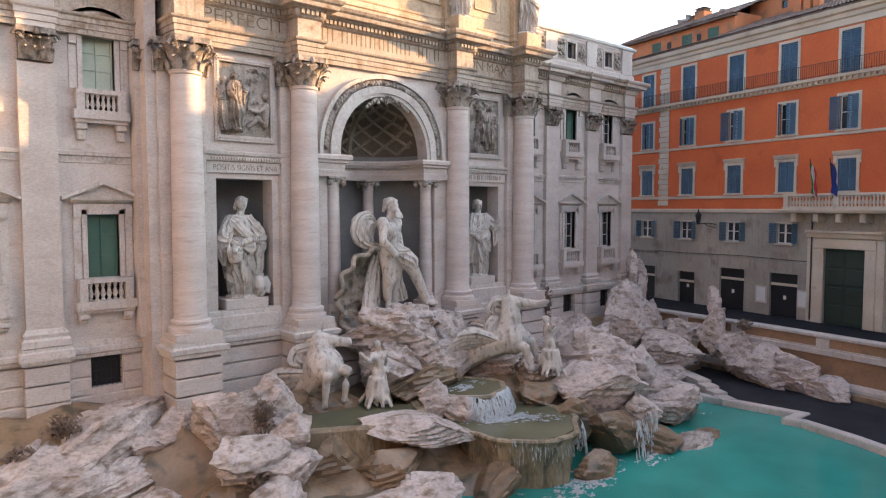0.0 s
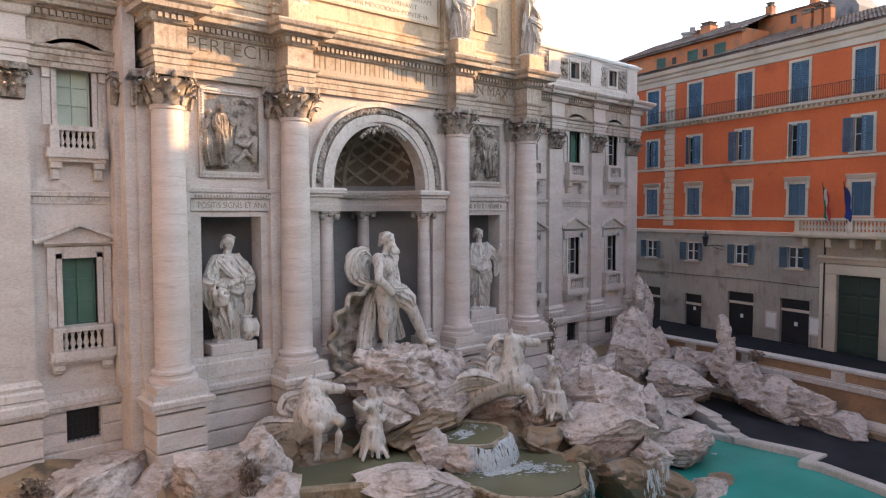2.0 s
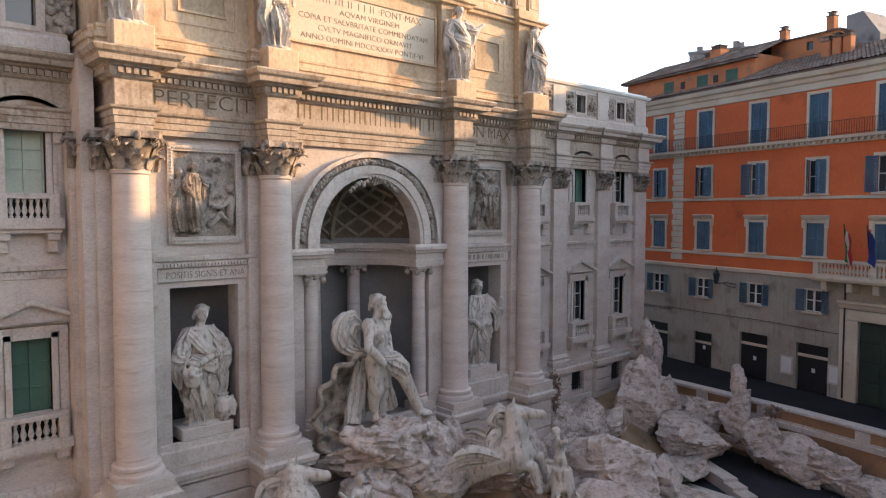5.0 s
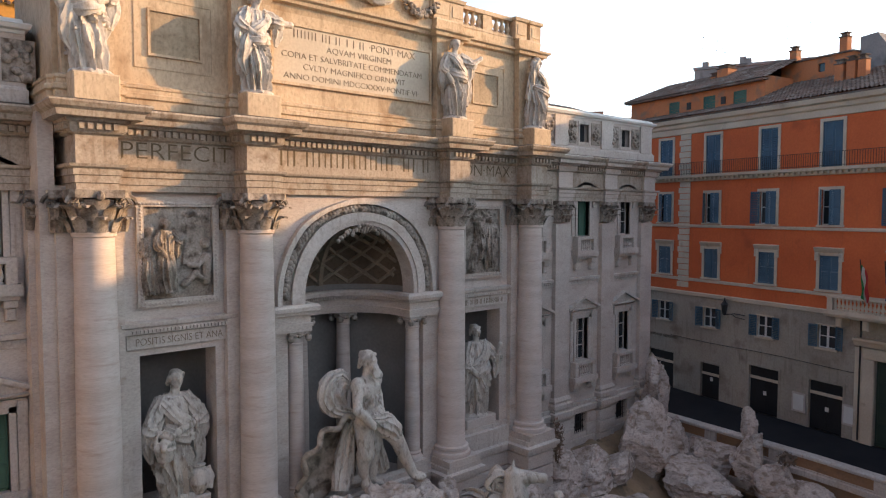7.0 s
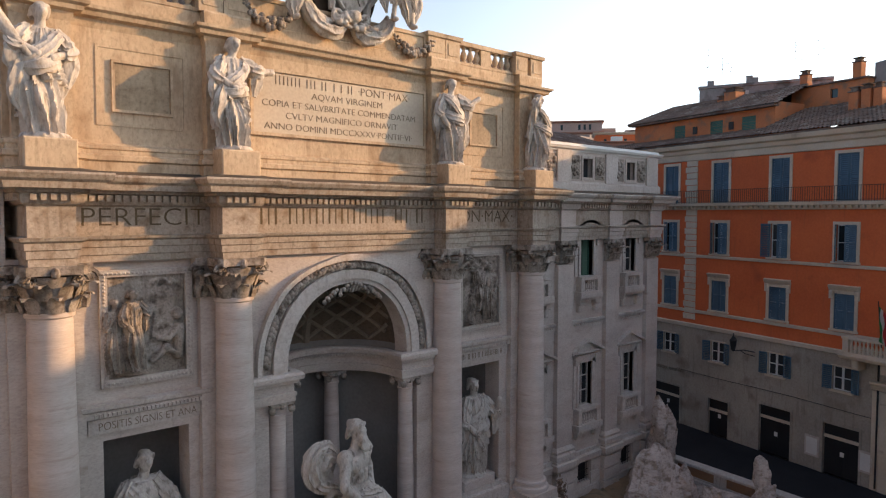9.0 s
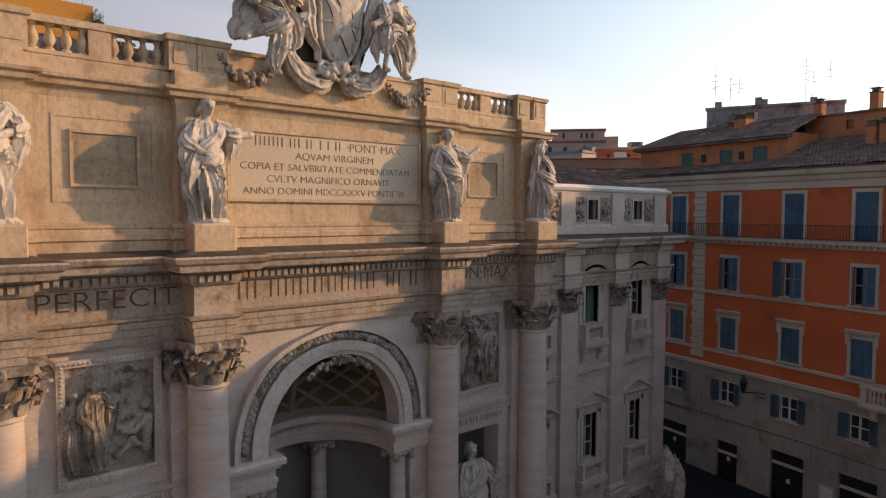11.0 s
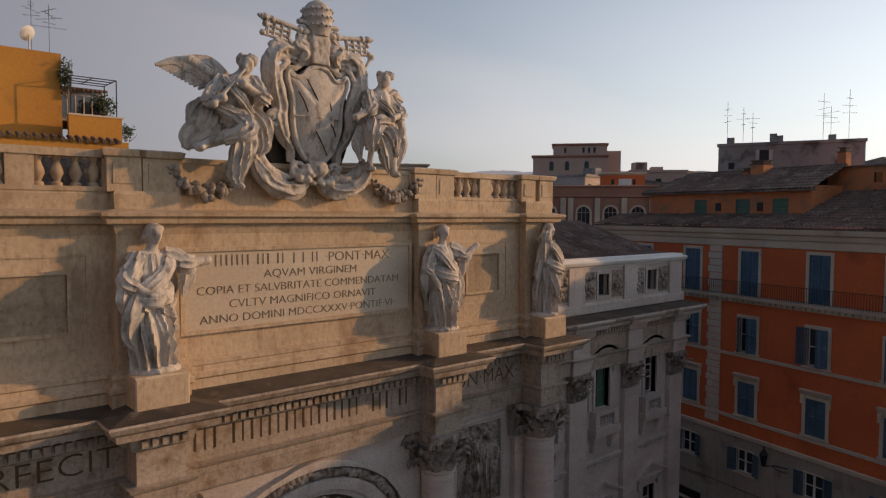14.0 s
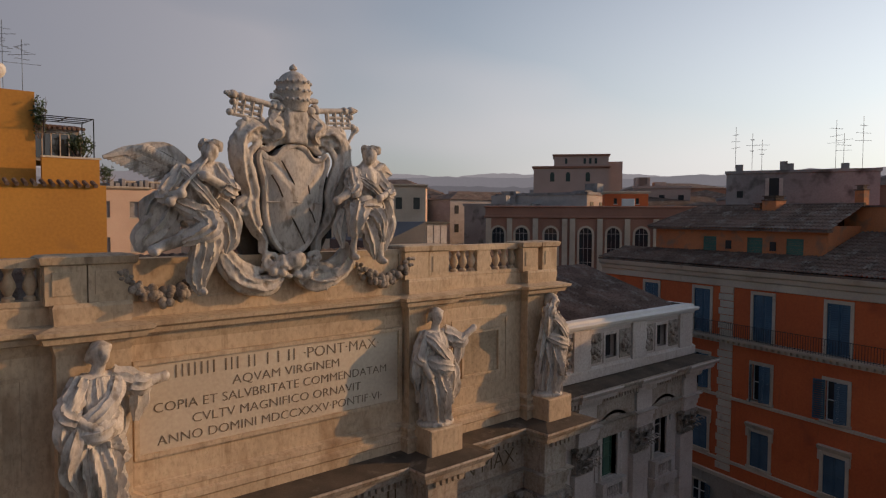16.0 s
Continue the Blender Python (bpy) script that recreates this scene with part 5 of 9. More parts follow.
# shop doors and the great green door
for s, w, z in DOORS:
    f = Build()
    for sx in (-1, 1):
        a, b = sorted((s + sx * w, s + sx * (w + 0.16)))
        f.box(a, b, -0.05, 0.1, STREET, z + 0.16)
    f.box(s - w, s + w, -0.05, 0.1, z, z + 0.16)
    d = hpart("door", f, LOWPLASTER, label="shop door frame of plain stone")
    hpart("door_leaf", Build().box(s - w, s - 0.01, 0.18, 0.24, STREET, z - 0.9).box(s + 0.01, s + w, 0.18, 0.24, STREET, z - 0.9), DARK, d)
    hpart("transom", Build().box(s - w, s + w, 0.1, 0.2, z - 0.95, z - 0.75), CREAM, d)
    hpart("fanlight", Build().box(s - w, s + w, 0.18, 0.22, z - 0.75, z), DARK, d)
    hpart("notice", Build().box(s - 0.12, s + 0.14, 0.165, 0.178, STREET + 1.35, STREET + 1.65), WHITEP, d)
d = hpart("great_door", Build().sweep([(0, 7.95), (0.2, 8.0), (0.3, 8.25), (0.42, 8.35), (0.42, 8.5), (0, 8.55)], [(9.35, 0), (14.8, 0)]), CREAM, label="broad stone portal")
for sx, x in ((-1, 10.6), (1, 13.55)):
    a, b = sorted((x, x + sx * 0.75))
    hpart("door_jamb", Build().block(a, b, -0.16, 0.1, STREET, 7.2, 0.04), CREAM, d)
    a, b = sorted((x + sx * 0.76, x + sx * 1.25))
    hpart("outer_jamb", Build().block(a, b, -0.1, 0.1, STREET, 7.9, 0.04), CREAM, d)
hpart("lintel", Build().block(9.86, 14.29, -0.16, 0.1, 7.21, 7.9, 0.04), CREAM, d)
for k in range(2):
    lf = Build()
    a = 10.61 + 1.47 * k
    lf.box(a, a + 1.46, 0.2, 0.28, STREET, 7.2)
    for r_ in range(4):
        lf.block(a + 0.12, a + 1.34, 0.15, 0.22, STREET + 0.25 + 1.3 * r_, STREET + 1.4 + 1.3 * r_, 0.04)
    hpart("door_leaf", lf, DOORGREEN, d, "tall dark green panelled leaf")
# balcony over the portal
bal = hpart("balcony", Build().box(8.05, 16.1, -1.25, 0, 9.95, 10.2).sweep([(0, 9.75), (0.12, 9.8), (0.2, 9.97), (0, 10.0)], [(8.05, 0), (8.05, -1.1), (16.1, -1.1), (16.1, 0)]), CREAM, label="stone balcony over the portal")
for s in (8.7, 10.4, 12.07, 13.75, 15.4):
    hpart("console", Build().block(s - 0.2, s + 0.2, -0.95, 0, 9.1, 9.8, 0.08), CREAM, bal)
for q in ((8.1, 8.45), (11.9, 12.25), (15.7, 16.05)):
    hpart("balcony_pier", Build().box(q[0], q[1], -1.2, -0.9, 10.2, 11.0), CREAM, bal)
hpart("balcony_rail", Build().box(8.05, 16.1, -1.25, -0.85, 11.0, 11.16), CREAM, bal)
for a, b in ((8.47, 11.88), (12.27, 15.68)):
    for i in range(14):
        br, u = Build(), (b - a) / 14
        baluster_row(br, a + u * i, a + u * (i + 1), -1.05, 10.2, 11.0, 1)
        hpart("baluster", br, CREAM, bal, smooth=40)
# flags on the balcony
for s, cols, lean in ((10.35, ((0.03, 0.22, 0.06), (0.6, 0.6, 0.55), (0.45, 0.03, 0.03)), -10), (11.8, ((0.02, 0.04, 0.2),), 10)):
    fl = hpart("flag", Build().tube([(s, -1.1, 10.8), (s + 0.1, -1.75, 13.6)], 0.03, 6), IRON, label="drooping cloth flag on a pole")
    for ci, c in enumerate(cols):
        cl = Build()
        rows = []
        for i in range(9):
            z = 13.3 - 2.1 * i / 8
            for j in range(3):
                u = (ci + j / 2) / len(cols)
                rows.append((s + 0.05 + 0.42 * u + 0.05 * math.sin(i * 1.3 + u * 6), -1.65 + 0.28 * (13.3 - z) / 2.1 + 0.07 * math.sin(u * 12 + i * 0.5), z - 0.35 * u))
        cl.face_loop(rows, [(i * 3 + j, i * 3 + j + 1, (i + 1) * 3 + j + 1, (i + 1) * 3 + j) for i in range(8) for j in range(2)])
        hpart("flag_cloth", cl, material("flag_cloth", c, None, 2, 20, 0.85, 0.1), fl, smooth=60)
# posters, street lamp on a bracket, drain pipe
for s in (5.6, 9.15):
    p = hpart("poster_frame", Build().box(s - 0.5, s + 0.5, -0.08, 0, 2.65, 4.0), TRAV, label="framed wall poster")
    hpart("poster", Build().box(s - 0.38, s + 0.38, -0.1, -0.08, 2.78, 3.88), WHITEP, p)
    hpart("poster_shape", Build().lathe([(0.24, 0), (0.24, 0.02)], 0, 0, 14), DARK, p).matrix_basis = OM @ pose(s, -0.1, 3.35, 90, 0, 0) 
lamp = thing("street_lamp", tuple(OM @ Vector((0.0, -0.9, 8.7))), "black iron wall lantern on a scrolled bracket", "lamp")
Lb = Build(OM)
Lb.tube([(1.1, 0, 8.75), (0.55, -0.45, 8.85), (0.0, -0.9, 8.75)], 0.04, 6)
Lb.tube([(1.1, 0, 8.45), (0.6, -0.4, 8.6), (0.35, -0.6, 8.82)], 0.03, 6)
part("bracket", Lb, IRON, lamp)
part("lantern", Build(OM).lathe([(0.05, 8.7), (0.16, 8.85), (0.26, 9.45), (0.3, 9.5), (0.12, 9.75), (0.04, 9.85), (0.06, 9.95), (0.01, 10.05)], 0, -0.9, 6), IRON, lamp)
hpart("drain_pipe", Build().tube([(9.7, -0.1, 1.9), (9.7, -0.1, 9.6)], 0.06, 8), IRON)
hpart("wall_cable", Build().tube([(-6 + 2 * i, -0.04, 6.2 - 0.05 * math.sin(i)) for i in range(9)], 0.02, 4), IRON)
letters("RELIGIOVS ARTICLES", 0.34, 0, 0, 0, BRONZE_LETTER, 0.01, 3.6, name="wall_sign", parent=house, bars=True).matrix_basis = OM @ pose(-7.0, -0.02, 5.9)


# roofs: tiles as waves with courses
def tile_roof(name, s0, s1, y0, y1, z0, z1, parent=None, pitch=0.28, hip=0.0):
    b = Build()
    cols = int((s1 - s0) / pitch)
    courses = max(3, int(abs(y1 - y0) / 0.45))
    rows, m = [], courses * 2
    for i in range(cols * 2 + 1):
        s = s0 + (s1 - s0) * i / (cols * 2)
        up = 0.10 if i % 2 else 0.0
        for c in range(courses):
            slip = 0.05 * noise.noise(Vector((i // 2 * 0.9, c * 1.3, s0)))
            for e, lift in ((0, 0.07), (1, 0.0)):
                u = (c + e - 0.002 * e) / courses
                rows.append((s + hip * u * (s1 - s) / (s1 - s0), y0 + (y1 - y0) * u, z0 + (z1 - z0) * u + up + lift + slip))
    b.face_loop(rows, [(i * m + j, (i + 1) * m + j, (i + 1) * m + j + 1, i * m + j + 1) for i in range(cols * 2) for j in range(m - 1)])
    return hpart(name, b, TILE, parent, "dark weathered roof tiles")


hpart("eaves_board", Build().box(S0, S1, -0.58, 0.5, 24.0, 24.13), TILE)
tile_roof("roof_slope", 0.5, S1, -0.6, 6.5, 24.1, 26.75)
tile_roof("roof_slope", S0, 0.5, -0.6, 2.4, 24.1, 24.95)
tile_roof("roof_slope", 0.5, S1, 13.8, 6.5, 24.1, 26.75)
ATTIC_ORANGE = material("pale_orange_plaster", (0.63, 0.24, 0.10), (0.53, 0.19, 0.08), 0.7, 10, 0.85, 0.15, (0.33, 0.19, 0.12), 0.6)
at = hpart("attic_storey", Build().wall(-13.6, 0.5, 2.4, 24.4, 26.6, [(-8.95, -7.8, 24.95, 26.05), (-5.25, -4.05, 24.95, 26.05), (-2.3, -1.1, 24.95, 26.05)], 0.3), ATTIC_ORANGE, label="orange set-back attic storey")
hpart("attic_side", Build().box(0.2, 0.5, 2.7, 9, 24.4, 26.9), ATTIC_ORANGE, at)
hpart("attic_side", Build().box(-13.6, -13.3, 2.7, 9, 24.4, 26.6), ATTIC_ORANGE, at)
tile_roof("attic_roof", -14.0, 0.8, 1.9, 5.6, 26.6, 28.25, at, hip=2.0)
hpart("hip_end", Build().face_loop([(-14.0, 1.9, 26.66), (-14.0, 9.3, 26.66), (-12.0, 5.6, 28.3)], [(0, 2, 1)]), TILE, at)
hpart("ridge_tiles", Build().tube([(-12.0, 5.6, 28.26), (0.8, 5.6, 28.26)], 0.14, 8).tube([(-14.0, 1.9, 26.66), (-12.0, 5.6, 28.28)], 0.13, 8), TILE, at)
tile_roof("attic_roof", -14.0, 0.8, 9.3, 5.6, 26.6, 28.25, at, hip=2.0)
hpart("attic_back", Build().box(-13.3, 0.2, 8.7, 9.0, 24.4, 26.6), ATTIC_ORANGE, at)
hpart("attic_eaves", Build().box(-13.9, 0.7, 1.95, 2.5, 26.5, 26.66), TILE, at)
for s in (-8.38, -4.65, -1.7):
    hpart("shutter", shutter_leaf(s - 0.6, s + 0.6, 2.46, 24.95, 26.05), GREEN_SHUT, at)
for s in (-6.75, -3.25):
    hpart("vent", Build().box(s - 0.22, s + 0.22, 2.34, 2.42, 25.2, 25.8), DARK, at)


def chimney(s, y, z0, z1, w=0.5):
    c = thing("chimney", tuple(OM @ Vector((s, y, z0))), "plastered orange chimney with a tile cap on the roof", "chimney", "roof chimneys")
    part("chimney_shaft", Build(OM).block(s - w, s + w, y - w, y + w, z0 - 1.2, z1, 0.04), ATTIC_ORANGE, c)
    part("cap", Build(OM).box(s - w - 0.04, s + w + 0.04, y - w - 0.04, y + w + 0.04, z1, z1 + 0.08).box(s - w + 0.1, s + w - 0.1, y - w + 0.1, y + w - 0.1, z1 + 0.1, z1 + 0.3).box(s - w, s + w, y - w, y + w, z1 + 0.3, z1 + 0.36), TILE, c)


for q in ((-5.3, 5.2, 27.5, 28.6, 0.55), (-6.3, 5.0, 27.3, 28.1, 0.3), (0.0, 6.6, 27.9, 29.2, 0.3), (4.0, 6.6, 28.0, 29.4, 0.3), (5.6, 3.6, 26.0, 26.8, 0.32), (6.4, 3.6, 26.0, 26.9, 0.3), (7.1, 3.7, 26.0, 26.9, 0.28)):
    chimney(*q)
pent = hpart("roof_house", Build().wall(-0.6, 5.1, 5.8, 25.9, 28.1, [(2.45, 3.0, 27.05, 27.7)], 0.3).box(-0.6, 5.1, 6.1, 10, 25.9, 28.1), ATTIC_ORANGE, label="orange roof-top room")
hpart("roof_house_eaves", Build().box(-0.7, 5.2, 5.65, 10.1, 28.1, 28.22), TILE, pent)
hpart("roof_house_window", Build().box(2.45, 3.0, 5.95, 6.0, 27.05, 27.7), GLASS, pent)
gable = Build().face_loop([(5.1, 6.6, 26.0), (7.6, 6.6, 26.0), (7.6, 6.6, 27.4), (6.3, 6.6, 29.3), (5.1, 6.6, 29.2), (5.1, 9.5, 26.0), (7.6, 9.5, 26.0), (7.6, 9.5, 27.4), (6.3, 9.5, 29.3), (5.1, 9.5, 29.2)],
                          [(0, 1, 2, 3, 4), (9, 8, 7, 6, 5), (0, 5, 6, 1), (1, 6, 7, 2), (2, 7, 8, 3), (3, 8, 9, 4), (4, 9, 5, 0)])
hpart("gable_wall", gable, GREYWALL, pent, "bare grey gable wall")


# ---- the city around ----
def block_house(name, at, ang, w, d, z1, mat, label, rows=(), roof=TILE, hip=1.4, z0=STREET - 0.3, wins=0, win_mat=None, category="house"):
    """A house as wall, windows and hipped roof; local x along its front, front facing local -y."""
    m = Matrix.Translation((*at, 0)) @ Matrix.Rotation(radians(ang), 4, "Z")
    h = thing(name, (*at, STREET), label, category)
    holes = []
    if wins:
        for z, wh in rows:
            for i in range(wins):
                x = -w / 2 + (i + 0.5) * w / wins
                holes.append((x - wh * 0.28, x + wh * 0.28, z, z + wh))
    part("wall", Build(m).wall(-w / 2, w / 2, -d / 2, z0, z1, holes, 0.35), mat, h)
    part("wall", Build(m).box(-w / 2, -w / 2 + 0.3, -d / 2 + 0.35, d / 2, z0, z1).box(w / 2 - 0.3, w / 2, -d / 2 + 0.35, d / 2, z0, z1).box(-w / 2, w / 2, d / 2 - 0.3, d / 2, z0, z1), mat, h)
    for a, b, c, e in holes:
        wn_ = part("window", Build(m).box(a, b, -d / 2 + 0.2, -d / 2 + 0.25, c, e), win_mat or GLASS, h)
        part("sill", Build(m).box(a - 0.08, b + 0.08, -d / 2 - 0.08, -d / 2 + 0.1, c - 0.1, c), CREAM, wn_)
    part("cornice", Build(m).sweep([(0, z1 - 0.3), (0.3, z1 - 0.1), (0.35, z1 + 0.05), (0, z1 + 0.1)], [(-w / 2, d / 2), (-w / 2, -d / 2), (w / 2, -d / 2), (w / 2, d / 2)]), CREAM, h)
    r = Build(m)
    e = 0.4
    if hip:
        r.face_loop([(-w / 2 - e, -d / 2 - e, z1), (w / 2 + e, -d / 2 - e, z1), (w / 2 + e, d / 2 + e, z1), (-w / 2 - e, d / 2 + e, z1), (-w / 2 + d * 0.35, 0, z1 + hip), (w / 2 - d * 0.35, 0, z1 + hip)],
                    [(0, 1, 5, 4), (1, 2, 5), (2, 3, 4, 5), (3, 0, 4), (3, 2, 1, 0)])
    else:
        r.box(-w / 2, w / 2, -d / 2, d / 2, z1 - 0.1, z1 + 0.12)
    part("roof", r, roof, h)
    return h


# ochre house behind the palace with its roof terrace
OCH = Matrix.Translation((0.66, 0.66, -1.4))
ochre = thing("ochre_house", (-12, 28, STREET), "tall ochre plaster house with a roof terrace", "house")
part("wall", Build(OCH).box(-24, 1.36, 24, 36, STREET - 0.3, 30.4), OCHRE, ochre)
part("upper_wall", Build(OCH).box(-24, -1.6, 26.5, 36, 30.4, 35.6), OCHRE, ochre)
ev = Build(OCH)
for i in range(60):
    x = -24 + i * 0.42
    ev.tube([(x, 23.75, 30.35), (x, 24.6, 30.6)], 0.12, 6)
tagged(part("eaves_tiles", ev, TILE, ochre, "row of curved eaves tiles"), kind="stuff")
part("terrace_wall", Build(OCH).box(-1.6, 1.3, 25.0, 25.3, 30.4, 31.9).box(1.0, 1.3, 25.3, 36, 30.4, 31.9), OCHRE, ochre)
part("terrace_coping", Build(OCH).box(-1.6, 1.4, 24.95, 25.35, 31.9, 32.0), CREAM, ochre)
conserv = part("terrace_room", Build(OCH).box(-1.6, 1.0, 28, 33, 31.9, 33.9), GREYWALL, ochre)
part("glazing", Build(OCH).box(-1.5, 0.9, 27.95, 28.0, 32.1, 33.5), GLASS, conserv)
for k in range(6):
    part("glazing_bar", Build(OCH).box(-1.5 + 0.47 * k, -1.44 + 0.47 * k, 27.9, 27.96, 32.1, 33.5), TRAV, conserv)
tr = Build(OCH)
for i in range(12):
    x = -1.7 + i * 0.26
    tr.tube([(x, 27.6, 33.85), (x, 30, 34.2)], 0.1, 6)
part("awning_tiles", tr, TILE, conserv)
pg = Build(OCH)
for x in (-1.4, 1.1):
    for y in (25.3, 27.8):
        pg.tube([(x, y, 31.9), (x, y, 34.2)], 0.035, 5)
for y in (25.3, 26.1, 27.0, 27.8):
    pg.tube([(-1.4, y, 34.2), (1.1, y, 34.2)], 0.03, 5)
for x in (-1.4, -0.2, 1.1):
    pg.tube([(x, 25.3, 34.22), (x, 27.8, 34.22)], 0.03, 5)
single("pergola", pg, IRON, "thin dark metal pergola frame on the roof terrace", "pergola")


def bush(name, c, r, n, mat, label, size=0.12, seed=1, twigs=0):
    """A plant: thin stems and many separate small leaves with gaps."""
    rr = random.Random(seed)
    p = thing(name, (c[0], c[1], c[2] - r[2]), label, "plant")
    st, lf = Build(), Build()
    for k in range(max(6, n // 30)):
        a = rr.random() * 6.28
        u = rr.random() ** 0.5
        tip = (c[0] + r[0] * u * math.cos(a), c[1] + r[1] * u * math.sin(a), c[2] + r[2] * (rr.random() * 1.6 - 0.6))
        base = (c[0] + 0.2 * r[0] * math.cos(a), c[1] + 0.2 * r[1] * math.sin(a), c[2] - r[2])
        mid = tuple((base[i] + tip[i]) / 2 + (rr.random() - 0.5) * 0.25 for i in range(3))
        st.tube([base, mid, tip], 0.025, 4, 0.008)
    for k in range(n):
        a, u = rr.random() * 6.28, rr.random() ** 0.4
        e = math.asin(rr.random() * 2 - 1)
        bump = 0.75 + 0.35 * math.sin(a * 3 + seed) * math.cos(e * 4)
        q = Vector((c[0] + r[0] * u * bump * math.cos(a) * math.cos(e), c[1] + r[1] * u * bump * math.sin(a) * math.cos(e), c[2] + r[2] * u * bump * math.sin(e)))
        d = Vector((rr.gauss(0, 1), rr.gauss(0, 1), rr.gauss(0, 1))).normalized()
        s = d.orthogonal().normalized()
        l = size * (0.6 + 0.8 * rr.random())
        lf.face_loop([q - d * l, q + s * l * 0.4, q + d * l, q - s * l * 0.4], [(0, 1, 2, 3)])
    tagged(part("stem", st, DRYLEAF, p), kind="stuff")
    tagged(part("foliage", lf, mat, p), kind="stuff")
    return p


bush("terrace_plant", (1.26, 26.86, 31.4), (0.9, 0.8, 0.8), 500, LEAF, "leafy green potted plants along the roof terrace", 0.13, 3)
bush("climbing_plant", (-0.74, 26.96, 32.9), (0.45, 0.4, 1.3), 300, LEAF, "sparse green climber on the house corner", 0.12, 4)
bush("terrace_plant", (2.36, 26.06, 29.8), (0.6, 0.5, 0.6), 200, LEAF, "dark green plant hanging over the terrace edge", 0.12, 5)


def antenna(x, y, z0, h, seed, arms=4, dish=False):
    rr = random.Random(seed)
    b = Build().tube([(x, y, z0 - 0.3), (x, y, z0 + h)], 0.02, 5)
    for k in range(arms):
        z = z0 + h * (0.55 + 0.42 * k / arms)
        l = 0.35 + 0.6 * rr.random()
        a = rr.random() * 3.14
        b.tube([(x - l * math.cos(a), y - l * math.sin(a), z), (x + l * math.cos(a), y + l * math.sin(a), z)], 0.011, 4)
        for q in (-0.8, -0.3, 0.3, 0.8):
            cx, cy = x + q * l * math.cos(a), y + q * l * math.sin(a)
            b.tube([(cx - 0.16 * math.sin(a), cy + 0.16 * math.cos(a), z), (cx + 0.16 * math.sin(a), cy - 0.16 * math.cos(a), z)], 0.008, 4)
    return single("antenna", b, METAL, "thin metal television aerial on a roof", "antenna", "roof antennas")


antenna(-2.34, 27.66, 34.2, 3.8, 1, 5)
antenna(-1.34, 28.06, 34.2, 3.0, 2, 5)
db = Build(Matrix.Translation((-2.54, 27.26, 35.1)) @ Euler((radians(-65), 0, radians(30))).to_matrix().to_4x4()).lathe([(0.02, 0), (0.25, 0.03), (0.45, 0.12), (0.46, 0.13)], 0, 0, 16)
dish = single("satellite_dish", db, WHITEP, "round white satellite dish on the roof", "dish")
part("arm", Build().tube([(-2.54, 27.36, 34.1), (-2.54, 27.31, 35.1)], 0.04, 5), METAL, dish)

# peach house beyond it
block_house("peach_house", (10.0, 66), 0, 11.6, 12, 30.3, PEACH, "peach plaster house with small shuttered windows", ((27.1, 1.7), (23.4, 1.6), (19.6, 1.6)), wins=4, win_mat=GREYWALL, hip=0)
block_house("peach_house", (21, 80), 0, 7, 12, 31.6, PEACH, "peach plaster house beyond a roof terrace", ((28.4, 1.6), (24.4, 1.6)), wins=3, hip=0)
for i in range(9):
    hgt = 0.4 + 0.6 * random.Random(i).random()
    single("roof_box", Build().block(12.2 + 0.6 * i, 12.6 + 0.6 * i, 61, 62.2, 30.3, 30.3 + hgt, 0.03), GREYWALL, "small grey box on a flat roof terrace", "roof box", "roof boxes")

# rose-coloured hall with tall arched windows
RM = Matrix.Translation((62, 39, 0)) @ Matrix.Rotation(math.atan2(-0.78, 0.62), 4, "Z")
hall = thing("arcaded_hall", (62, 39, STREET), "rose plaster hall with tall arched windows and a flat roof", "building")
part("wall", Build(RM).box(-10.9, 26, 0.0, 14, STREET - 0.3, 27.4), ROSE, hall)
part("roof_band", Build(RM).sweep([(0, 27.2), (0.25, 27.3), (0.25, 27.5), (0.12, 27.55), (0.12, 28.6), (0.3, 28.65), (0.3, 28.8), (0, 28.85)], [(-10.9, 14), (-10.9, 0), (26, 0)]), ROSE, hall)
part("roof", Build(RM).box(-10.9, 26, 0.0, 14, 28.6, 28.8), GREYWALL, hall)
for i, s in enumerate((-9.3, -6.2, -2.4, 2.1, 5.6, 9.1, 12.7, 16.3)):
    wd, zb = (0.8, 20.0)
    fr = Build(RM)
    rows = []
    for k in range(17):
        a = math.pi * k / 16
        for rr_ in (wd, wd + 0.28):
            rows.append((s + rr_ * math.cos(a), -0.12, 25.2 + rr_ * math.sin(a)))
    fr.face_loop(rows, [(k * 2, (k + 1) * 2, (k + 1) * 2 + 1, k * 2 + 1) for k in range(16)])
    for sx in (-1, 1):
        a, b = sorted((s + sx * wd, s + sx * (wd + 0.28)))
        fr.box(a, b, -0.12, 0.0, zb, 25.2)
    ar = part("window", fr, CREAM, hall, "arched window")
    gl = Build(RM)
    ptsg = [(s + wd * math.cos(math.pi * k / 16), -0.05, 25.2 + wd * math.sin(math.pi * k / 16)) for k in range(17)] + [(s - wd, -0.05, zb), (s + wd, -0.05, zb)]
    gl.face_loop(ptsg, [tuple(range(len(ptsg)))])
    part("pane", gl, GLASS, ar)
    bars = Build(RM)
    for x in (-0.27, 0.27):
        bars.box(s + x - 0.03, s + x + 0.03, -0.1, -0.06, zb, 25.9)
    for z in (21.5, 23.3, 25.2):
        bars.box(s - wd, s + wd, -0.1, -0.06, z, z + 0.07)
    part("glazing_bars", bars, GREYWALL, ar)
for s in (-10.6, -7.8, -4.4, -0.6, 0.4, 3.9, 7.35, 10.9, 14.5):
    part("pilaster", Build(RM).box(s - 0.35, s + 0.35, -0.2, 0.0, 18, 27.2), CREAM, hall)
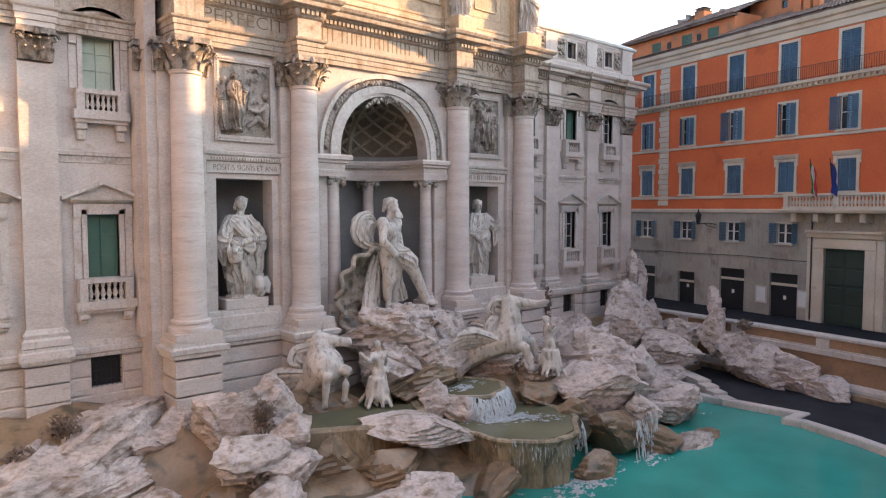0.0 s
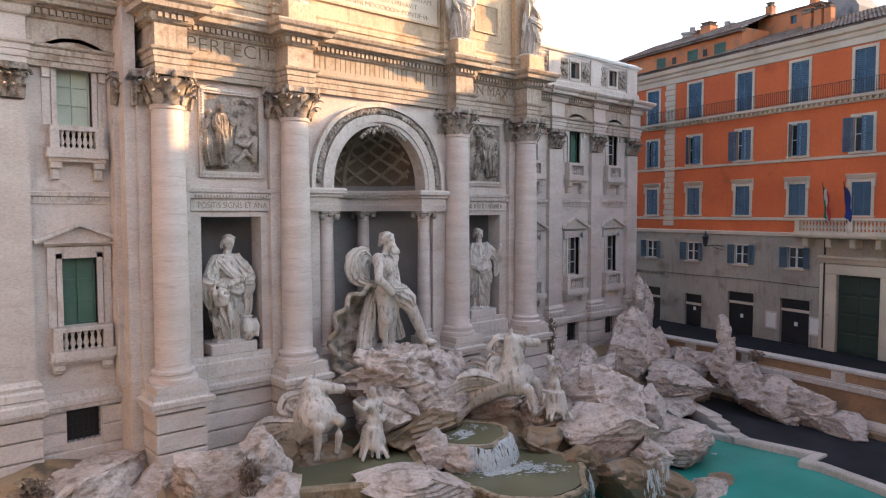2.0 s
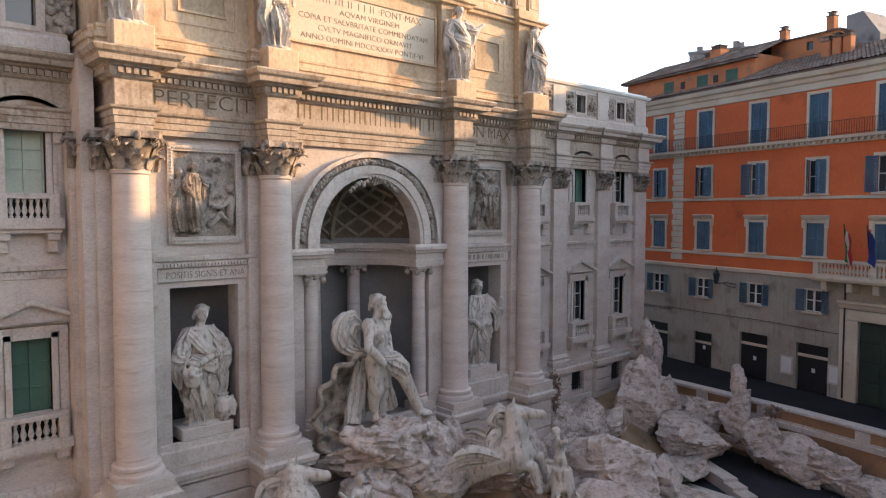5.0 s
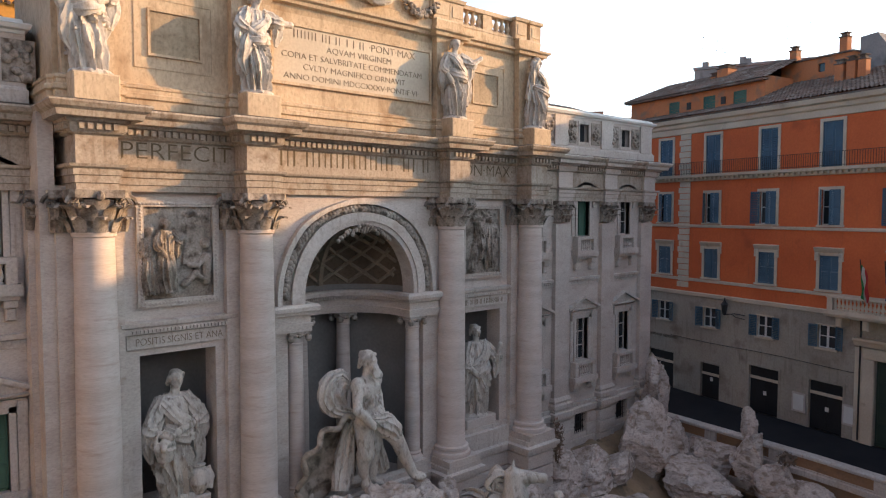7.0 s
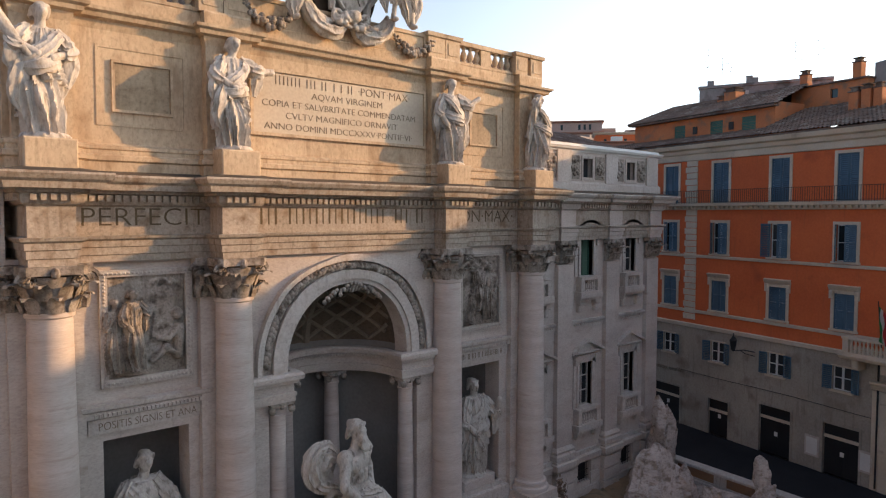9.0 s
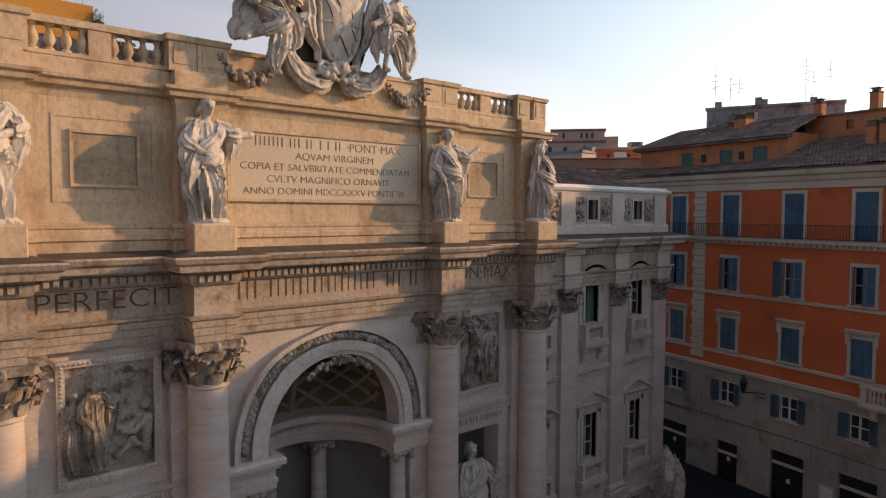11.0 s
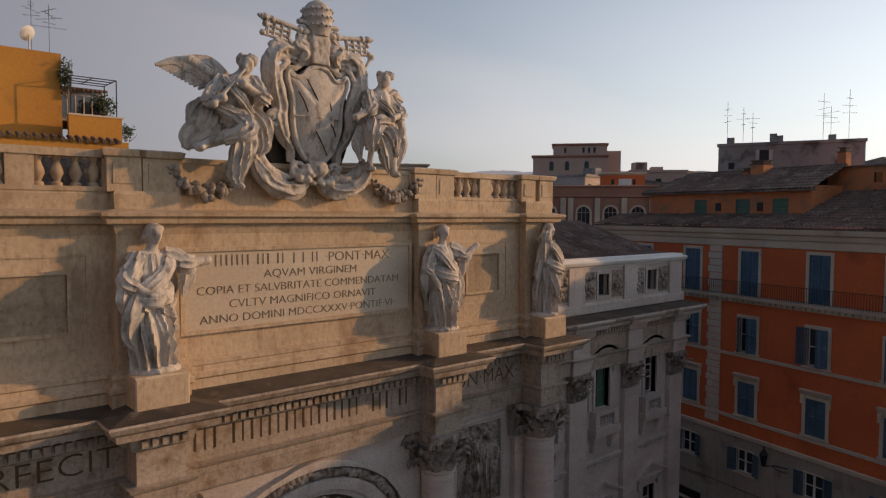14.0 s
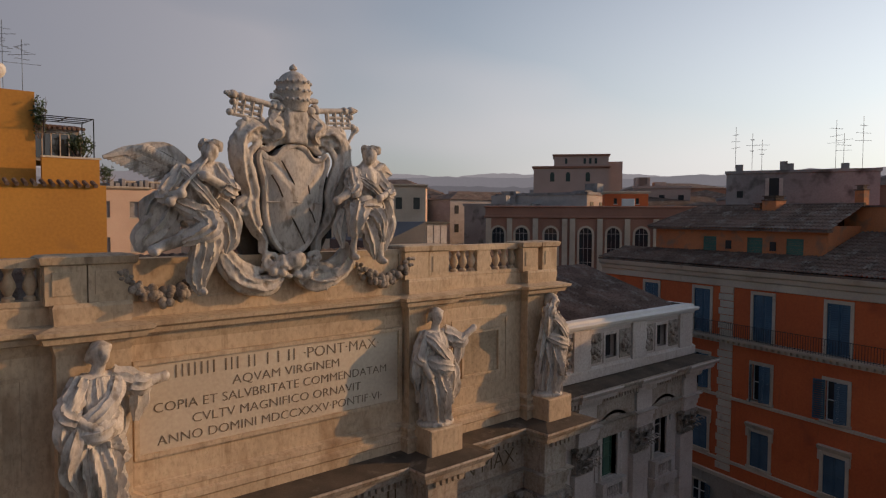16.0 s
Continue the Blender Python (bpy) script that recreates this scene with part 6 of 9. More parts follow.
single("air_unit", Build(RM).block(7.0, 8.6, 4, 5.4, 28.8, 29.9, 0.05), WHITEP, "white air conditioning unit on a flat roof", "air unit")
block_house("roof_house", (76, 40), -51, 6, 5, 31.0, ORANGE, "small orange roof-top room", ((29.3, 0.8),), wins=2, hip=0, z0=27)

# pale house on the hill
PM = Matrix.Translation((128.8, 97, 0)) @ Matrix.Rotation(math.atan2(-0.78, 0.62), 4, "Z")
villa = thing("pale_villa", (128.8, 97, STREET), "pale pink villa with arched windows on a rise", "house")
part("wall", Build(PM).box(-4.8, 14.2, 0, 14, 20, 40.4), PINK, villa)
part("upper_wall", Build(PM).box(0.4, 14.2, 1.0, 12, 40.4, 43.4), PINK, villa)
part("wing", Build(PM).box(14.2, 18.0, 5, 15, 20, 42.0), PINK, villa)
part("cornice", Build(PM).sweep([(0, 39.9), (0.4, 40.1), (0.45, 40.5), (0, 40.6)], [(-4.8, 12), (-4.8, 0), (14.2, 0), (14.2, 14)]), ROSE, villa)
part("cornice", Build(PM).sweep([(0, 43.1), (0.4, 43.25), (0.45, 43.6), (0, 43.7)], [(0.4, 12), (0.4, 1.0), (14.2, 1.0), (14.2, 12)]), ROSE, villa)
for s, z, w_, h_ in ((0.0, 36.6, 0.55, 2.0), (4.0, 36.6, 0.55, 2.0), (9.0, 36.6, 0.55, 2.0)):
    b = Build(PM).box(s - w_, s + w_, -0.06, 0.02, z, z + h_)
    b.lathe([(w_, 0), (w_, 0.08)], 0, 0, 14)
    part("window", Build(PM).box(s - w_, s + w_, -0.06, 0.05, z, z + h_).box(s - w_ * 0.7, s + w_ * 0.7, -0.06, 0.05, z + h_, z + h_ + 0.35), GLASS, villa)
for s in (3.5, 8.2, 9.6, 11.0):
    part("window", Build(PM).box(s - 0.3, s + 0.3, 0.94, 1.02, 41.2, 42.6), GLASS, villa)
for s in (3.0, 5.0, 7.0, 9.0):
    part("window", Build(PM).box(14.15, 14.26, s - 0.4, s + 0.4, 41.1, 42.7), GLASS, villa)

# grey house behind the orange one
GM = Matrix.Translation((51.0, 12.7, 0)) @ Matrix.Rotation(math.atan2(-0.93, 0.36), 4, "Z")
grey = thing("grey_house", (51.0, 12.7, STREET), "bare grey rendered house block with roof aerials", "house")
part("wall", Build(GM).box(0, 11.8, 0, 9, STREET - 0.3, 31.5), GREYWALL, grey)
part("coping", Build(GM).sweep([(0, 31.3), (0.12, 31.35), (0.12, 31.6), (-0.3, 31.62)], [(0, 9), (0, 0), (11.8, 0), (11.8, 9)]), GREYWALL, grey)
dw = part("window", Build(GM).box(3.4, 4.4, -0.05, 0.02, 28.4, 30.9), DARK, grey)
part("shutter", Build(GM).box(3.2, 3.5, -0.1, -0.05, 28.4, 30.9), TRAV, dw)
part("shutter", Build(GM).box(4.3, 4.6, -0.1, -0.05, 28.4, 30.9), TRAV, dw)
part("window", Build(GM).box(0.9, 1.4, -0.05, 0.02, 29.2, 29.8), DARK, grey)
for s, h_ in ((1.0, 0.7), (4.6, 0.9), (5.1, 0.7), (9.3, 0.6)):
    part("chimney_pot", Build(GM).box(s - 0.3, s + 0.3, 0.5, 1.2, 31.5, 31.5 + h_), GREYWALL, grey)
for k, (s, h_) in enumerate(((0.6, 4.2), (2.0, 3.6), (2.8, 3.0), (8.6, 4.4), (9.2, 3.2), (10.6, 4.6))):
    p = GM @ Vector((s, 1.5, 31.5))
    antenna(p.x, p.y, p.z, h_, 30 + k, 3)
# roof terrace rail and rooms near the palace
single("roof_shed", Build().face_loop([(10.6, 10, 25.0), (13.2, 10, 25.0), (13.2, 15, 25.0), (10.6, 15, 25.0), (10.6, 10, 26.7), (13.2, 10, 27.7), (13.2, 15, 27.7), (10.6, 15, 26.7)],
       [(0, 1, 5, 4), (1, 2, 6, 5), (2, 3, 7, 6), (3, 0, 4, 7), (4, 5, 6, 7), (3, 2, 1, 0)]), material("lead_roof", (0.09, 0.09, 0.10), (0.06, 0.06, 0.07), 1, 10, 0.6, 0.1), "dark lead roof slope behind the balustrade", "roof")
cabin = thing("roof_cabin", (14.0, 11, 25.0), "pale panelled roof cabin with a flat dark top", "cabin")
part("cabin_wall", Build().box(13.25, 14.75, 10.1, 12.0, 25.0, 27.6), GREYWALL, cabin)
for k in range(3):
    part("cabin_panel", Build().box(13.33 + 0.48 * k, 13.72 + 0.48 * k, 10.05, 10.1, 26.5, 27.5), TRAV_PALE, cabin)
part("cabin_roof", Build().box(13.2, 14.85, 10.0, 12.1, 27.6, 27.7), IRON, cabin)
block_house("cream_palace", (44, 60), -35, 16, 12, 31.4, CREAM, "cream palace with rows of dark windows and a heavy cornice", ((28.3, 1.5), (24.5, 2.2), (20, 2.2)), wins=7, hip=0)
part("roof_core", Build().box(-25, 25, 9, 16, 1, 24.2), GREYWALL, palace)

# far roofs of the city
rc = random.Random(11)
MATS = (PINK, CREAM, ROSE, PEACH, GREYWALL, TRAV)
for k in range(230):
    ang = radians(-8 + 84 * rc.random())
    dist = 110 + 420 * rc.random() ** 1.3
    x, y = -8 + dist * math.sin(ang), -17 + dist * math.cos(ang)
    if 100 < x < 165 and 70 < y < 125:
        continue
    w, d = 8 + 16 * rc.random(), 8 + 10 * rc.random()
    top_ = 24 + 5.0 * rc.random() + dist * 0.030
    a = rc.choice((-50, -35, 0, 20, 40)) + rc.gauss(0, 6)
    m = Matrix.Translation((x, y, 0)) @ Matrix.Rotation(radians(a), 4, "Z")
    h = thing("far_house", (x, y, STREET), "distant city house with plaster walls and small dark windows", "house", "far houses")
    mt = rc.choice(MATS)
    part("wall", Build(m).box(-w / 2, w / 2, -d / 2, d / 2, STREET - 0.5, top_), mt, h)
    r = Build(m)
    if rc.random() < 0.6:
        e, hp_ = 0.4, 1.2 + rc.random()
        r.face_loop([(-w / 2 - e, -d / 2 - e, top_), (w / 2 + e, -d / 2 - e, top_), (w / 2 + e, d / 2 + e, top_), (-w / 2 - e, d / 2 + e, top_), (-w / 4, 0, top_ + hp_), (w / 4, 0, top_ + hp_)],
                    [(0, 1, 5, 4), (1, 2, 5), (2, 3, 4, 5), (3, 0, 4), (3, 2, 1, 0)])
        part("roof", r, TILE, h)
    else:
        r.box(-w / 2 - 0.2, w / 2 + 0.2, -d / 2 - 0.2, d / 2 + 0.2, top_, top_ + 0.4)
        for j in range(3):
            bx = (rc.random() - 0.5) * w * 0.7
            r.box(bx - 1, bx + 1, -1, 1.5, top_ + 0.4, top_ + 1 + 1.6 * rc.random())
        part("roof", r, rc.choice((TILE, GREYWALL, mt)), h)
    wb = Build(m)
    nwin = int(w / 2.6)
    for z in (top_ - 2.6, top_ - 6.0):
        for i in range(nwin):
            xx = -w / 2 + (i + 0.5) * w / nwin
            wb.box(xx - 0.45, xx + 0.45, -d / 2 - 0.05, -d / 2 + 0.1, z, z + 1.5)
    tagged(part("windows", wb, DARK, h), kind="stuff")
# wooded hills on the skyline, paler with distance: haze put into colour and emission
hz = random.Random(5)
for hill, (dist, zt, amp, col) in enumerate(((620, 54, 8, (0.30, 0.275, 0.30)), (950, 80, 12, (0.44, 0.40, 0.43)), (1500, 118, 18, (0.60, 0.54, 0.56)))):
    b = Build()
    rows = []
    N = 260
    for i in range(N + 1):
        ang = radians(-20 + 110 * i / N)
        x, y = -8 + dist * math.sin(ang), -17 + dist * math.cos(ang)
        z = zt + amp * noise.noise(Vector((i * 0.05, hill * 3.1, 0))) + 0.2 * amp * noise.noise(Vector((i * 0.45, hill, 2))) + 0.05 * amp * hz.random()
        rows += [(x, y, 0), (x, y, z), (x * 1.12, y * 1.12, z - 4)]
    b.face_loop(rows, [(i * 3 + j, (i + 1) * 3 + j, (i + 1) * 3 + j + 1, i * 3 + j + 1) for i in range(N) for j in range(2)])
    hazy = material("haze_tinted_hill", tuple(c * 0.4 for c in col), tuple(c * 0.34 for c in col), 0.02, 0.3, 1.0, 0)
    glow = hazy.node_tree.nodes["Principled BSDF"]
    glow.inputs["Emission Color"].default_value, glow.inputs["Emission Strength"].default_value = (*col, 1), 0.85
    single("backdrop", b, hazy, "wooded skyline hill with haze put into its colour", "hill", kind="structure")
# houses that close the square behind, out of view, sized to block low sky
for at_, ang, w, z in (((-46, -28), -78, 34, 25), ((-28, -56), -15, 40, 25), ((12, -57), 8, 38, 24), ((36, -40), 50, 26, 24), ((-40, 10), -90, 30, 24)):
    block_house("square_house", at_, ang + 180, w, 14, z, rc.choice((OCHRE, CREAM, PEACH)), "unseen plaster house closing the square and blocking low sky", ((4, 2), (8.5, 2.2), (13, 2)), wins=9)


# ---- sculpture helpers ----
def melt(name, b, mat, voxel=0.07, smooth=4, folds=0.0, fold_scale=(3.0, 3.0, 0.6), zmin=-1e9, zmax=1e9):
    """Fuses overlapping solids into one carved skin, then cuts drapery folds into it."""
    me = fix_normals(b.mesh(name))
    ob = bpy.data.objects.new("form", me)
    scene.collection.objects.link(ob)
    rm = ob.modifiers.new("remesh", "REMESH")
    rm.mode, rm.voxel_size = "VOXEL", voxel
    sm = ob.modifiers.new("smooth", "SMOOTH")
    sm.factor, sm.iterations = 0.5, smooth
    out = bpy.data.meshes.new_from_object(ob.evaluated_get(bpy.context.evaluated_depsgraph_get()))
    bpy.data.objects.remove(ob)
    if folds:
        nv = [(v.co.copy(), v.normal.copy()) for v in out.vertices]
        for v, (p, nn) in zip(out.vertices, nv):
            if zmin < p.z < zmax:
                q = Vector((p.x * fold_scale[0], p.y * fold_scale[1], p.z * fold_scale[2]))
                q += 0.6 * Vector(noise.noise_vector(p * 0.9))
                w = 1 - abs(noise.noise(q)) * 2.2
                v.co = p + nn * folds * (w - 0.35)
    for p in out.polygons:
        p.use_smooth = True
    out.name = name
    out.materials.clear()
    out.materials.append(mat)
    return out


def limb(b, pts, r0, r1):
    n = len(pts)
    b.tube(pts, r0, 8, r1)
    for i, p in enumerate(pts):
        b.ball(p, r0 + (r1 - r0) * i / max(n - 1, 1), 8, 6)


def rope(k, pts, radii, n=6, amp=0.25, flat=1.0, seed=0.0, sides=30, steps=6, twist=0.0):
    """A swelling roll of cloth or stone along a smooth line, with sharp grooves that run along it."""
    ps = [Vector(p) for p in pts]
    line, rad = [], []
    for i in range(len(ps) - 1):
        p0, p1, p2, p3 = ps[max(i - 1, 0)], ps[i], ps[i + 1], ps[min(i + 2, len(ps) - 1)]
        for j in range(steps + (1 if i == len(ps) - 2 else 0)):
            u = j / steps
            line.append(0.5 * ((2 * p1) + (p2 - p0) * u + (2 * p0 - 5 * p1 + 4 * p2 - p3) * u * u + (3 * p1 - p0 - 3 * p2 + p3) * u ** 3))
            rad.append(radii[i] + (radii[i + 1] - radii[i]) * u * u * (3 - 2 * u))
    rows, m = [], len(line)
    side = None
    scale = max(radii)
    for i, p in enumerate(line):
        d = (line[min(i + 1, m - 1)] - line[max(i - 1, 0)]).normalized()
        if side is None:
            side = d.cross(Vector((0, 1, 0)))
            side = side if side.length > 1e-3 else Vector((1, 0, 0))
        side = (side - d * side.dot(d)).normalized()
        up = d.cross(side)
        for j in range(sides):
            a = 2 * math.pi * j / sides
            w = noise.noise(Vector((math.cos(a) * 1.3 + seed, math.sin(a) * 1.3, i * 0.13)))
            ridge = 1 - abs(math.sin(n * a / 2 + twist * i / m + 1.2 * w + seed))
            r = rad[i] * (1 + amp * (ridge ** 1.5 - 0.4) * 1.3 + 0.3 * amp * w)
            rows.append(p + side * (r * math.cos(a)) + up * (r * flat * math.sin(a)))
    faces = [(i * sides + j, i * sides + (j + 1) % sides, (i + 1) * sides + (j + 1) % sides, (i + 1) * sides + j) for i in range(m - 1) for j in range(sides)]
    faces += [tuple(reversed(range(sides))), tuple((m - 1) * sides + j for j in range(sides))]
    k.face_loop(rows, faces)
    return k


def drape(k, z0, z1, radii, n, amp, twist, seed, cx=0.0, cy=0.0, flat=0.85, a0=0.0, a1=360.0, hem=0.0, hem_at=0.0, knee=0.0):
    """A cloth shell round an upright figure: sharp ridged folds that deepen downwards, with an uneven hem."""
    full = a1 - a0 > 359
    seg, rows_n = (110 if full else 60), 26
    pts = []
    for i in range(seg + (0 if full else 1)):
        a = radians(a0 + (a1 - a0) * i / seg)
        low = z0 + hem * math.sin(a + hem_at)
        for j in range(rows_n + 1):
            u = j / rows_n                      # 0 at the hem, 1 at the top
            z = low + (z1 - low) * u
            s = u * (len(radii) - 1)
            q = min(int(s), len(radii) - 2)
            r = radii[q] + (radii[q + 1] - radii[q]) * (s - q)
            w = noise.noise(Vector((math.cos(a) * 1.6 + seed, math.sin(a) * 1.6, z * 2.2)))
            ph = n * a / 2 + twist * z + 1.5 * w + seed
            ridge = 1 - abs(math.sin(ph))
            minor = 1 - abs(math.sin(ph * 2.3 + 1.1 + 2 * w))
            r *= 1 + amp * (1.25 - 0.75 * u) * ((ridge ** 1.6) - 0.4) + amp * 0.35 * (minor ** 2 - 0.3)
            bulge = knee * max(0.0, math.cos(a + 1.9)) ** 3 * math.exp(-((z - 0.3) / 0.14) ** 2)
            pts.append((cx * u + r * (1 + bulge) * math.cos(a), cy * u + r * flat * (1 + bulge) * math.sin(a), z + 0.012 * w))
    m = rows_n + 1
    cols = seg if full else seg
    faces = []
    tot = seg if full else seg + 1
    for i in range(seg):
        i2 = (i + 1) % tot
        faces += [(i * m + j, i2 * m + j, i2 * m + j + 1, i * m + j + 1) for j in range(rows_n)]
    if full:
        faces += [tuple(i * m for i in reversed(range(tot))), tuple(i * m + rows_n for i in range(tot))]
    k.face_loop(pts, faces)


CLOTH = []


def figure(b, at, h, turn=0.0, lean=0.0, arms=(), cloak=1, head_turn=0.0, seated=False, bare=False, seed=1):
    """A draped standing figure of height h at its feet; arms: (side, elbow, hand) in parts of h, front is -y."""
    rr = random.Random(seed)
    m = Matrix.Translation(at) @ Matrix.Rotation(radians(turn), 4, "Z") @ Matrix.Rotation(radians(lean), 4, "Y") @ Matrix.Diagonal((h * 0.88, h * 0.88, h, 1))
    k = Build()
    limb(k, [(-0.055, -0.02, 0.03), (-0.06, -0.05, 0.27), (-0.05, 0, 0.5)], 0.05, 0.085)
    limb(k, [(0.06, 0.02, 0.03), (0.07, -0.01, 0.27), (0.05, 0, 0.5)], 0.05, 0.085)
    k.ball((-0.055, -0.09, 0.02), 0.045, 8, 5, (0.8, 1.6, 0.6))
    k.ball((0.06, -0.05, 0.02), 0.045, 8, 5, (0.8, 1.6, 0.6))
    k.ball((0, 0, 0.52), 0.12, 12, 8, (1.05, 0.8, 0.8))
    k.ball((0, 0, 0.62), 0.105, 12, 8, (0.95, 0.75, 1.1))
    k.ball((0.0, -0.005, 0.71), 0.115, 12, 8, (1.05, 0.75, 0.9))
    limb(k, [(-0.105, 0, 0.775), (0.105, 0, 0.775)], 0.05, 0.05)
    limb(k, [(0, 0.005, 0.79), (0.01 * head_turn, -0.005, 0.87)], 0.045, 0.042)
    k.ball((0.012 * head_turn, -0.012, 0.925), 0.064, 12, 8, (0.82, 0.95, 1.12))
    k.ball((0.012 * head_turn, 0.015, 0.955), 0.058, 10, 7, (0.95, 1.0, 0.8))
    k.ball((0.012 * head_turn + 0.008 * head_turn, -0.072, 0.915), 0.014, 6, 4)
    k.ball((0.012 * head_turn, 0.06, 0.94), 0.03, 7, 5)
    for side, elbow, hand in arms:
        s = Vector((0.115 * side, 0, 0.765))
        limb(k, [s, Vector(elbow), Vector(hand)], 0.052, 0.033)
        k.ball(hand, 0.036, 7, 5)
    # hair drawn back into a knot, brow, chin
    hx = 0.012 * head_turn
    for i in range(5):
        for sd in (-1, 1):
            k.tube([(hx + 0.008 * sd, -0.05 + 0.014 * i, 0.975 + 0.004 * i), (hx + 0.045 * sd, -0.035 + 0.012 * i, 0.972 - 0.006 * i), (hx + 0.066 * sd, 0.005 + 0.008 * i, 0.945 - 0.012 * i), (hx + 0.035 * sd, 0.068, 0.935 - 0.014 * i)], 0.014, 6, 0.018)
    k.tube([(hx - 0.03, -0.068, 0.937), (hx + 0.03, -0.068, 0.937)], 0.011, 5)
    k.ball((hx, -0.078, 0.918), 0.014, 6, 5, (0.8, 1, 1.5))
    k.ball((hx, 0.012, 0.96), 0.064, 10, 7, (0.9, 1.1, 0.75))
    k.ball((hx, 0.07, 0.965), 0.034, 7, 5)
    k.ball((hx, -0.052, 0.885), 0.022, 6, 4)
    if bare:
        for sx in (-1, 1):
            k.ball((0.055 * sx, -0.055, 0.725), 0.062, 9, 7, (1, 0.7, 0.85))
            k.ball((0.125 * sx, 0, 0.77), 0.062, 9, 7)
            limb(k, [(0.06 * sx, -0.02, 0.5), (0.065 * sx, -0.04, 0.3)], 0.095, 0.065)
            limb(k, [(0.062 * sx, -0.01, 0.25), (0.06 * sx, 0.0, 0.12)], 0.06, 0.045)
        for z_ in (0.58, 0.62, 0.66):
            for sx in (-1, 1):
                k.ball((0.03 * sx, -0.075, z_), 0.032, 7, 5)
    sway = rr.choice((-1, 1)) * 0.035

    def settle(p):
        p = Vector(p)
        return m @ Vector((p.x + sway * math.sin(math.pi * min(max(p.z, 0), 1)) * (1 if p.z < 0.6 else 1.0), p.y, p.z))

    b.face_loop([settle(p) for p in k.v], k.f)
    if not bare or cloak:
        c = Build()
        w = rr.choice((-1, 1))
        if not bare:
            drape(c, 0.02, 0.58, (0.142, 0.15, 0.142, 0.13, 0.112), 13, 0.34, 2.6, seed, knee=0.5, hem=0.03, hem_at=seed)
            drape(c, 0.54, 0.80, (0.125, 0.135, 0.142, 0.13, 0.085), 13, 0.15, 5.0, seed + 3, flat=0.8)
            for side, elbow, hand in arms:
                e, h_ = Vector(elbow), Vector(hand)
                rope(c, [(0.09 * side, 0, 0.79), Vector((0.115 * side, 0, 0.77)).lerp(e, 0.55), e, e.lerp(h_, 0.35)], (0.06, 0.072, 0.068, 0.052), 9, 0.26, seed=seed + side, twist=3)
                if abs(e.x) > 0.19:
                    rope(c, [e + Vector((0, 0, 0.03)), e + Vector((0.01 * side, 0.01, -0.1)), e + Vector((-0.01 * side, 0.02, -0.2 - 0.06 * rr.random()))], (0.05, 0.065, 0.02), 6, 0.35, 0.6, seed)
        if cloak:
            drape(c, 0.28, 0.60, (0.172, 0.165, 0.152, 0.13), 12, 0.3, 11.0, seed + 5, hem=0.15, hem_at=0.6 + seed, knee=0.2)
            drape(c, 0.2, 0.81, (0.165, 0.17, 0.16, 0.14, 0.105), 11, 0.28, 4.0, seed + 7, a0=15, a1=165, hem=-0.12, hem_at=0.5)
            # mantle across the body, bunched at the waist, with a falling end
            rope(c, [(-0.12 * w, 0.05, 0.80), (-0.10 * w, -0.08, 0.755), (-0.02 * w, -0.135, 0.66), (0.09 * w, -0.12, 0.575), (0.165 * w, -0.03, 0.53), (0.13 * w, 0.09, 0.52)], (0.03, 0.055, 0.05, 0.06, 0.07, 0.05), 8, 0.3, 0.55, seed, twist=2)
            rope(c, [(-0.14 * w, 0.0, 0.60), (-0.06 * w, -0.125, 0.545), (0.06 * w, -0.15, 0.51), (0.16 * w, -0.06, 0.50)], (0.05, 0.06, 0.06, 0.05), 8, 0.3, 0.6, seed + 1, twist=3)
            rope(c, [(0.14 * w, -0.09, 0.54), (0.175 * w, -0.09, 0.42), (0.19 * w, -0.06, 0.3), (0.15 * w, -0.05, 0.16)], (0.045, 0.065, 0.065, 0.015), 7, 0.4, 0.6, seed + 2)
            rope(c, [(-0.12 * w, 0.02, 0.80), (-0.175 * w, 0.02, 0.66), (-0.19 * w, 0.04, 0.48), (-0.16 * w, 0.05, 0.3)], (0.04, 0.05, 0.055, 0.015), 7, 0.4, 0.7, seed + 4)
        CLOTH.append(([tuple(settle(p)) for p in c.v], c.f))


def with_cloth(me):
    """Adds the cloth shells made since the last call to a carved figure."""
    vs, fs = [tuple(v.co) for v in me.vertices], [tuple(q.vertices) for q in me.polygons]
    for v, f in CLOTH:
        o = len(vs)
        vs += [(p[0], p[1], level(p[2])) if on_front(p) else p for p in v]
        fs += [tuple(o + i for i in q) for q in f]
    CLOTH.clear()
    out = bpy.data.meshes.new("statue")
    out.from_pydata(vs, [], fs)
    fix_normals(out, 50)
    out.materials.append(me.materials[0])
    return out


def statue(at, h, mat, label, plinth=None, **kw):
    b = Build()
    figure(b, at, h, **kw)
    extra = kw.get("seed", 1)
    b.ball((at[0], at[1] + 0.05, at[2] + 0.06), 0.16 * h, 12, 6, (1.1, 0.9, 0.35))
    me = with_cloth(melt("statue", b, mat, 0.04, 1))
    return tagged(part("statue", me, mat), label, "statue", "facade statues")


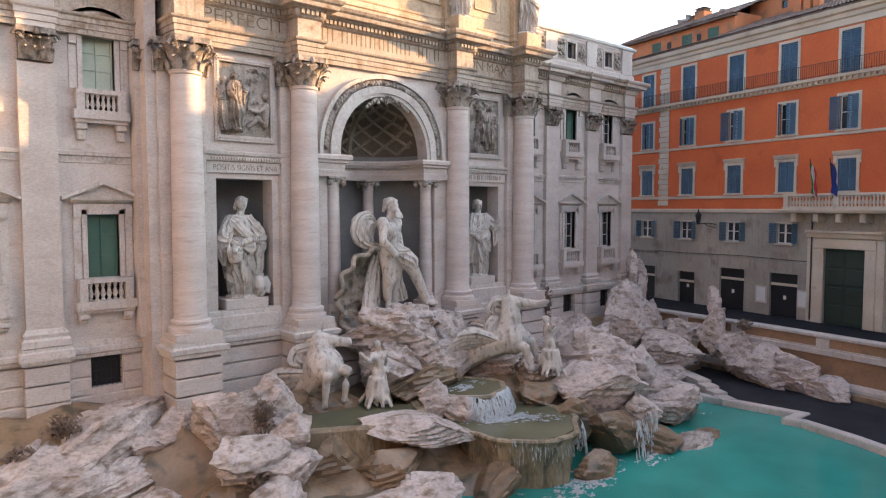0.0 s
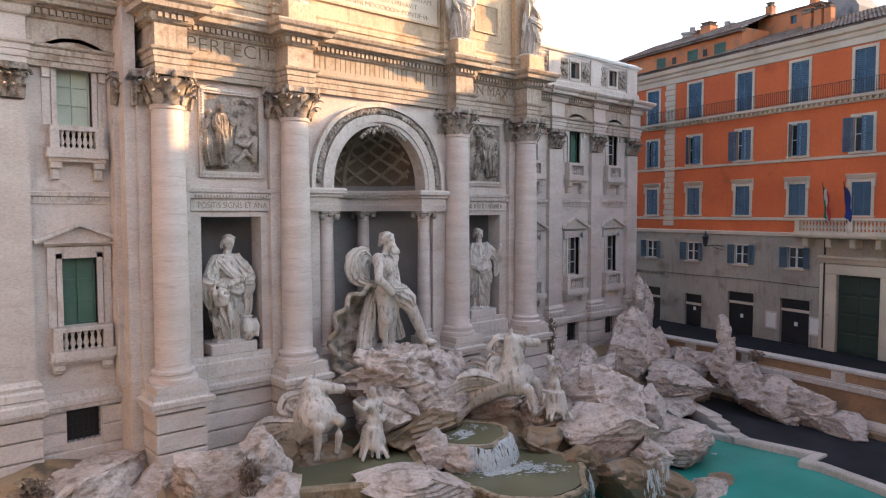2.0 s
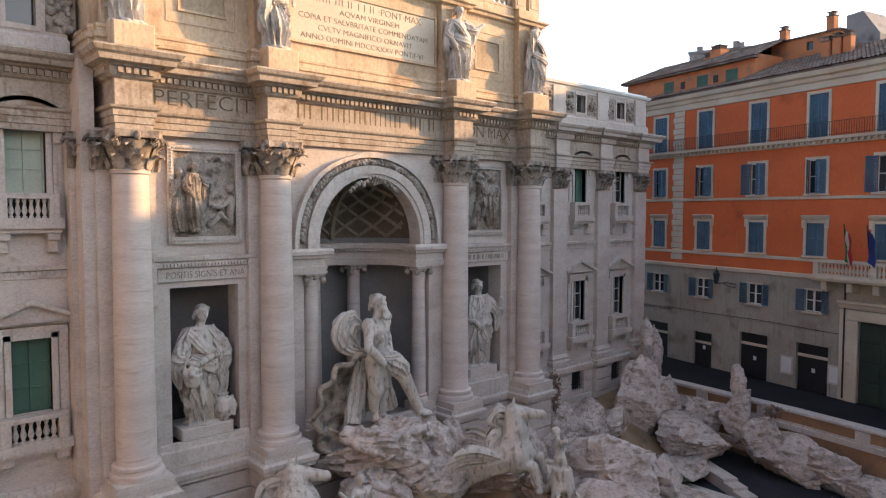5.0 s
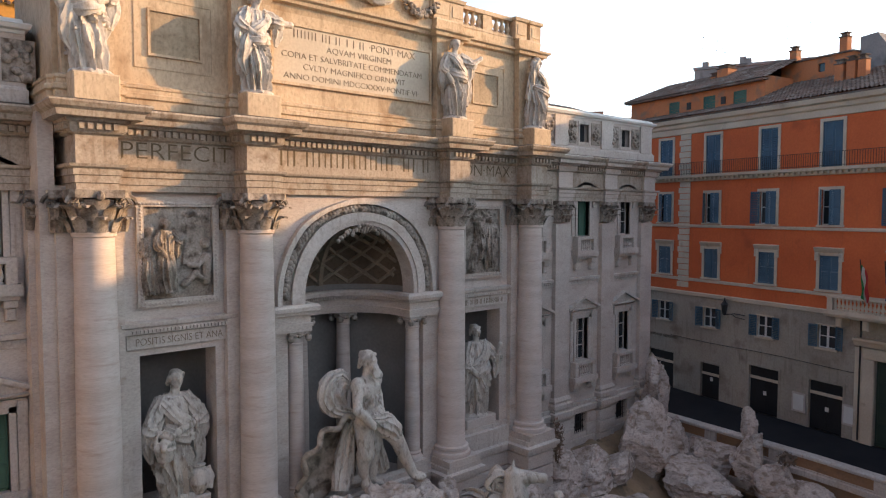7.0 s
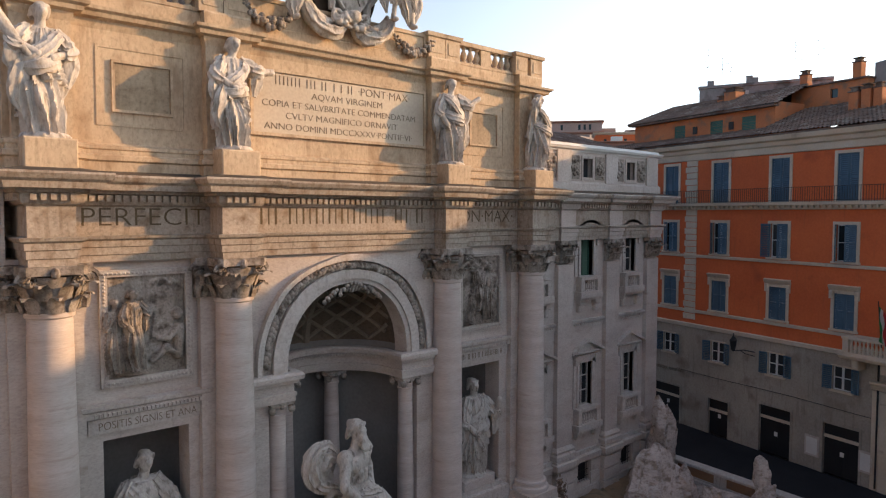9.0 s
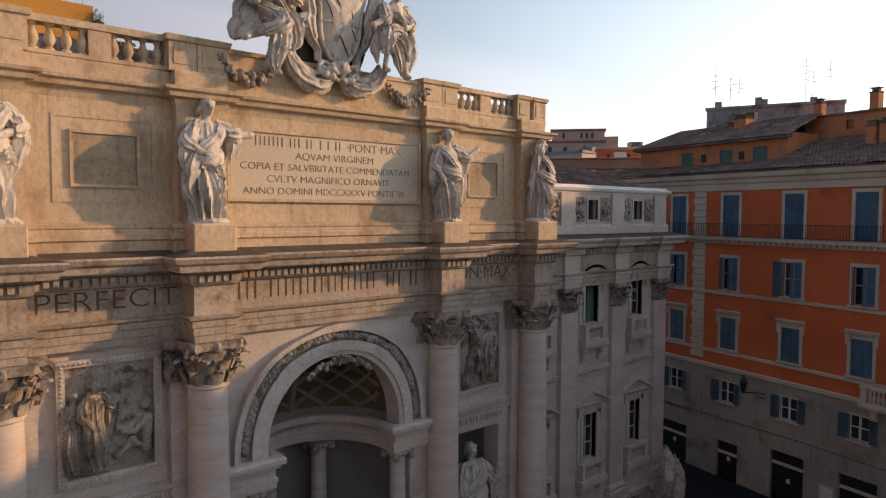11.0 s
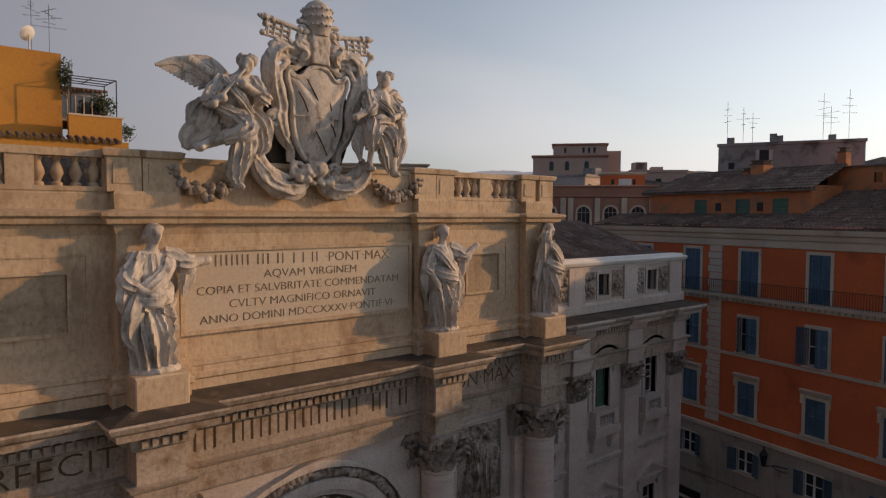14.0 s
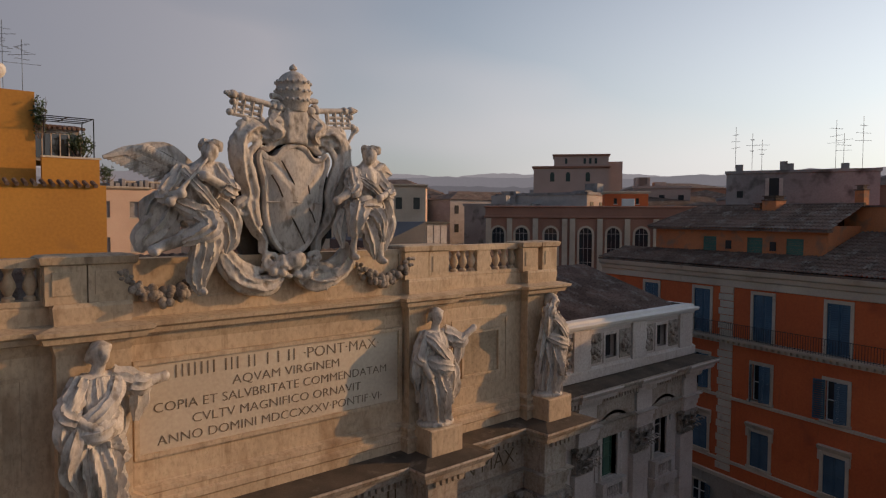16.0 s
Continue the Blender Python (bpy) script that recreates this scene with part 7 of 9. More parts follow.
# ---- statues on the attic ----
for cx in CX:
    px = cx
    pb = Build().block(px - 0.68, px + 0.68, -0.95, 0.1, 20.35, 21.12, 0.04)
    single("statue_plinth", pb, TRAV_ATTIC, "square stone plinth under a facade statue", "plinth", "statue plinths")
statue((-10.55, -0.35, 21.1), 4.0, MARBLE, "white marble draped figure holding a horn of fruit", turn=5, arms=((-1, (-0.2, -0.08, 0.66), (-0.05, -0.14, 0.6)), (1, (0.2, -0.05, 0.64), (0.05, -0.14, 0.58))), head_turn=-1, seed=2)
statue((-4.95, -0.35, 21.1), 4.0, MARBLE, "white marble draped figure with one arm stretched out", turn=15, arms=((1, (0.25, -0.08, 0.72), (0.42, -0.1, 0.74)), (-1, (-0.2, -0.05, 0.62), (-0.06, -0.16, 0.52))), head_turn=1, seed=3)
statue((5.0, -0.35, 21.1), 3.9, MARBLE, "white marble draped figure raising a cup sideways", turn=0, arms=((1, (0.26, -0.06, 0.7), (0.42, -0.08, 0.8)), (-1, (-0.2, -0.03, 0.6), (-0.14, -0.12, 0.45))), head_turn=0, seed=4)
statue((10.55, -0.35, 21.1), 3.95, MARBLE, "white marble draped figure with a hand to her head", turn=20, lean=4, arms=((-1, (-0.2, -0.05, 0.84), (-0.07, -0.06, 0.94)), (1, (0.2, -0.06, 0.62), (0.15, -0.14, 0.5))), head_turn=1, seed=5)
# horn of fruit beside the first figure
hb = Build().tube([(-10.95, -0.85, 23.35), (-11.35, -0.75, 23.9), (-11.75, -0.6, 24.5), (-11.9, -0.55, 24.75)], 0.1, 8, 0.28)
rr = random.Random(9)
for k in range(18):
    hb.ball((-11.95 + 0.25 * rr.gauss(0, 1) * 0.8, -0.55 + 0.15 * rr.gauss(0, 1), 24.95 + 0.2 * rr.random()), 0.12 + 0.05 * rr.random(), 7, 5)
tagged(part("statue", melt("statue", hb, MARBLE, 0.05, 1), MARBLE), "carved marble horn overflowing with fruit", "statue")
# niche statues
for side in (-1, 1):
    c = side * 7.65
    single("statue_plinth", Build().block(c - 1.05, c + 1.05, BAY_Y - 0.1, BAY_Y + 1.5, 5.45, 5.95, 0.05), TRAV, "low stone plinth inside the wall niche", "plinth", "statue plinths")
statue((-7.6, BAY_Y + 0.55, 5.9), 4.75, MARBLE, "white marble woman with a basket of fruit", turn=8, arms=((-1, (-0.24, -0.08, 0.58), (-0.12, -0.2, 0.54)), (1, (0.22, -0.08, 0.6), (-0.06, -0.19, 0.56))), cloak=2, head_turn=1, seed=6)
statue((7.75, BAY_Y + 0.55, 5.9), 4.75, MARBLE, "white marble woman holding a spear and cup", turn=-5, arms=((1, (0.23, -0.1, 0.62), (0.24, -0.18, 0.78)), (-1, (-0.22, -0.08, 0.58), (-0.15, -0.18, 0.5))), cloak=2, head_turn=0, seed=7)
bk = Build()
for k in range(26):
    bk.ball((-8.35 + 0.3 * rr.gauss(0, 1) * 0.7, BAY_Y - 0.35 + 0.15 * rr.gauss(0, 1), 8.15 + 0.22 * rr.random()), 0.12, 7, 5)
bk.lathe([(0.25, 7.65), (0.38, 8.1)], -8.35, BAY_Y - 0.35, 14)
bk.tube([(-8.7, BAY_Y - 0.35, 8.1), (-8.6, BAY_Y - 0.35, 8.6), (-8.35, BAY_Y - 0.35, 8.75), (-8.1, BAY_Y - 0.35, 8.6), (-8.0, BAY_Y - 0.35, 8.1)], 0.06, 6)
tagged(part("statue", melt("statue", bk, MARBLE, 0.05, 1), MARBLE), "carved marble fruit basket held at the hip", "statue")
ur = Build().lathe([(0.2, 5.95), (0.42, 6.4), (0.35, 6.8), (0.2, 6.95), (0.3, 7.05)], -6.95, BAY_Y + 0.2, 16)
ur.tube([(-6.6, BAY_Y + 0.2, 6.9), (-6.45, BAY_Y + 0.1, 6.5), (-6.6, BAY_Y, 6.1)], 0.12, 7)
tagged(part("statue", melt("statue", ur, MARBLE, 0.05, 1), MARBLE), "carved marble urn and serpent by the plinth", "statue")

# ---- relief panels ----
for side, sd in ((-1, 21), (1, 22)):
    c = side * 7.62
    b = Build().box(c - 1.22, c + 1.22, BAY_Y - 0.03, BAY_Y + 0.12, 13.65, 16.95)
    if side < 0:
        figure(b, (c - 0.45, BAY_Y - 0.2, 13.85), 2.6, turn=25, arms=((1, (0.2, -0.06, 0.66), (0.32, -0.06, 0.72)), (-1, (-0.18, -0.05, 0.62), (-0.1, -0.1, 0.5))), cloak=0, seed=31)
        figure(b, (c - 0.98, BAY_Y - 0.1, 13.85), 2.3, turn=10, arms=((-1, (-0.12, -0.06, 0.6), (-0.08, -0.12, 0.7)),), cloak=0, seed=32)
        limb(b, [(c + 0.15, BAY_Y - 0.1, 14.1), (c + 0.55, BAY_Y - 0.2, 14.45), (c + 0.95, BAY_Y - 0.12, 14.2), (c + 1.0, BAY_Y - 0.1, 15.0)], 0.12, 0.2)
        b.ball((c + 0.95, BAY_Y - 0.12, 15.5), 0.19, 10, 7)
        limb(b, [(c + 0.95, BAY_Y - 0.15, 15.05), (c + 0.6, BAY_Y - 0.25, 14.75), (c + 0.3, BAY_Y - 0.2, 14.75)], 0.12, 0.08)
        b.face_loop([(c + 0.1, BAY_Y - 0.12, 14.8), (c + 0.75, BAY_Y - 0.12, 14.75), (c + 0.95, BAY_Y - 0.1, 16.1), (c + 0.3, BAY_Y - 0.1, 16.2), (c + 0.1, BAY_Y, 14.8), (c + 0.75, BAY_Y, 14.75), (c + 0.95, BAY_Y, 16.1), (c + 0.3, BAY_Y, 16.2)],
                    [(0, 1, 2, 3), (7, 6, 5, 4), (0, 4, 5, 1), (1, 5, 6, 2), (2, 6, 7, 3), (3, 7, 4, 0)])
        for k in range(9):
            b.ball((c + 0.2 + 0.09 * k, BAY_Y - 0.04, 16.65 + 0.08 * math.sin(k * 2)), 0.09, 6, 4)
    else:
        figure(b, (c + 0.5, BAY_Y - 0.2, 13.9), 2.6, turn=-10, arms=((-1, (-0.2, -0.06, 0.62), (-0.28, -0.08, 0.74)), (1, (0.16, -0.05, 0.6), (0.1, -0.1, 0.5))), cloak=0, seed=33)
        figure(b, (c - 0.35, BAY_Y - 0.1, 14.3), 2.3, turn=20, arms=((1, (0.16, -0.06, 0.7), (0.24, -0.06, 0.84)),), cloak=0, seed=34)
        figure(b, (c - 0.85, BAY_Y - 0.2, 13.75), 1.7, turn=15, lean=15, arms=((1, (0.2, -0.06, 0.62), (0.3, -0.1, 0.7)),), cloak=0, seed=35)
        for k in range(16):
            b.ball((c - 1.0 + 0.13 * k, BAY_Y - 0.03, 16.55 + 0.2 * math.sin(k * 1.7)), 0.1, 6, 4)
    me = with_cloth(melt("relief_panel", b, CARVED, 0.03, 0))
    part("relief_panel", me, CARVED, palace, "carved stone relief with draped figures")

# ---- coat of arms over the attic ----
AX = 0.0


def fore(z, y):
    """The coat of arms leans out over the square as it rises."""
    return y + 0.42 - 0.07 * max(0.0, z - 26.2)


arms_t = thing("coat_of_arms", (AX, -0.1, 25.9), "carved stone coat of arms with shield, tiara and scrolls", "coat of arms")
half = [(0.0, 29.95), (0.3, 29.86), (0.55, 29.58), (0.8, 29.56), (0.98, 29.7), (1.02, 29.45), (0.86, 28.95), (0.82, 28.45), (0.79, 27.95), (0.62, 27.42), (0.34, 27.05), (0.0, 26.86)]
loop = [(AX + x, z) for x, z in half] + [(AX - x, z) for x, z in reversed(half[1:-1])]
N = len(loop)
b = Build()
rows = []
MID = 28.5
for q, y in ((1.0, 0.1), (1.0, -0.42), (0.9, -0.47), (0.6, -0.58), (0.3, -0.64), (0.01, -0.66)):
    for x, z in loop:
        zz = MID + (z - MID) * q
        rows.append((AX + (x - AX) * q, fore(zz, y), zz))
b.face_loop(rows, [(j * N + i, j * N + (i + 1) % N, (j + 1) * N + (i + 1) % N, (j + 1) * N + i) for j in range(5) for i in range(N)])
part("shield", b, MARBLE, arms_t, "pale marble shield with thin diagonal lines", smooth=60)
# plate whose dark colour stands in for the shade round the shield
bk_ = Build()
E2 = 40
oval = [(AX + 1.5 * math.cos(2 * math.pi * i / E2), 28.2 + 2.1 * math.sin(2 * math.pi * i / E2)) for i in range(E2)]
bk_.face_loop([(x, fore(z, 0.05), z) for x, z in oval] + [(x, fore(z, 0.3), z) for x, z in oval], [tuple(range(E2)), tuple(range(2 * E2 - 1, E2 - 1, -1))] + [(i, (i + 1) % E2, E2 + (i + 1) % E2, E2 + i) for i in range(E2)])
part("backing", bk_, DIRT_AND_SHADE, arms_t, "dark plate with the shade of the gaps put into its colour")
for x0, z0, x1, z1 in ((-0.72, 29.1, -0.4, 28.5), (-0.45, 29.5, 0.1, 28.52), (0.28, 29.0, 0.4, 28.6), (-0.3, 28.25, 0.3, 27.2), (0.35, 28.3, 0.6, 27.8)):
    part("shield_band", Build().tube([(AX + x0, fore(z0, -0.56), z0), (AX + (x0 + x1) / 2, fore((z0 + z1) / 2, -0.635), (z0 + z1) / 2), (AX + x1, fore(z1, -0.60), z1)], 0.022, 5), DIRT_AND_SHADE, arms_t, "dark cut line")
part("shield_band", Build().tube([(AX - 0.8, fore(28.3, -0.5), 28.36), (AX, fore(28.3, -0.66), 28.36), (AX + 0.8, fore(28.3, -0.5), 28.36)], 0.03, 6), MARBLE, arms_t)
rim = [(x, fore(z, -0.43), z) for x, z in loop]
part("shield_rim", rope(Build(), rim + [rim[0]], [0.085] * (N + 1), 4, 0.2, sides=12, steps=4), MARBLE, arms_t, smooth=50)


def scroll(b, c, r, turns, start, flip, y0, y1, thick):
    pts = []
    n = int(14 * turns)
    for i in range(n):
        a = start + flip * i * 2 * math.pi / 14
        q = r * (1 - 0.8 * i / n)
        z = c[1] + q * math.sin(a)
        pts.append((c[0] + q * math.cos(a), fore(z, y0 + (y1 - y0) * i / n), z))
    b.tube(pts, thick, 8, thick * 0.6)


b = Build()
for sx in (-1, 1):
    def side_line(pts, y):
        return [(AX + sx * x, fore(z, y), z) for x, z in pts]
    rope(b, side_line([(0.75, 30.3), (1.15, 30.4), (1.5, 30.05), (1.56, 29.5), (1.4, 29.0), (1.25, 28.55), (1.28, 28.2), (1.1, 27.7), (0.82, 27.35), (0.8, 26.95)], -0.3), (0.1, 0.19, 0.23, 0.22, 0.2, 0.14, 0.18, 0.15, 0.12, 0.12), 5, 0.35, 1.5, sx, steps=5)
    rope(b, side_line([(1.0, 30.0), (1.3, 29.6), (1.2, 29.1), (1.05, 28.6), (1.1, 28.2), (0.95, 27.7)], -0.42), (0.07, 0.1, 0.11, 0.08, 0.1, 0.07), 4, 0.25, 1.2, sx, steps=5)
    rope(b, side_line([(2.05, 27.05), (1.7, 26.45), (1.2, 26.15), (0.65, 26.1), (0.32, 26.35), (0.4, 26.62), (0.58, 26.5)], -0.35), (0.13, 0.24, 0.28, 0.26, 0.2, 0.15, 0.1), 7, 0.35, 1.3, sx, steps=6)
    rope(b, side_line([(1.85, 27.2), (1.55, 26.75), (1.1, 26.5), (0.7, 26.5)], -0.3), (0.08, 0.14, 0.15, 0.1), 4, 0.3, 1.2, sx, steps=5)
    scroll(b, (AX + sx * 1.4, 28.2), 0.28, 1.5, 2.5 if sx > 0 else 0.6, -sx, -0.4, -0.5, 0.1)
    scroll(b, (AX + sx * 1.25, 30.25), 0.32, 1.6, 0.3 if sx > 0 else 2.8, sx, -0.35, -0.5, 0.13)
    scroll(b, (AX + sx * 0.58, 30.5), 0.36, 1.7, 1.2 if sx > 0 else 1.9, sx, -0.3, -0.5, 0.15)
    scroll(b, (AX + sx * 0.62, 26.75), 0.26, 1.5, 4.0 if sx > 0 else 5.4, sx, -0.45, -0.55, 0.1)
    rope(b, side_line([(0.1, 31.15), (0.3, 30.8), (0.38, 30.4), (0.8, 30.1), (1.1, 30.15)], -0.25), (0.17, 0.18, 0.16, 0.15, 0.08), 5, 0.35, 1.2, sx, steps=5)
    rope(b, side_line([(0.1, 30.1), (0.5, 30.02), (0.8, 29.8), (1.1, 29.95)], -0.3), (0.09, 0.11, 0.1, 0.06), 4, 0.25, 1.2, sx, steps=5)
b.box(AX - 0.3, AX + 0.3, -0.45, 0.1, 30.0, 31.05)
b.ball((AX, -0.3, 26.75), 0.26, 10, 7, (1.2, 0.9, 1))
rr = random.Random(5)
for k in range(26):
    b.ball((AX + rr.uniform(-0.65, 0.65), -0.22 - 0.1 * rr.random(), 26.5 + rr.uniform(-0.2, 0.3)), 0.07 + 0.07 * rr.random(), 7, 5)
part("scrollwork", melt("scrollwork", b, MARBLE, 0.035, 0, 0.015, (6, 6, 5)), MARBLE, arms_t, "carved volutes round the shield")
# tiara with crowns
prof = [(0.36, 31.2), (0.40, 31.3), (0.43, 31.5), (0.465, 31.55), (0.465, 31.62), (0.45, 31.65), (0.48, 31.85), (0.51, 31.9), (0.51, 31.97), (0.485, 32.0), (0.47, 32.2), (0.49, 32.24), (0.49, 32.3), (0.44, 32.33), (0.38, 32.5), (0.27, 32.66), (0.12, 32.76), (0.06, 32.8), (0.11, 32.85), (0.11, 32.93), (0.03, 33.05)]
TY = fore(31.4, -0.25)
b = Build().lathe([(r * 0.95, 30.95 + (z - 31.2) * 0.76) for r, z in prof], AX, TY, 22)
for z, r in ((31.25, 0.44), (31.52, 0.475), (31.77, 0.46)):
    for i in range(18):
        a = 2 * math.pi * i / 18
        b.ball((AX + r * math.cos(a), TY + r * math.sin(a), z + 0.03 * (i % 2)), 0.055, 6, 4)
part("tiara", b, MARBLE, arms_t, "tall domed stone tiara with three bands", smooth=50)
for sx in (-1, 1):
    KY = TY - 0.1
    tilt = 0.12 if sx > 0 else 0.16
    def on_key(u, v):
        """Along the shaft and away from it, in the key's own plane."""
        return (AX + sx * (0.35 + u * math.cos(tilt) + v * math.sin(tilt)), KY, 31.0 + u * math.sin(tilt) - v * math.cos(tilt))
    kb = Build().tube([on_key(0, 0), on_key(1.5, 0)], 0.085, 10)
    for u, r in ((0.12, 0.14), (0.3, 0.12), (1.2, 0.12), (1.42, 0.13), (1.52, 0.09), (1.6, 0.06)):
        kb.ball(on_key(u, 0), r, 10, 7)
    key = part("crossed_key", kb, MARBLE, arms_t, "carved stone key with pierced bit", smooth=50)
    bit = Build()
    for u in (0.62, 0.86, 1.1, 1.3):
        bit.tube([on_key(u, 0.05), on_key(u, 0.5 - 0.08 * (u == 0.62))], 0.06, 6)
    for v in (0.2, 0.36, 0.5):
        bit.tube([on_key(0.58, v), on_key(1.36, v + 0.03)], 0.055, 6)
    for u, v in ((1.42, 0.5), (1.38, 0.2), (0.55, 0.5), (0.98, 0.6)):
        bit.ball(on_key(u, v), 0.1, 8, 6)
    part("key_bit", bit, MARBLE, key, smooth=50)
    cord = rope(Build(), [on_key(0.1, 0.1), (AX + sx * 0.75, KY - 0.05, 30.55), (AX + sx * 0.5, KY - 0.1, 30.3), (AX + sx * 0.7, KY, 30.05)], (0.08, 0.13, 0.14, 0.08), 5, 0.35, 1.0, sx, 20, 5, twist=3)
    part("cord", cord, MARBLE, arms_t, smooth=50)
    bow = Build()
    scroll(bow, (AX + sx * 0.55, 31.1), 0.26, 1.3, 1.0 if sx > 0 else 2.1, sx, -0.3, -0.4, 0.09)
    part("key_bow", bow, MARBLE, key, smooth=50)


def angel(p, label, seed, shift=(0, 0, 0)):
    """A seated winged figure from its own joints: body, limbs, cloth rolls, one feathered wing, a trumpet."""
    def moved(q):
        return tuple(a + d for a, d in zip(q, shift))
    p = {k: v if k == "face" else [([moved(q) for q in f], r) for f, r in v] if k == "falls" else [moved(q) for q in v] for k, v in p.items()}
    b, c = Build(), Build()
    V = {k: [Vector(q) for q in v] for k, v in p.items() if k not in ("falls", "wing")}
    head, chest, hip = V["body"]
    b.ball(head, 0.25, 12, 9, (0.85, 0.95, 1.1))
    face = (V["face"][0]).normalized()
    b.ball(head + face * 0.22 + Vector((0, 0, -0.04)), 0.07, 6, 5)
    b.ball(head + face * 0.13 + Vector((0, 0, -0.16)), 0.11, 7, 5)
    for i in range(9):
        a = i * 0.7
        rope(c, [head + Vector((0.1 * math.cos(a), 0.1 * math.sin(a), 0.24)), head - face * 0.12 + Vector((0.2 * math.cos(a), 0.2 * math.sin(a), 0.16)), head - face * 0.2 + Vector((0.24 * math.cos(a), 0.24 * math.sin(a), -0.02))], (0.08, 0.09, 0.04), 5, 0.3, sides=12, steps=4)
    limb(b, [head + Vector((0, 0.03, -0.15)), chest + Vector((0, 0, 0.3))], 0.15, 0.18)
    limb(b, [chest, chest.lerp(hip, 0.5), hip], 0.45, 0.46)
    rope(c, [chest + Vector((0, 0, 0.3)), chest, chest.lerp(hip, 0.6), hip - Vector((0, 0, 0.2))], (0.28, 0.5, 0.47, 0.5), 12, 0.16, 0.85, seed, 48)
    limb(b, [chest.lerp(V["arm_a"][0], 0.2)] + V["arm_a"][:1], 0.22, 0.22)
    limb(b, [chest.lerp(V["arm_b"][0], 0.2)] + V["arm_b"][:1], 0.22, 0.22)
    for nm in ("arm_a", "arm_b"):
        limb(b, V[nm], 0.19, 0.11)
        b.ball(V[nm][-1], 0.14, 8, 6)
        rope(c, [V[nm][0] + Vector((0, 0, 0.08)), V[nm][0].lerp(V[nm][1], 0.5), V[nm][1], V[nm][1].lerp(V[nm][2], 0.3)], (0.18, 0.22, 0.21, 0.16), 9, 0.32, 1, seed, twist=3)
    for nm in ("leg_a", "leg_b"):
        limb(b, [hip] + V[nm], 0.34, 0.13)
        b.ball(V[nm][-1] + Vector((0, -0.12, -0.05)), 0.15, 8, 6, (0.8, 1.6, 0.7))
        rope(c, [hip, hip.lerp(V[nm][0], 0.5) + Vector((0, -0.05, 0.05)), V[nm][0], V[nm][0].lerp(V[nm][1], 0.5)], (0.36, 0.34, 0.27, 0.18), 10, 0.32, 1, seed + 2, 40, twist=4)
    for k, (pts, radii) in enumerate(p["falls"]):
        rope(c, pts, [0.78 * r for r in radii], 9, 0.5, 0.75, seed + k, 44, twist=2)
    (r0, r1, t0, t1) = [Vector(q) for q in p["wing"]]
    rope(c, [r0, r0.lerp(r1, 0.5) + Vector((0, 0, 0.12)), r1, t1], (0.2, 0.22, 0.18, 0.05), 5, 0.2, 0.8, seed)
    for row, (f0, f1, w_) in enumerate(((0.0, 1.0, 0.13), (0.0, 0.6, 0.12), (0.0, 0.35, 0.1))):
        for i in range(13):
            u = i / 12
            a, t_ = r0.lerp(r1, u), t0.lerp(t1, u ** 0.8)
            t_ = a.lerp(t_, f1) + Vector((0, -0.06 * row, 0))
            rope(c, [a, a.lerp(t_, 0.5) + Vector((0, -0.06 * row, 0.04)), t_], (w_, w_ * 1.05, 0.04), 2, 0.2, 0.4, i, 12, 5)
    b.tube(V["trumpet"], 0.04, 8, 0.07)
    b.ball(V["trumpet"][-1], 0.13, 8, 6)
    CLOTH.append(([tuple(q) for q in c.v], c.f))
    me = with_cloth(melt("statue", b, MARBLE, 0.042, 1))
    tagged(part("statue", me, MARBLE), label, "statue")


angel({"body": [(-2.02, -0.9, 29.6), (-2.2, -0.7, 28.9), (-2.35, -0.6, 28.05)], "face": [(-0.5, -0.8, -0.2)],
       "arm_a": [(-2.65, -0.75, 29.05), (-3.15, -1.0, 28.45), (-2.85, -1.25, 28.5)], "arm_b": [(-1.78, -0.75, 29.15), (-1.62, -1.15, 28.6), (-2.3, -1.3, 28.95)],
       "leg_a": [(-2.25, -1.35, 27.65), (-3.4, -0.95, 27.15)], "leg_b": [(-2.1, -1.05, 27.3), (-2.33, -1.0, 26.15)],
       "falls": [([(-2.75, -0.5, 28.4), (-3.05, -0.65, 27.8), (-3.45, -0.6, 27.4), (-3.6, -0.6, 27.1)], (0.3, 0.45, 0.35, 0.12)), ([(-2.15, -1.05, 27.9), (-2.3, -1.2, 27.2), (-2.42, -1.1, 26.5), (-2.35, -1.05, 26.0)], (0.28, 0.34, 0.3, 0.06)),
                 ([(-1.85, -0.7, 28.3), (-1.55, -0.85, 27.95), (-1.45, -0.8, 27.4), (-1.6, -0.8, 27.0)], (0.25, 0.33, 0.25, 0.06)), ([(-1.72, -0.5, 29.2), (-1.6, -0.4, 28.4), (-1.72, -0.4, 27.6)], (0.2, 0.32, 0.2)),
                 ([(-2.7, -0.95, 29.1), (-2.35, -1.2, 28.6), (-1.95, -1.1, 28.15)], (0.12, 0.15, 0.12)), ([(-2.8, -0.9, 28.3), (-2.4, -1.15, 28.05), (-1.9, -1.0, 28.05)], (0.2, 0.24, 0.2)), ([(-2.9, -0.6, 28.5), (-3.3, -0.5, 28.2), (-3.4, -0.5, 27.6)], (0.2, 0.25, 0.15))],
       "wing": [(-2.4, -0.35, 29.2), (-3.2, -0.3, 29.62), (-2.95, -0.3, 28.75), (-4.25, -0.3, 29.35)], "trumpet": [(-2.18, -1.2, 29.4), (-3.1, -1.25, 28.3)]}, "winged marble figure blowing a trumpet beside the shield", 41, (-0.45, 0.32, 0))
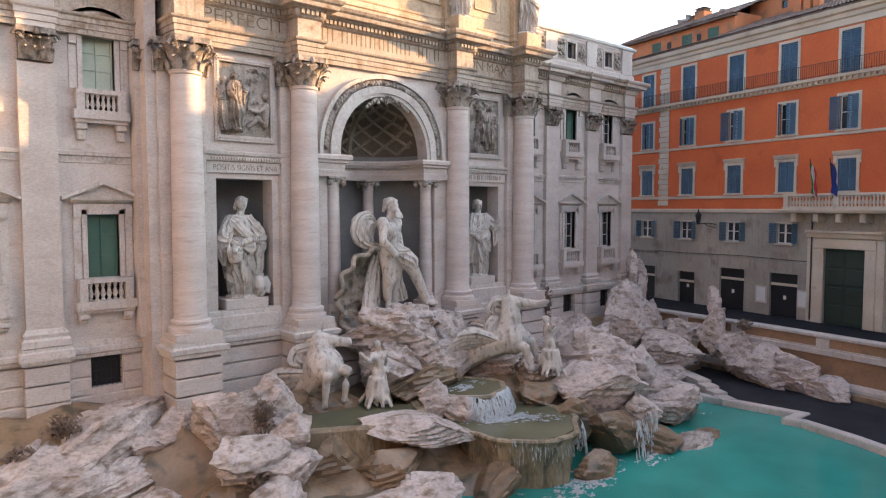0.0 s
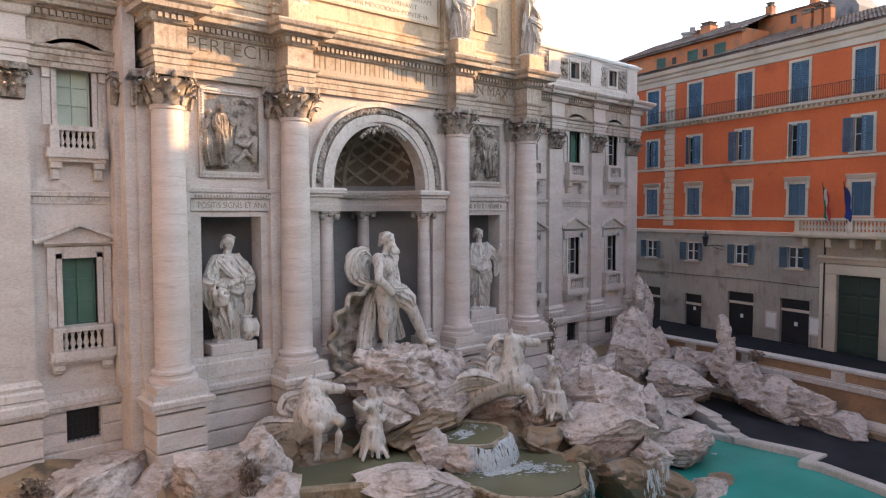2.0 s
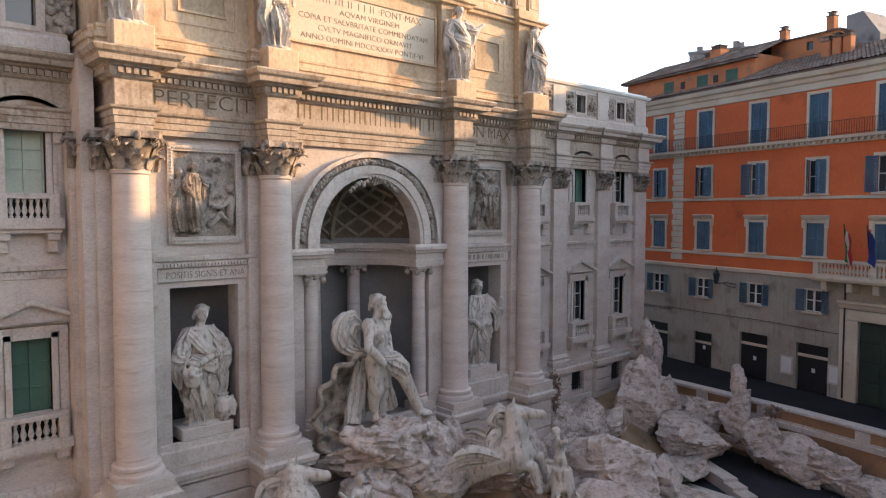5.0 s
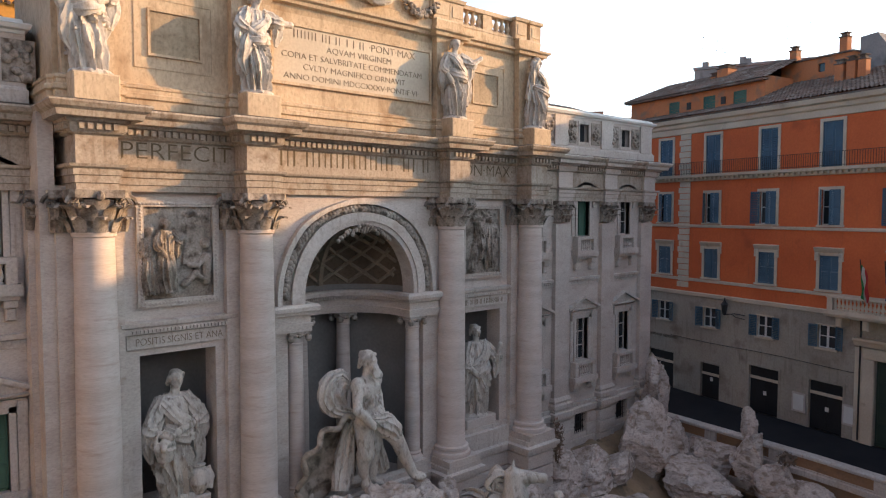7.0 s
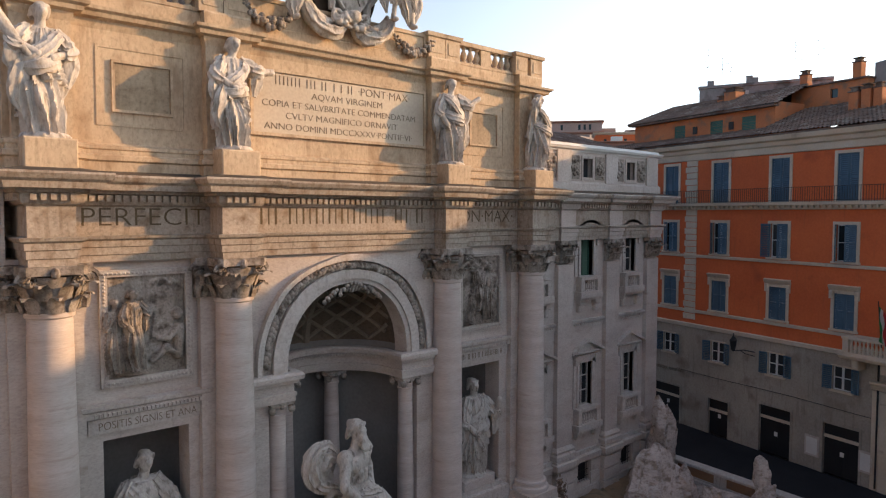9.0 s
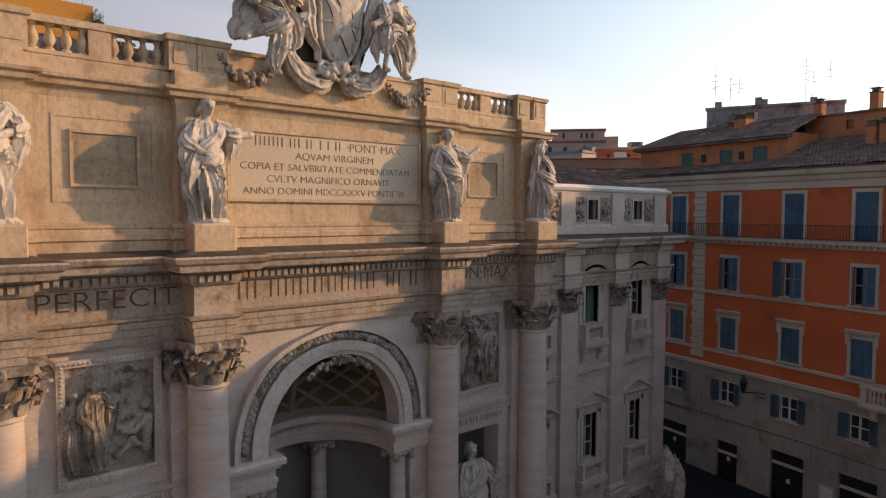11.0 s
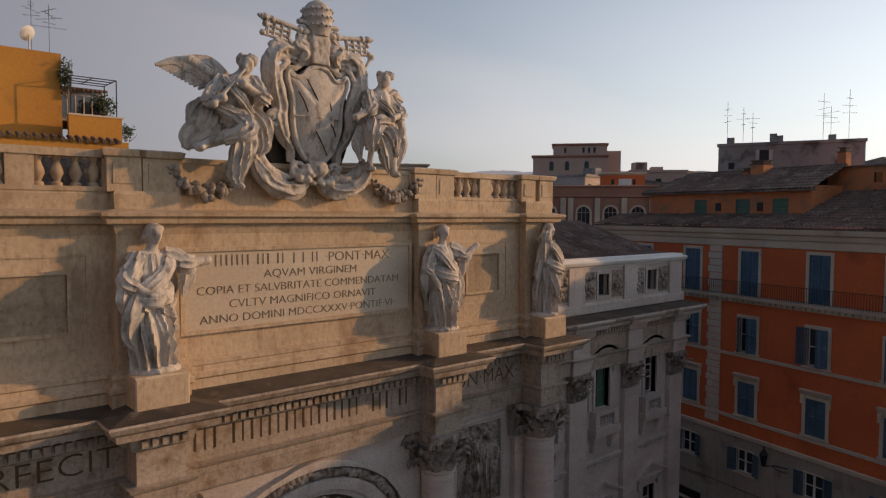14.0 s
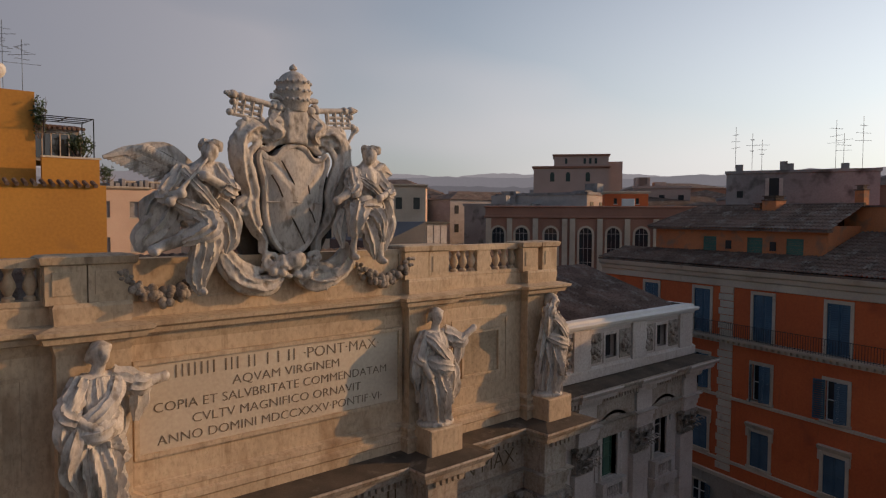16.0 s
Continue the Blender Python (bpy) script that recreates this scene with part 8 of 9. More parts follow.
angel({"body": [(2.72, -0.9, 29.8), (2.65, -0.7, 29.1), (2.5, -0.6, 28.3)], "face": [(-0.7, -0.6, -0.35)],
       "arm_a": [(2.2, -0.8, 29.25), (2.05, -1.1, 28.75), (1.5, -1.1, 28.42)], "arm_b": [(3.05, -0.7, 29.2), (3.35, -0.95, 28.7), (2.8, -1.25, 28.5)],
       "leg_a": [(1.98, -1.35, 27.95), (2.0, -1.1, 26.85)], "leg_b": [(2.75, -1.25, 27.8), (2.95, -1.1, 26.7)],
       "falls": [([(3.0, -0.6, 29.0), (3.3, -0.75, 28.2), (3.2, -0.85, 27.4), (3.05, -0.85, 26.75)], (0.22, 0.4, 0.38, 0.1)), ([(2.0, -1.05, 28.2), (2.45, -1.25, 28.3), (3.0, -1.0, 28.15)], (0.2, 0.28, 0.22)),
                 ([(2.35, -1.1, 28.1), (2.5, -1.25, 27.4), (2.75, -1.1, 26.7)], (0.25, 0.32, 0.06)), ([(1.8, -1.0, 28.15), (1.65, -1.0, 27.65), (1.75, -1.0, 27.05)], (0.15, 0.24, 0.06)), ([(2.25, -0.9, 29.2), (2.6, -1.2, 28.85), (3.0, -1.05, 28.6)], (0.12, 0.15, 0.12))],
       "wing": [(2.95, -0.35, 29.3), (3.4, -0.3, 29.55), (3.25, -0.35, 28.85), (3.95, -0.3, 29.3)], "trumpet": [(2.05, -0.6, 29.9), (2.42, -0.6, 30.6)]}, "winged marble figure leaning beside the shield", 42, (-0.5, 0.32, 0))
rr = random.Random(77)
for sx in (-1, 1):
    g = thing("garland", (sx * 3.3, -0.3, 25.6), "hanging carved stone garland of fruit", "garland", "attic garlands")
    for k in range(16):
        u = k / 15
        x = sx * (2.35 + 1.95 * u)
        z = 26.4 - 0.5 * math.sin(math.pi * u) + 0.1 * u
        fat = 0.11 + 0.06 * math.sin(math.pi * u)
        fb = Build()
        for j in range(5):
            fb.ball((x + rr.uniform(-0.1, 0.1), BAL_Y - 0.3 - rr.uniform(0, 0.16), z + rr.uniform(-1, 1) * fat), fat * rr.uniform(0.5, 0.85), 7, 5, (1, 1, rr.uniform(0.7, 1.2)))
        part("fruit", fb, CARVED, g, smooth=60)

# ---- sea god and his shell ----
SHELL = material("shell_stone", (0.42, 0.35, 0.285), (0.22, 0.18, 0.14), 1.2, 12, 0.7, 0.4, (0.11, 0.085, 0.065), 0.54)
b = Build()
rows = []
NS = 61
for i in range(NS):
    th = radians(40 + 190 * i / (NS - 1))
    for j in range(10):
        u = j / 9
        rad = 2.45 * u * (1 + 0.05 * math.cos(i * 0.72))
        y = -0.55 + 0.75 * math.sin(u * 2.2) - 0.95 * u ** 3 + 0.09 * u * math.cos(i * 0.72 * 1.0)
        rows.append((-1.15 + rad * math.cos(th), y, 5.55 + rad * math.sin(th)))
front = [(i * 10 + j, (i + 1) * 10 + j, (i + 1) * 10 + j + 1, i * 10 + j + 1) for i in range(NS - 1) for j in range(9)]
b.face_loop(rows, front)
b.face_loop([(x, y + 0.14, z) for x, y, z in rows], [tuple(reversed(f)) for f in front])
b.tube([rows[i * 10 + 9] for i in range(NS)], 0.13, 7)
single("shell", b, SHELL, "great fluted stone shell behind the sea god", "shell", smooth=60)
for k in range(6):
    wave = rope(Build(), [(-2.9 + 0.1 * k, -0.7 - 0.1 * k, 5.0 - 0.12 * k), (-2.1 + 0.2 * k, -1.6 - 0.08 * k, 4.5 - 0.12 * k + 0.12 * math.sin(k * 2)), (-1.2 + 0.3 * k, -1.9 - 0.1 * k, 4.4 - 0.2 * k)], (0.12, 0.26, 0.1), 4, 0.35, 0.8, k)
    single("rock", wave, SHELL, "carved stone wave curling under the great shell", "rock", "fountain rocks", smooth=60)
b = Build()
figure(b, (-0.3, -0.75, 4.9), 5.75, turn=18, arms=((-1, (-0.2, -0.07, 0.62), (-0.1, -0.15, 0.5)), (1, (0.2, 0.02, 0.64), (0.12, -0.08, 0.52))), cloak=0, bare=True, head_turn=1, seed=51)
limb(b, [(-0.1, -0.95, 7.9), (0.7, -1.4, 6.85), (1.5, -1.5, 5.2)], 0.46, 0.22)
b.ball((1.65, -1.7, 5.1), 0.28, 8, 6, (1.2, 1.5, 0.6))
god = Build()
drape(god, 0.47, 0.56, (0.135, 0.135, 0.12), 15, 0.3, 16.0, 3, knee=0.1)
drape(god, 0.02, 0.52, (0.15, 0.14, 0.12, 0.11), 12, 0.3, 3.0, 4, a0=15, a1=150, hem=0.03)
_m = Matrix.Translation((-0.3, -0.75, 4.9)) @ Matrix.Rotation(radians(18), 4, "Z") @ Matrix.Scale(5.8, 4)
CLOTH.append(([tuple(_m @ Vector(q)) for q in god.v], god.f))
gc = Build()
rope(gc, [(-0.95, -0.3, 9.35), (-1.4, -0.25, 9.75), (-1.95, -0.3, 9.45), (-2.1, -0.35, 8.85), (-1.75, -0.45, 8.35), (-1.0, -0.6, 8.1)], (0.1, 0.2, 0.3, 0.32, 0.28, 0.15), 9, 0.35, 1.1, 2, 44)
rope(gc, [(-1.0, -0.4, 9.2), (-1.35, -0.3, 9.3), (-1.6, -0.3, 8.95), (-1.3, -0.4, 8.5)], (0.15, 0.3, 0.38, 0.2), 8, 0.3, 0.9, 3, 40)
rope(gc, [(-0.95, -0.55, 8.15), (-0.5, -1.25, 7.95), (0.2, -1.35, 7.85), (0.45, -1.0, 7.7), (0.3, -0.3, 7.9)], (0.15, 0.2, 0.24, 0.22, 0.12), 9, 0.35, 0.9, 4, 40, twist=4)
rope(gc, [(-0.15, -1.1, 7.85), (0.35, -1.35, 7.4), (0.65, -1.4, 6.95)], (0.36, 0.46, 0.32), 10, 0.25, 1.0, 5, 40, twist=3)
rope(gc, [(-0.8, -0.4, 8.0), (-1.05, -0.35, 7.2), (-1.35, -0.4, 6.0), (-1.6, -0.6, 5.0)], (0.2, 0.28, 0.34, 0.36), 9, 0.4, 0.8, 6, 44)
rope(gc, [(0.0, -0.3, 7.6), (0.3, -0.3, 6.6), (0.6, -0.4, 5.2)], (0.22, 0.32, 0.36), 9, 0.4, 0.8, 7, 44)
gc.ball((-1.55, -0.15, 9.05), 0.75, 14, 9, (0.9, 0.35, 1.0))
CLOTH.append(([tuple(q) for q in gc.v], gc.f))
for k in range(7):
    b.tube([(-0.35 + 0.05 * k, -1.22, 10.05 - 0.03 * k), (-0.42 + 0.07 * k, -1.35, 9.65 - 0.05 * (k % 3))], 0.08, 5)
b.ball((-0.22, -1.1, 9.9), 0.22, 8, 6, (1, 1, 1.3))
me = with_cloth(melt("statue", b, MARBLE, 0.05, 2))
tagged(part("statue", me, MARBLE), "large white marble bearded sea god stepping forward", "statue", "fountain statues")


# flowing carved rock under the sea god
for k, (pts, radii) in enumerate((([(-2.6, -1.3, 4.9), (-1.3, -2.3, 4.3), (0.0, -2.7, 3.4), (0.8, -3.0, 2.2)], (0.3, 0.75, 0.8, 0.5)), ([(1.5, -1.5, 4.9), (2.0, -2.0, 3.9), (1.8, -2.6, 2.9), (1.4, -3.0, 2.1)], (0.25, 0.6, 0.6, 0.4)),
                                   ([(3.9, -1.2, 4.1), (3.2, -1.7, 3.6), (2.6, -2.3, 2.7)], (0.25, 0.6, 0.5)), ([(-2.4, -2.2, 3.4), (-1.5, -2.8, 2.9), (-0.6, -3.2, 2.0)], (0.3, 0.55, 0.35)), ([(-0.9, -1.6, 4.9), (0.4, -2.0, 4.6), (1.4, -2.2, 4.1)], (0.3, 0.5, 0.3)))):
    rb = rope(Build(), pts, [r * 1.05 for r in radii], 5, 0.3, 0.9, k * 3.1, 60, 8, twist=5)
    me = melt("rock", rb, ROCK, 0.06, 0, 0.2, (1.6, 1.6, 1.9))
    tagged(part("rock", me, ROCK), "carved rock in flowing folds under the sea god", "rock", "fountain rocks")


# ---- horses and tritons ----
def finish_statue(b, label, folds=0.0, vox=0.06):
    me = with_cloth(melt("statue", b, MARBLE, vox, 2, folds, (3, 3, 1.2)))
    return tagged(part("statue", me, MARBLE), label, "statue", "fountain statues")


def horse(at, turn, rear, label, seed, wings=False, gaze=(0.0, -0.95, -0.2)):
    """A sea horse: barrel, arched neck, head with jaw and ears, mane, raised forelegs, tail."""
    rr = random.Random(seed)
    m = Matrix.Translation(at) @ Matrix.Rotation(radians(turn), 4, "Z") @ Matrix.Rotation(radians(-rear), 4, "X") @ Matrix.Scale(1.42, 4)
    k = Build()
    limb(k, [(0, 1.3, 0.5), (0, 0.4, 0.75), (0, -0.5, 0.85)], 0.55, 0.6)
    k.ball((0, -0.75, 0.85), 0.62, 12, 9, (1.0, 0.9, 1.1))
    rx = Matrix.Rotation(radians(rear), 3, "X")
    nose, down, ahead = rx @ Vector(gaze), rx @ Vector((0, 0.05, -1.0)), rx @ Vector((0, -0.92, -0.38))
    poll = Vector((0, -0.72, 2.3)) + ahead * (rear / 55)
    limb(k, [Vector((0, -0.55, 0.95)), Vector((0, -0.8, 1.6)) + ahead * (rear / 150), poll], 0.54, 0.28)
    limb(k, [poll, poll + nose * 0.45, poll + nose * 0.9], 0.27, 0.15)
    k.ball(poll + nose * 0.95, 0.17, 8, 6, (0.9, 1, 1))
    k.ball(poll + nose * 0.35 + down * 0.15, 0.2, 8, 6, (0.7, 1.1, 1.0))
    for sx in (-1, 1):
        k.tube([poll - down * 0.15 + Vector((0.1 * sx, 0, 0)), poll - down * 0.5 + Vector((0.14 * sx, 0, 0))], 0.08, 6, 0.02)
        k.ball(poll + nose * 0.4 - down * 0.08 + Vector((0.18 * sx, 0, 0)), 0.05, 6, 4)
        knee = Vector((0.32 * sx, -0.85, 0.75)) + ahead * (0.55 + 0.1 * sx) - down * (0.1 * sx)
        hoof = knee + down * (0.95 if rear > 25 else 0.6) - ahead * (0.1 if rear > 25 else -0.25)
        limb(k, [(0.3 * sx, -0.7, 0.75), knee, knee.lerp(hoof, 0.5), hoof], 0.23, 0.085)
        k.ball(hoof + down * 0.06, 0.125, 8, 5, (1, 1.2, 0.8))
    mane = Build()
    for i in range(26):
        u = rr.random()
        p = Vector((0, -0.42 - 0.15 * u, 1.1 + 1.3 * u)) + ahead * (u * u * rear / 60)
        g_ = rr.gauss(0, 1)
        rope(mane, [p, p + Vector((0.25 * g_, 0.25, 0.12)), p + Vector((0.36 * g_, 0.42 + 0.2 * rr.random(), -0.2)), p + Vector((0.3 * g_, 0.3, -0.5))], (0.1, 0.13, 0.1, 0.02), 4, 0.35, 0.7, u * 9, 12, 4)
    limb(k, [(0, 1.4, 0.5), (0.2, 2.2, 0.4), (-0.2, 2.9, 0.8), (0, 3.3, 1.3)], 0.42, 0.12)
    if wings:
        for sx in (-1, 1):
            for i in range(7):
                rope(mane, [(0.45 * sx, -0.3 + 0.1 * i, 0.95), (0.95 * sx, 0.4 + 0.2 * i, 1.5 - 0.1 * i), (1.25 * sx, 1.0 + 0.28 * i, 1.5 - 0.24 * i)], (0.13, 0.17, 0.04), 3, 0.25, 0.5, i, 12, 5)
    b = Build()
    b.face_loop([m @ Vector(p) for p in k.v], k.f)
    CLOTH.append(([tuple(m @ Vector(p)) for p in mane.v], mane.f))
    finish_statue(b, label, 0.012)


horse((-5.2, -2.2, 1.35), 5, 42, "white marble rearing sea horse with tossed mane", 61, True, (0.75, -0.6, -0.12))
horse((4.1, -4.2, 1.95), 38, 14, "white marble winged sea horse leaping forward", 62, True, (0.25, -0.95, -0.1))


def triton(at, h, turn, arms, label, seed, lean=0.0):
    b = Build()
    figure(b, at, h, turn=turn, lean=lean, arms=arms, cloak=0, bare=True, seed=seed)
    rr = random.Random(seed)
    for i in range(14):
        a = 2 * math.pi * i / 14
        b.tube([(at[0] + 0.1 * h * math.cos(a), at[1] + 0.1 * h * math.sin(a), at[2] + 0.42 * h), (at[0] + 0.17 * h * math.cos(a), at[1] + 0.17 * h * math.sin(a), at[2] + 0.15 * h), (at[0] + (0.13 + 0.09 * (i % 3)) * h * math.cos(a), at[1] + (0.13 + 0.09 * (i % 3)) * h * math.sin(a), at[2] - 0.05)], 0.05 * h, 5, 0.035 * h)
    finish_statue(b, label, 0.01)


triton((-3.2, -3.5, 1.05), 2.95, -10, ((-1, (-0.24, -0.12, 0.7), (-0.42, -0.16, 0.86)), (1, (0.2, 0.05, 0.6), (0.12, -0.1, 0.5))), "white marble triton holding the rearing horse", 71)
triton((5.9, -6.3, 1.5), 3.0, 60, ((-1, (-0.24, 0.0, 0.78), (-0.42, 0.0, 0.8)), (1, (0.18, -0.12, 0.74), (0.12, -0.24, 0.78))), "white marble triton blowing a conch shell", 72, 14)


# ---- rocks ----
def boulder(c, r, rot, seed, mat, label="weathered pale travertine boulder of the fountain", tilt=0.0):
    rr = random.Random(seed)
    b = Build()
    seg, rings = 48, 32
    b.ball((0, 0, 0), 1.0, seg, rings)
    cuts = []
    for k in range(20):
        e = Vector((rr.gauss(0, 1), rr.gauss(0, 1), rr.gauss(0, 0.9))).normalized()
        cuts.append((e, 0.5 + 0.36 * rr.random()))
    off = Vector((seed * 1.7, seed * 0.9, 0))
    m = Matrix.Translation(c) @ Euler((radians(tilt + rr.gauss(0, 8)), radians(rr.gauss(0, 8)), radians(rot))).to_matrix().to_4x4() @ Matrix.Diagonal((r[0] * 1.3, r[1] * 1.3, r[2] * 1.25, 1))
    size = sum(r) / 3
    dip = Vector((rr.gauss(0, 0.25), rr.gauss(0, 0.25), 1.0)).normalized()
    vs = []
    for v in b.v:
        p = Vector(v)
        q = p * size * 0.6 + off
        p = p * (1 + 0.30 * noise.noise(q) + 0.12 * noise.noise(q * 2.3))
        for e, o in cuts:
            over = p.dot(e) - o
            if over > 0:
                p = p - e * over * 0.97
        h_lay = p.dot(dip) * size * 3.2 + 0.9 * noise.noise(q * 1.2)
        saw = h_lay - math.floor(h_lay)
        flat = p - dip * p.dot(dip)
        p = p + flat * (0.13 * (saw - 0.5)) / max(size ** 0.5, 0.8)
        p = p * (1 + 0.075 * (1 - 2.2 * abs(noise.noise(q * 3.1))) + 0.035 * noise.noise(q * 8.0))
        vs.append(m @ p)
    b.v = [tuple(v) for v in vs]
    me = fix_normals(b.mesh("rock"), 24)
    me.materials.append(mat)
    return tagged(part("rock", me, mat), label, "rock", "fountain rocks")


W = "wet brown rock beside the fountain basins"
ROCKS = (
    ((-15.0, -1.3, 0.5), (2.9, 1.3, 1.1), 30, 0), ((-11.5, -0.9, 0.9), (1.3, 0.8, 1.2), 10, 0), ((-12.3, -5.8, -1.1), (1.5, 1.0, 0.7), 0, 0), ((-1.4, -9.6, -1.5), (1.2, 0.9, 0.7), 0, 1), ((3.4, -11.0, -1.7), (1.3, 0.7, 0.6), 0, 1), ((-18.5, -4.6, -1.0), (1.6, 1.2, 0.8), 30, 0),
    ((-13.7, 0.0, 1.0), (2.7, 1.7, 1.5), 20, 0), ((-16.2, -0.3, -0.1), (2.9, 2.0, 1.6), 35, 0), ((-18.8, -1.5, -0.8), (2.6, 2.0, 1.5), 0, 0), ((-12.7, -1.1, 0.5), (1.2, 0.9, 0.75), 15, 0),
    ((-14.3, -2.0, -0.4), (2.3, 1.2, 0.8), 25, 0), ((-11.9, -2.2, -0.7), (0.9, 0.8, 0.6), 0, 0), ((-13.5, -3.6, -1.0), (1.4, 1.0, 0.85), 40, 0), ((-16.9, -3.0, -1.0), (1.7, 1.2, 0.9), 0, 0),
    ((-20.8, -3.0, -1.0), (2.5, 2.0, 1.4), 0, 0), ((-9.9, -2.9, 1.4), (1.7, 1.3, 1.5), 0, 0), ((-8.3, -3.1, 1.5), (1.15, 0.9, 1.4), 30, 0), ((-9.9, -5.0, 0.6), (1.6, 1.1, 1.1), 25, 0),
    ((-8.6, -4.9, 0.9), (0.85, 0.7, 1.0), 0, 0), ((-8.9, -5.9, 0.2), (0.95, 0.8, 0.8), 0, 0), ((-10.4, -5.0, -0.7), (1.8, 1.4, 1.2), 0, 1), ((-10.2, -7.2, -0.9), (1.15, 0.9, 0.85), 10, 0),
    ((-3.6, -6.7, 0.75), (2.0, 1.25, 0.6), -31, 0), ((-5.0, -7.0, -0.5), (1.7, 1.2, 0.9), 0, 1), ((-1.2, -5.2, 1.3), (0.8, 0.65, 0.85), 0, 0), ((-6.7, -5.3, -0.5), (1.7, 1.1, 0.9), 0, 1),
    ((-6.5, -9.2, -0.95), (1.8, 0.9, 0.6), -25, 0), ((-5.3, -10.0, -0.85), (1.0, 0.8, 0.65), 0, 0), ((-7.8, -9.8, -1.25), (1.3, 0.8, 0.5), 0, 0), ((-4.7, -9.1, -0.7), (1.6, 0.6, 0.4), -30, 0),
    ((10.2, -6.5, 1.3), (2.7, 1.9, 1.9), -20, 0), ((7.6, -7.9, 0.7), (2.2, 1.6, 1.6), -30, 0), ((11.6, -8.1, 1.0), (0.9, 0.9, 1.5), 0, 0), ((8.9, -9.7, -0.2), (1.1, 0.9, 0.8), 0, 0),
    ((12.8, -9.3, -0.9), (2.2, 1.4, 1.1), -15, 0), ((12.0, -8.3, 0.1), (2.2, 1.2, 0.8), -20, 0), ((6.6, -9.9, -0.8), (1.8, 1.3, 1.0), 0, 1), ((8.4, -10.8, -1.4), (1.3, 1.0, 0.8), 0, 1),
    ((4.9, -8.6, -0.5), (1.2, 1.1, 1.2), 0, 1), ((10.4, -12.0, -1.8), (1.6, 0.8, 0.5), 0, 0), ((12.0, -11.8, -1.9), (0.9, 0.6, 0.35), 0, 1),
    ((20.5, -0.8, 2.0), (2.2, 1.6, 2.3), 0, 0), ((22.6, -1.2, 1.1), (1.8, 1.4, 1.9), 0, 0), ((15.5, -0.5, 1.4), (2.2, 1.2, 1.5), 20, 0), ((13.0, -0.6, 1.6), (1.4, 1.0, 1.5), 0, 0),
    ((18.0, -0.6, 0.8), (1.7, 1.2, 1.3), 0, 0), ((24.0, 0.6, 3.2), (0.9, 0.75, 2.8), 0, 0), ((23.6, 0.3, 5.3), (0.5, 0.5, 1.4), 0, 0),
    ((24.3, -5.9, 1.6), (1.0, 0.9, 1.9), 0, 0), ((24.8, -5.5, 3.3), (0.5, 0.5, 1.0), 0, 0), ((24.2, -7.4, 0.3), (1.5, 1.2, 1.7), 0, 0), ((24.0, -9.6, -0.3), (1.9, 1.3, 1.6), 78, 0),
    ((23.9, -11.7, -0.6), (1.7, 1.0, 1.4), 78, 0), ((23.5, -13.6, -1.1), (1.6, 0.9, 0.9), 75, 0), ((21.3, -4.2, 0.1), (2.2, 2.0, 1.3), 0, 0), ((24.6, -3.0, 0.5), (1.4, 1.5, 1.4), 0, 0), ((19.2, -5.0, -0.9), (1.9, 1.6, 0.7), 0, 0),
    ((0.0, -1.3, 3.2), (2.8, 1.7, 1.5), 0, 0), ((-1.7, -2.2, 2.3), (1.6, 1.2, 1.2), 0, 0), ((1.6, -2.5, 2.1), (1.7, 1.2, 1.4), 0, 0), ((0.0, -3.1, 1.3), (2.6, 1.2, 1.0), 0, 1), ((3.3, -2.0, 2.1), (1.5, 1.0, 1.3), 0, 0),
    ((5.6, -2.4, 1.3), (1.8, 1.2, 1.3), 0, 0), ((-5.2, -2.2, 0.4), (1.6, 1.0, 1.0), 0, 1), ((4.5, -6.4, 0.5), (0.9, 0.8, 0.7), 0, 1), ((0.0, -6.2, 0.6), (0.9, 0.7, 0.6), 0, 0), ((7.4, -4.4, 1.0), (2.0, 1.6, 1.2), 0, 0),
    ((8.5, -1.5, 1.4), (2.0, 1.3, 1.5), 0, 0), ((11.2, -1.8, 1.0), (1.6, 1.2, 1.2), 0, 0), ((-6.9, -1.6, 1.0), (1.5, 0.9, 1.1), 0, 1), ((13.5, -4.0, 0.2), (2.2, 1.6, 1.3), 0, 0), ((16.2, -3.4, -0.5), (2.0, 1.5, 1.0), 0, 0))
for i, (c, r, rot, wet) in enumerate(ROCKS):
    boulder(c, r, rot, i + 3, ROCK_WET if wet else ROCK, W if wet else "weathered pale travertine boulder of the fountain")

# rocky bed that everything stands on
b = Build()
NX, NY = 130, 40
rows = []
for i in range(NX + 1):
    x = -26 + 52 * i / NX
    for j in range(NY + 1):
        y = 1.7 - 14.2 * j / NY
        front = -9.8 + 0.018 * x * x if abs(x) < 14 else -6.3 + 0.05 * (abs(x) - 14)
        u = max(0.0, min(1.0, (y - front) / 6.0))
        z = -2.6 + 3.6 * u ** 0.8 + 0.55 * noise.noise(Vector((x * 0.5, y * 0.5, 3))) + 0.25 * noise.noise(Vector((x * 1.6, y * 1.6, 5)))
        if abs(x) > 11.5:
            z += 0.9 * max(0, (y + 3) / 4.5)
        d1 = math.hypot(x - 1.5, y + 7.8)
        if d1 < 3.1:
            z = min(z, -0.2)
        if -8.6 < x < -1.6 and -6.6 < y < -0.9:
            z = min(z, 0.45)
        rows.append((x, y, z))
b.face_loop(rows, [(i * (NY + 1) + j, (i + 1) * (NY + 1) + j, (i + 1) * (NY + 1) + j + 1, i * (NY + 1) + j + 1) for i in range(NX) for j in range(NY)])
single("rock_bed", b, ROCK_WET, "brown rocky bed under the fountain boulders", "rock", smooth=40, kind="structure")


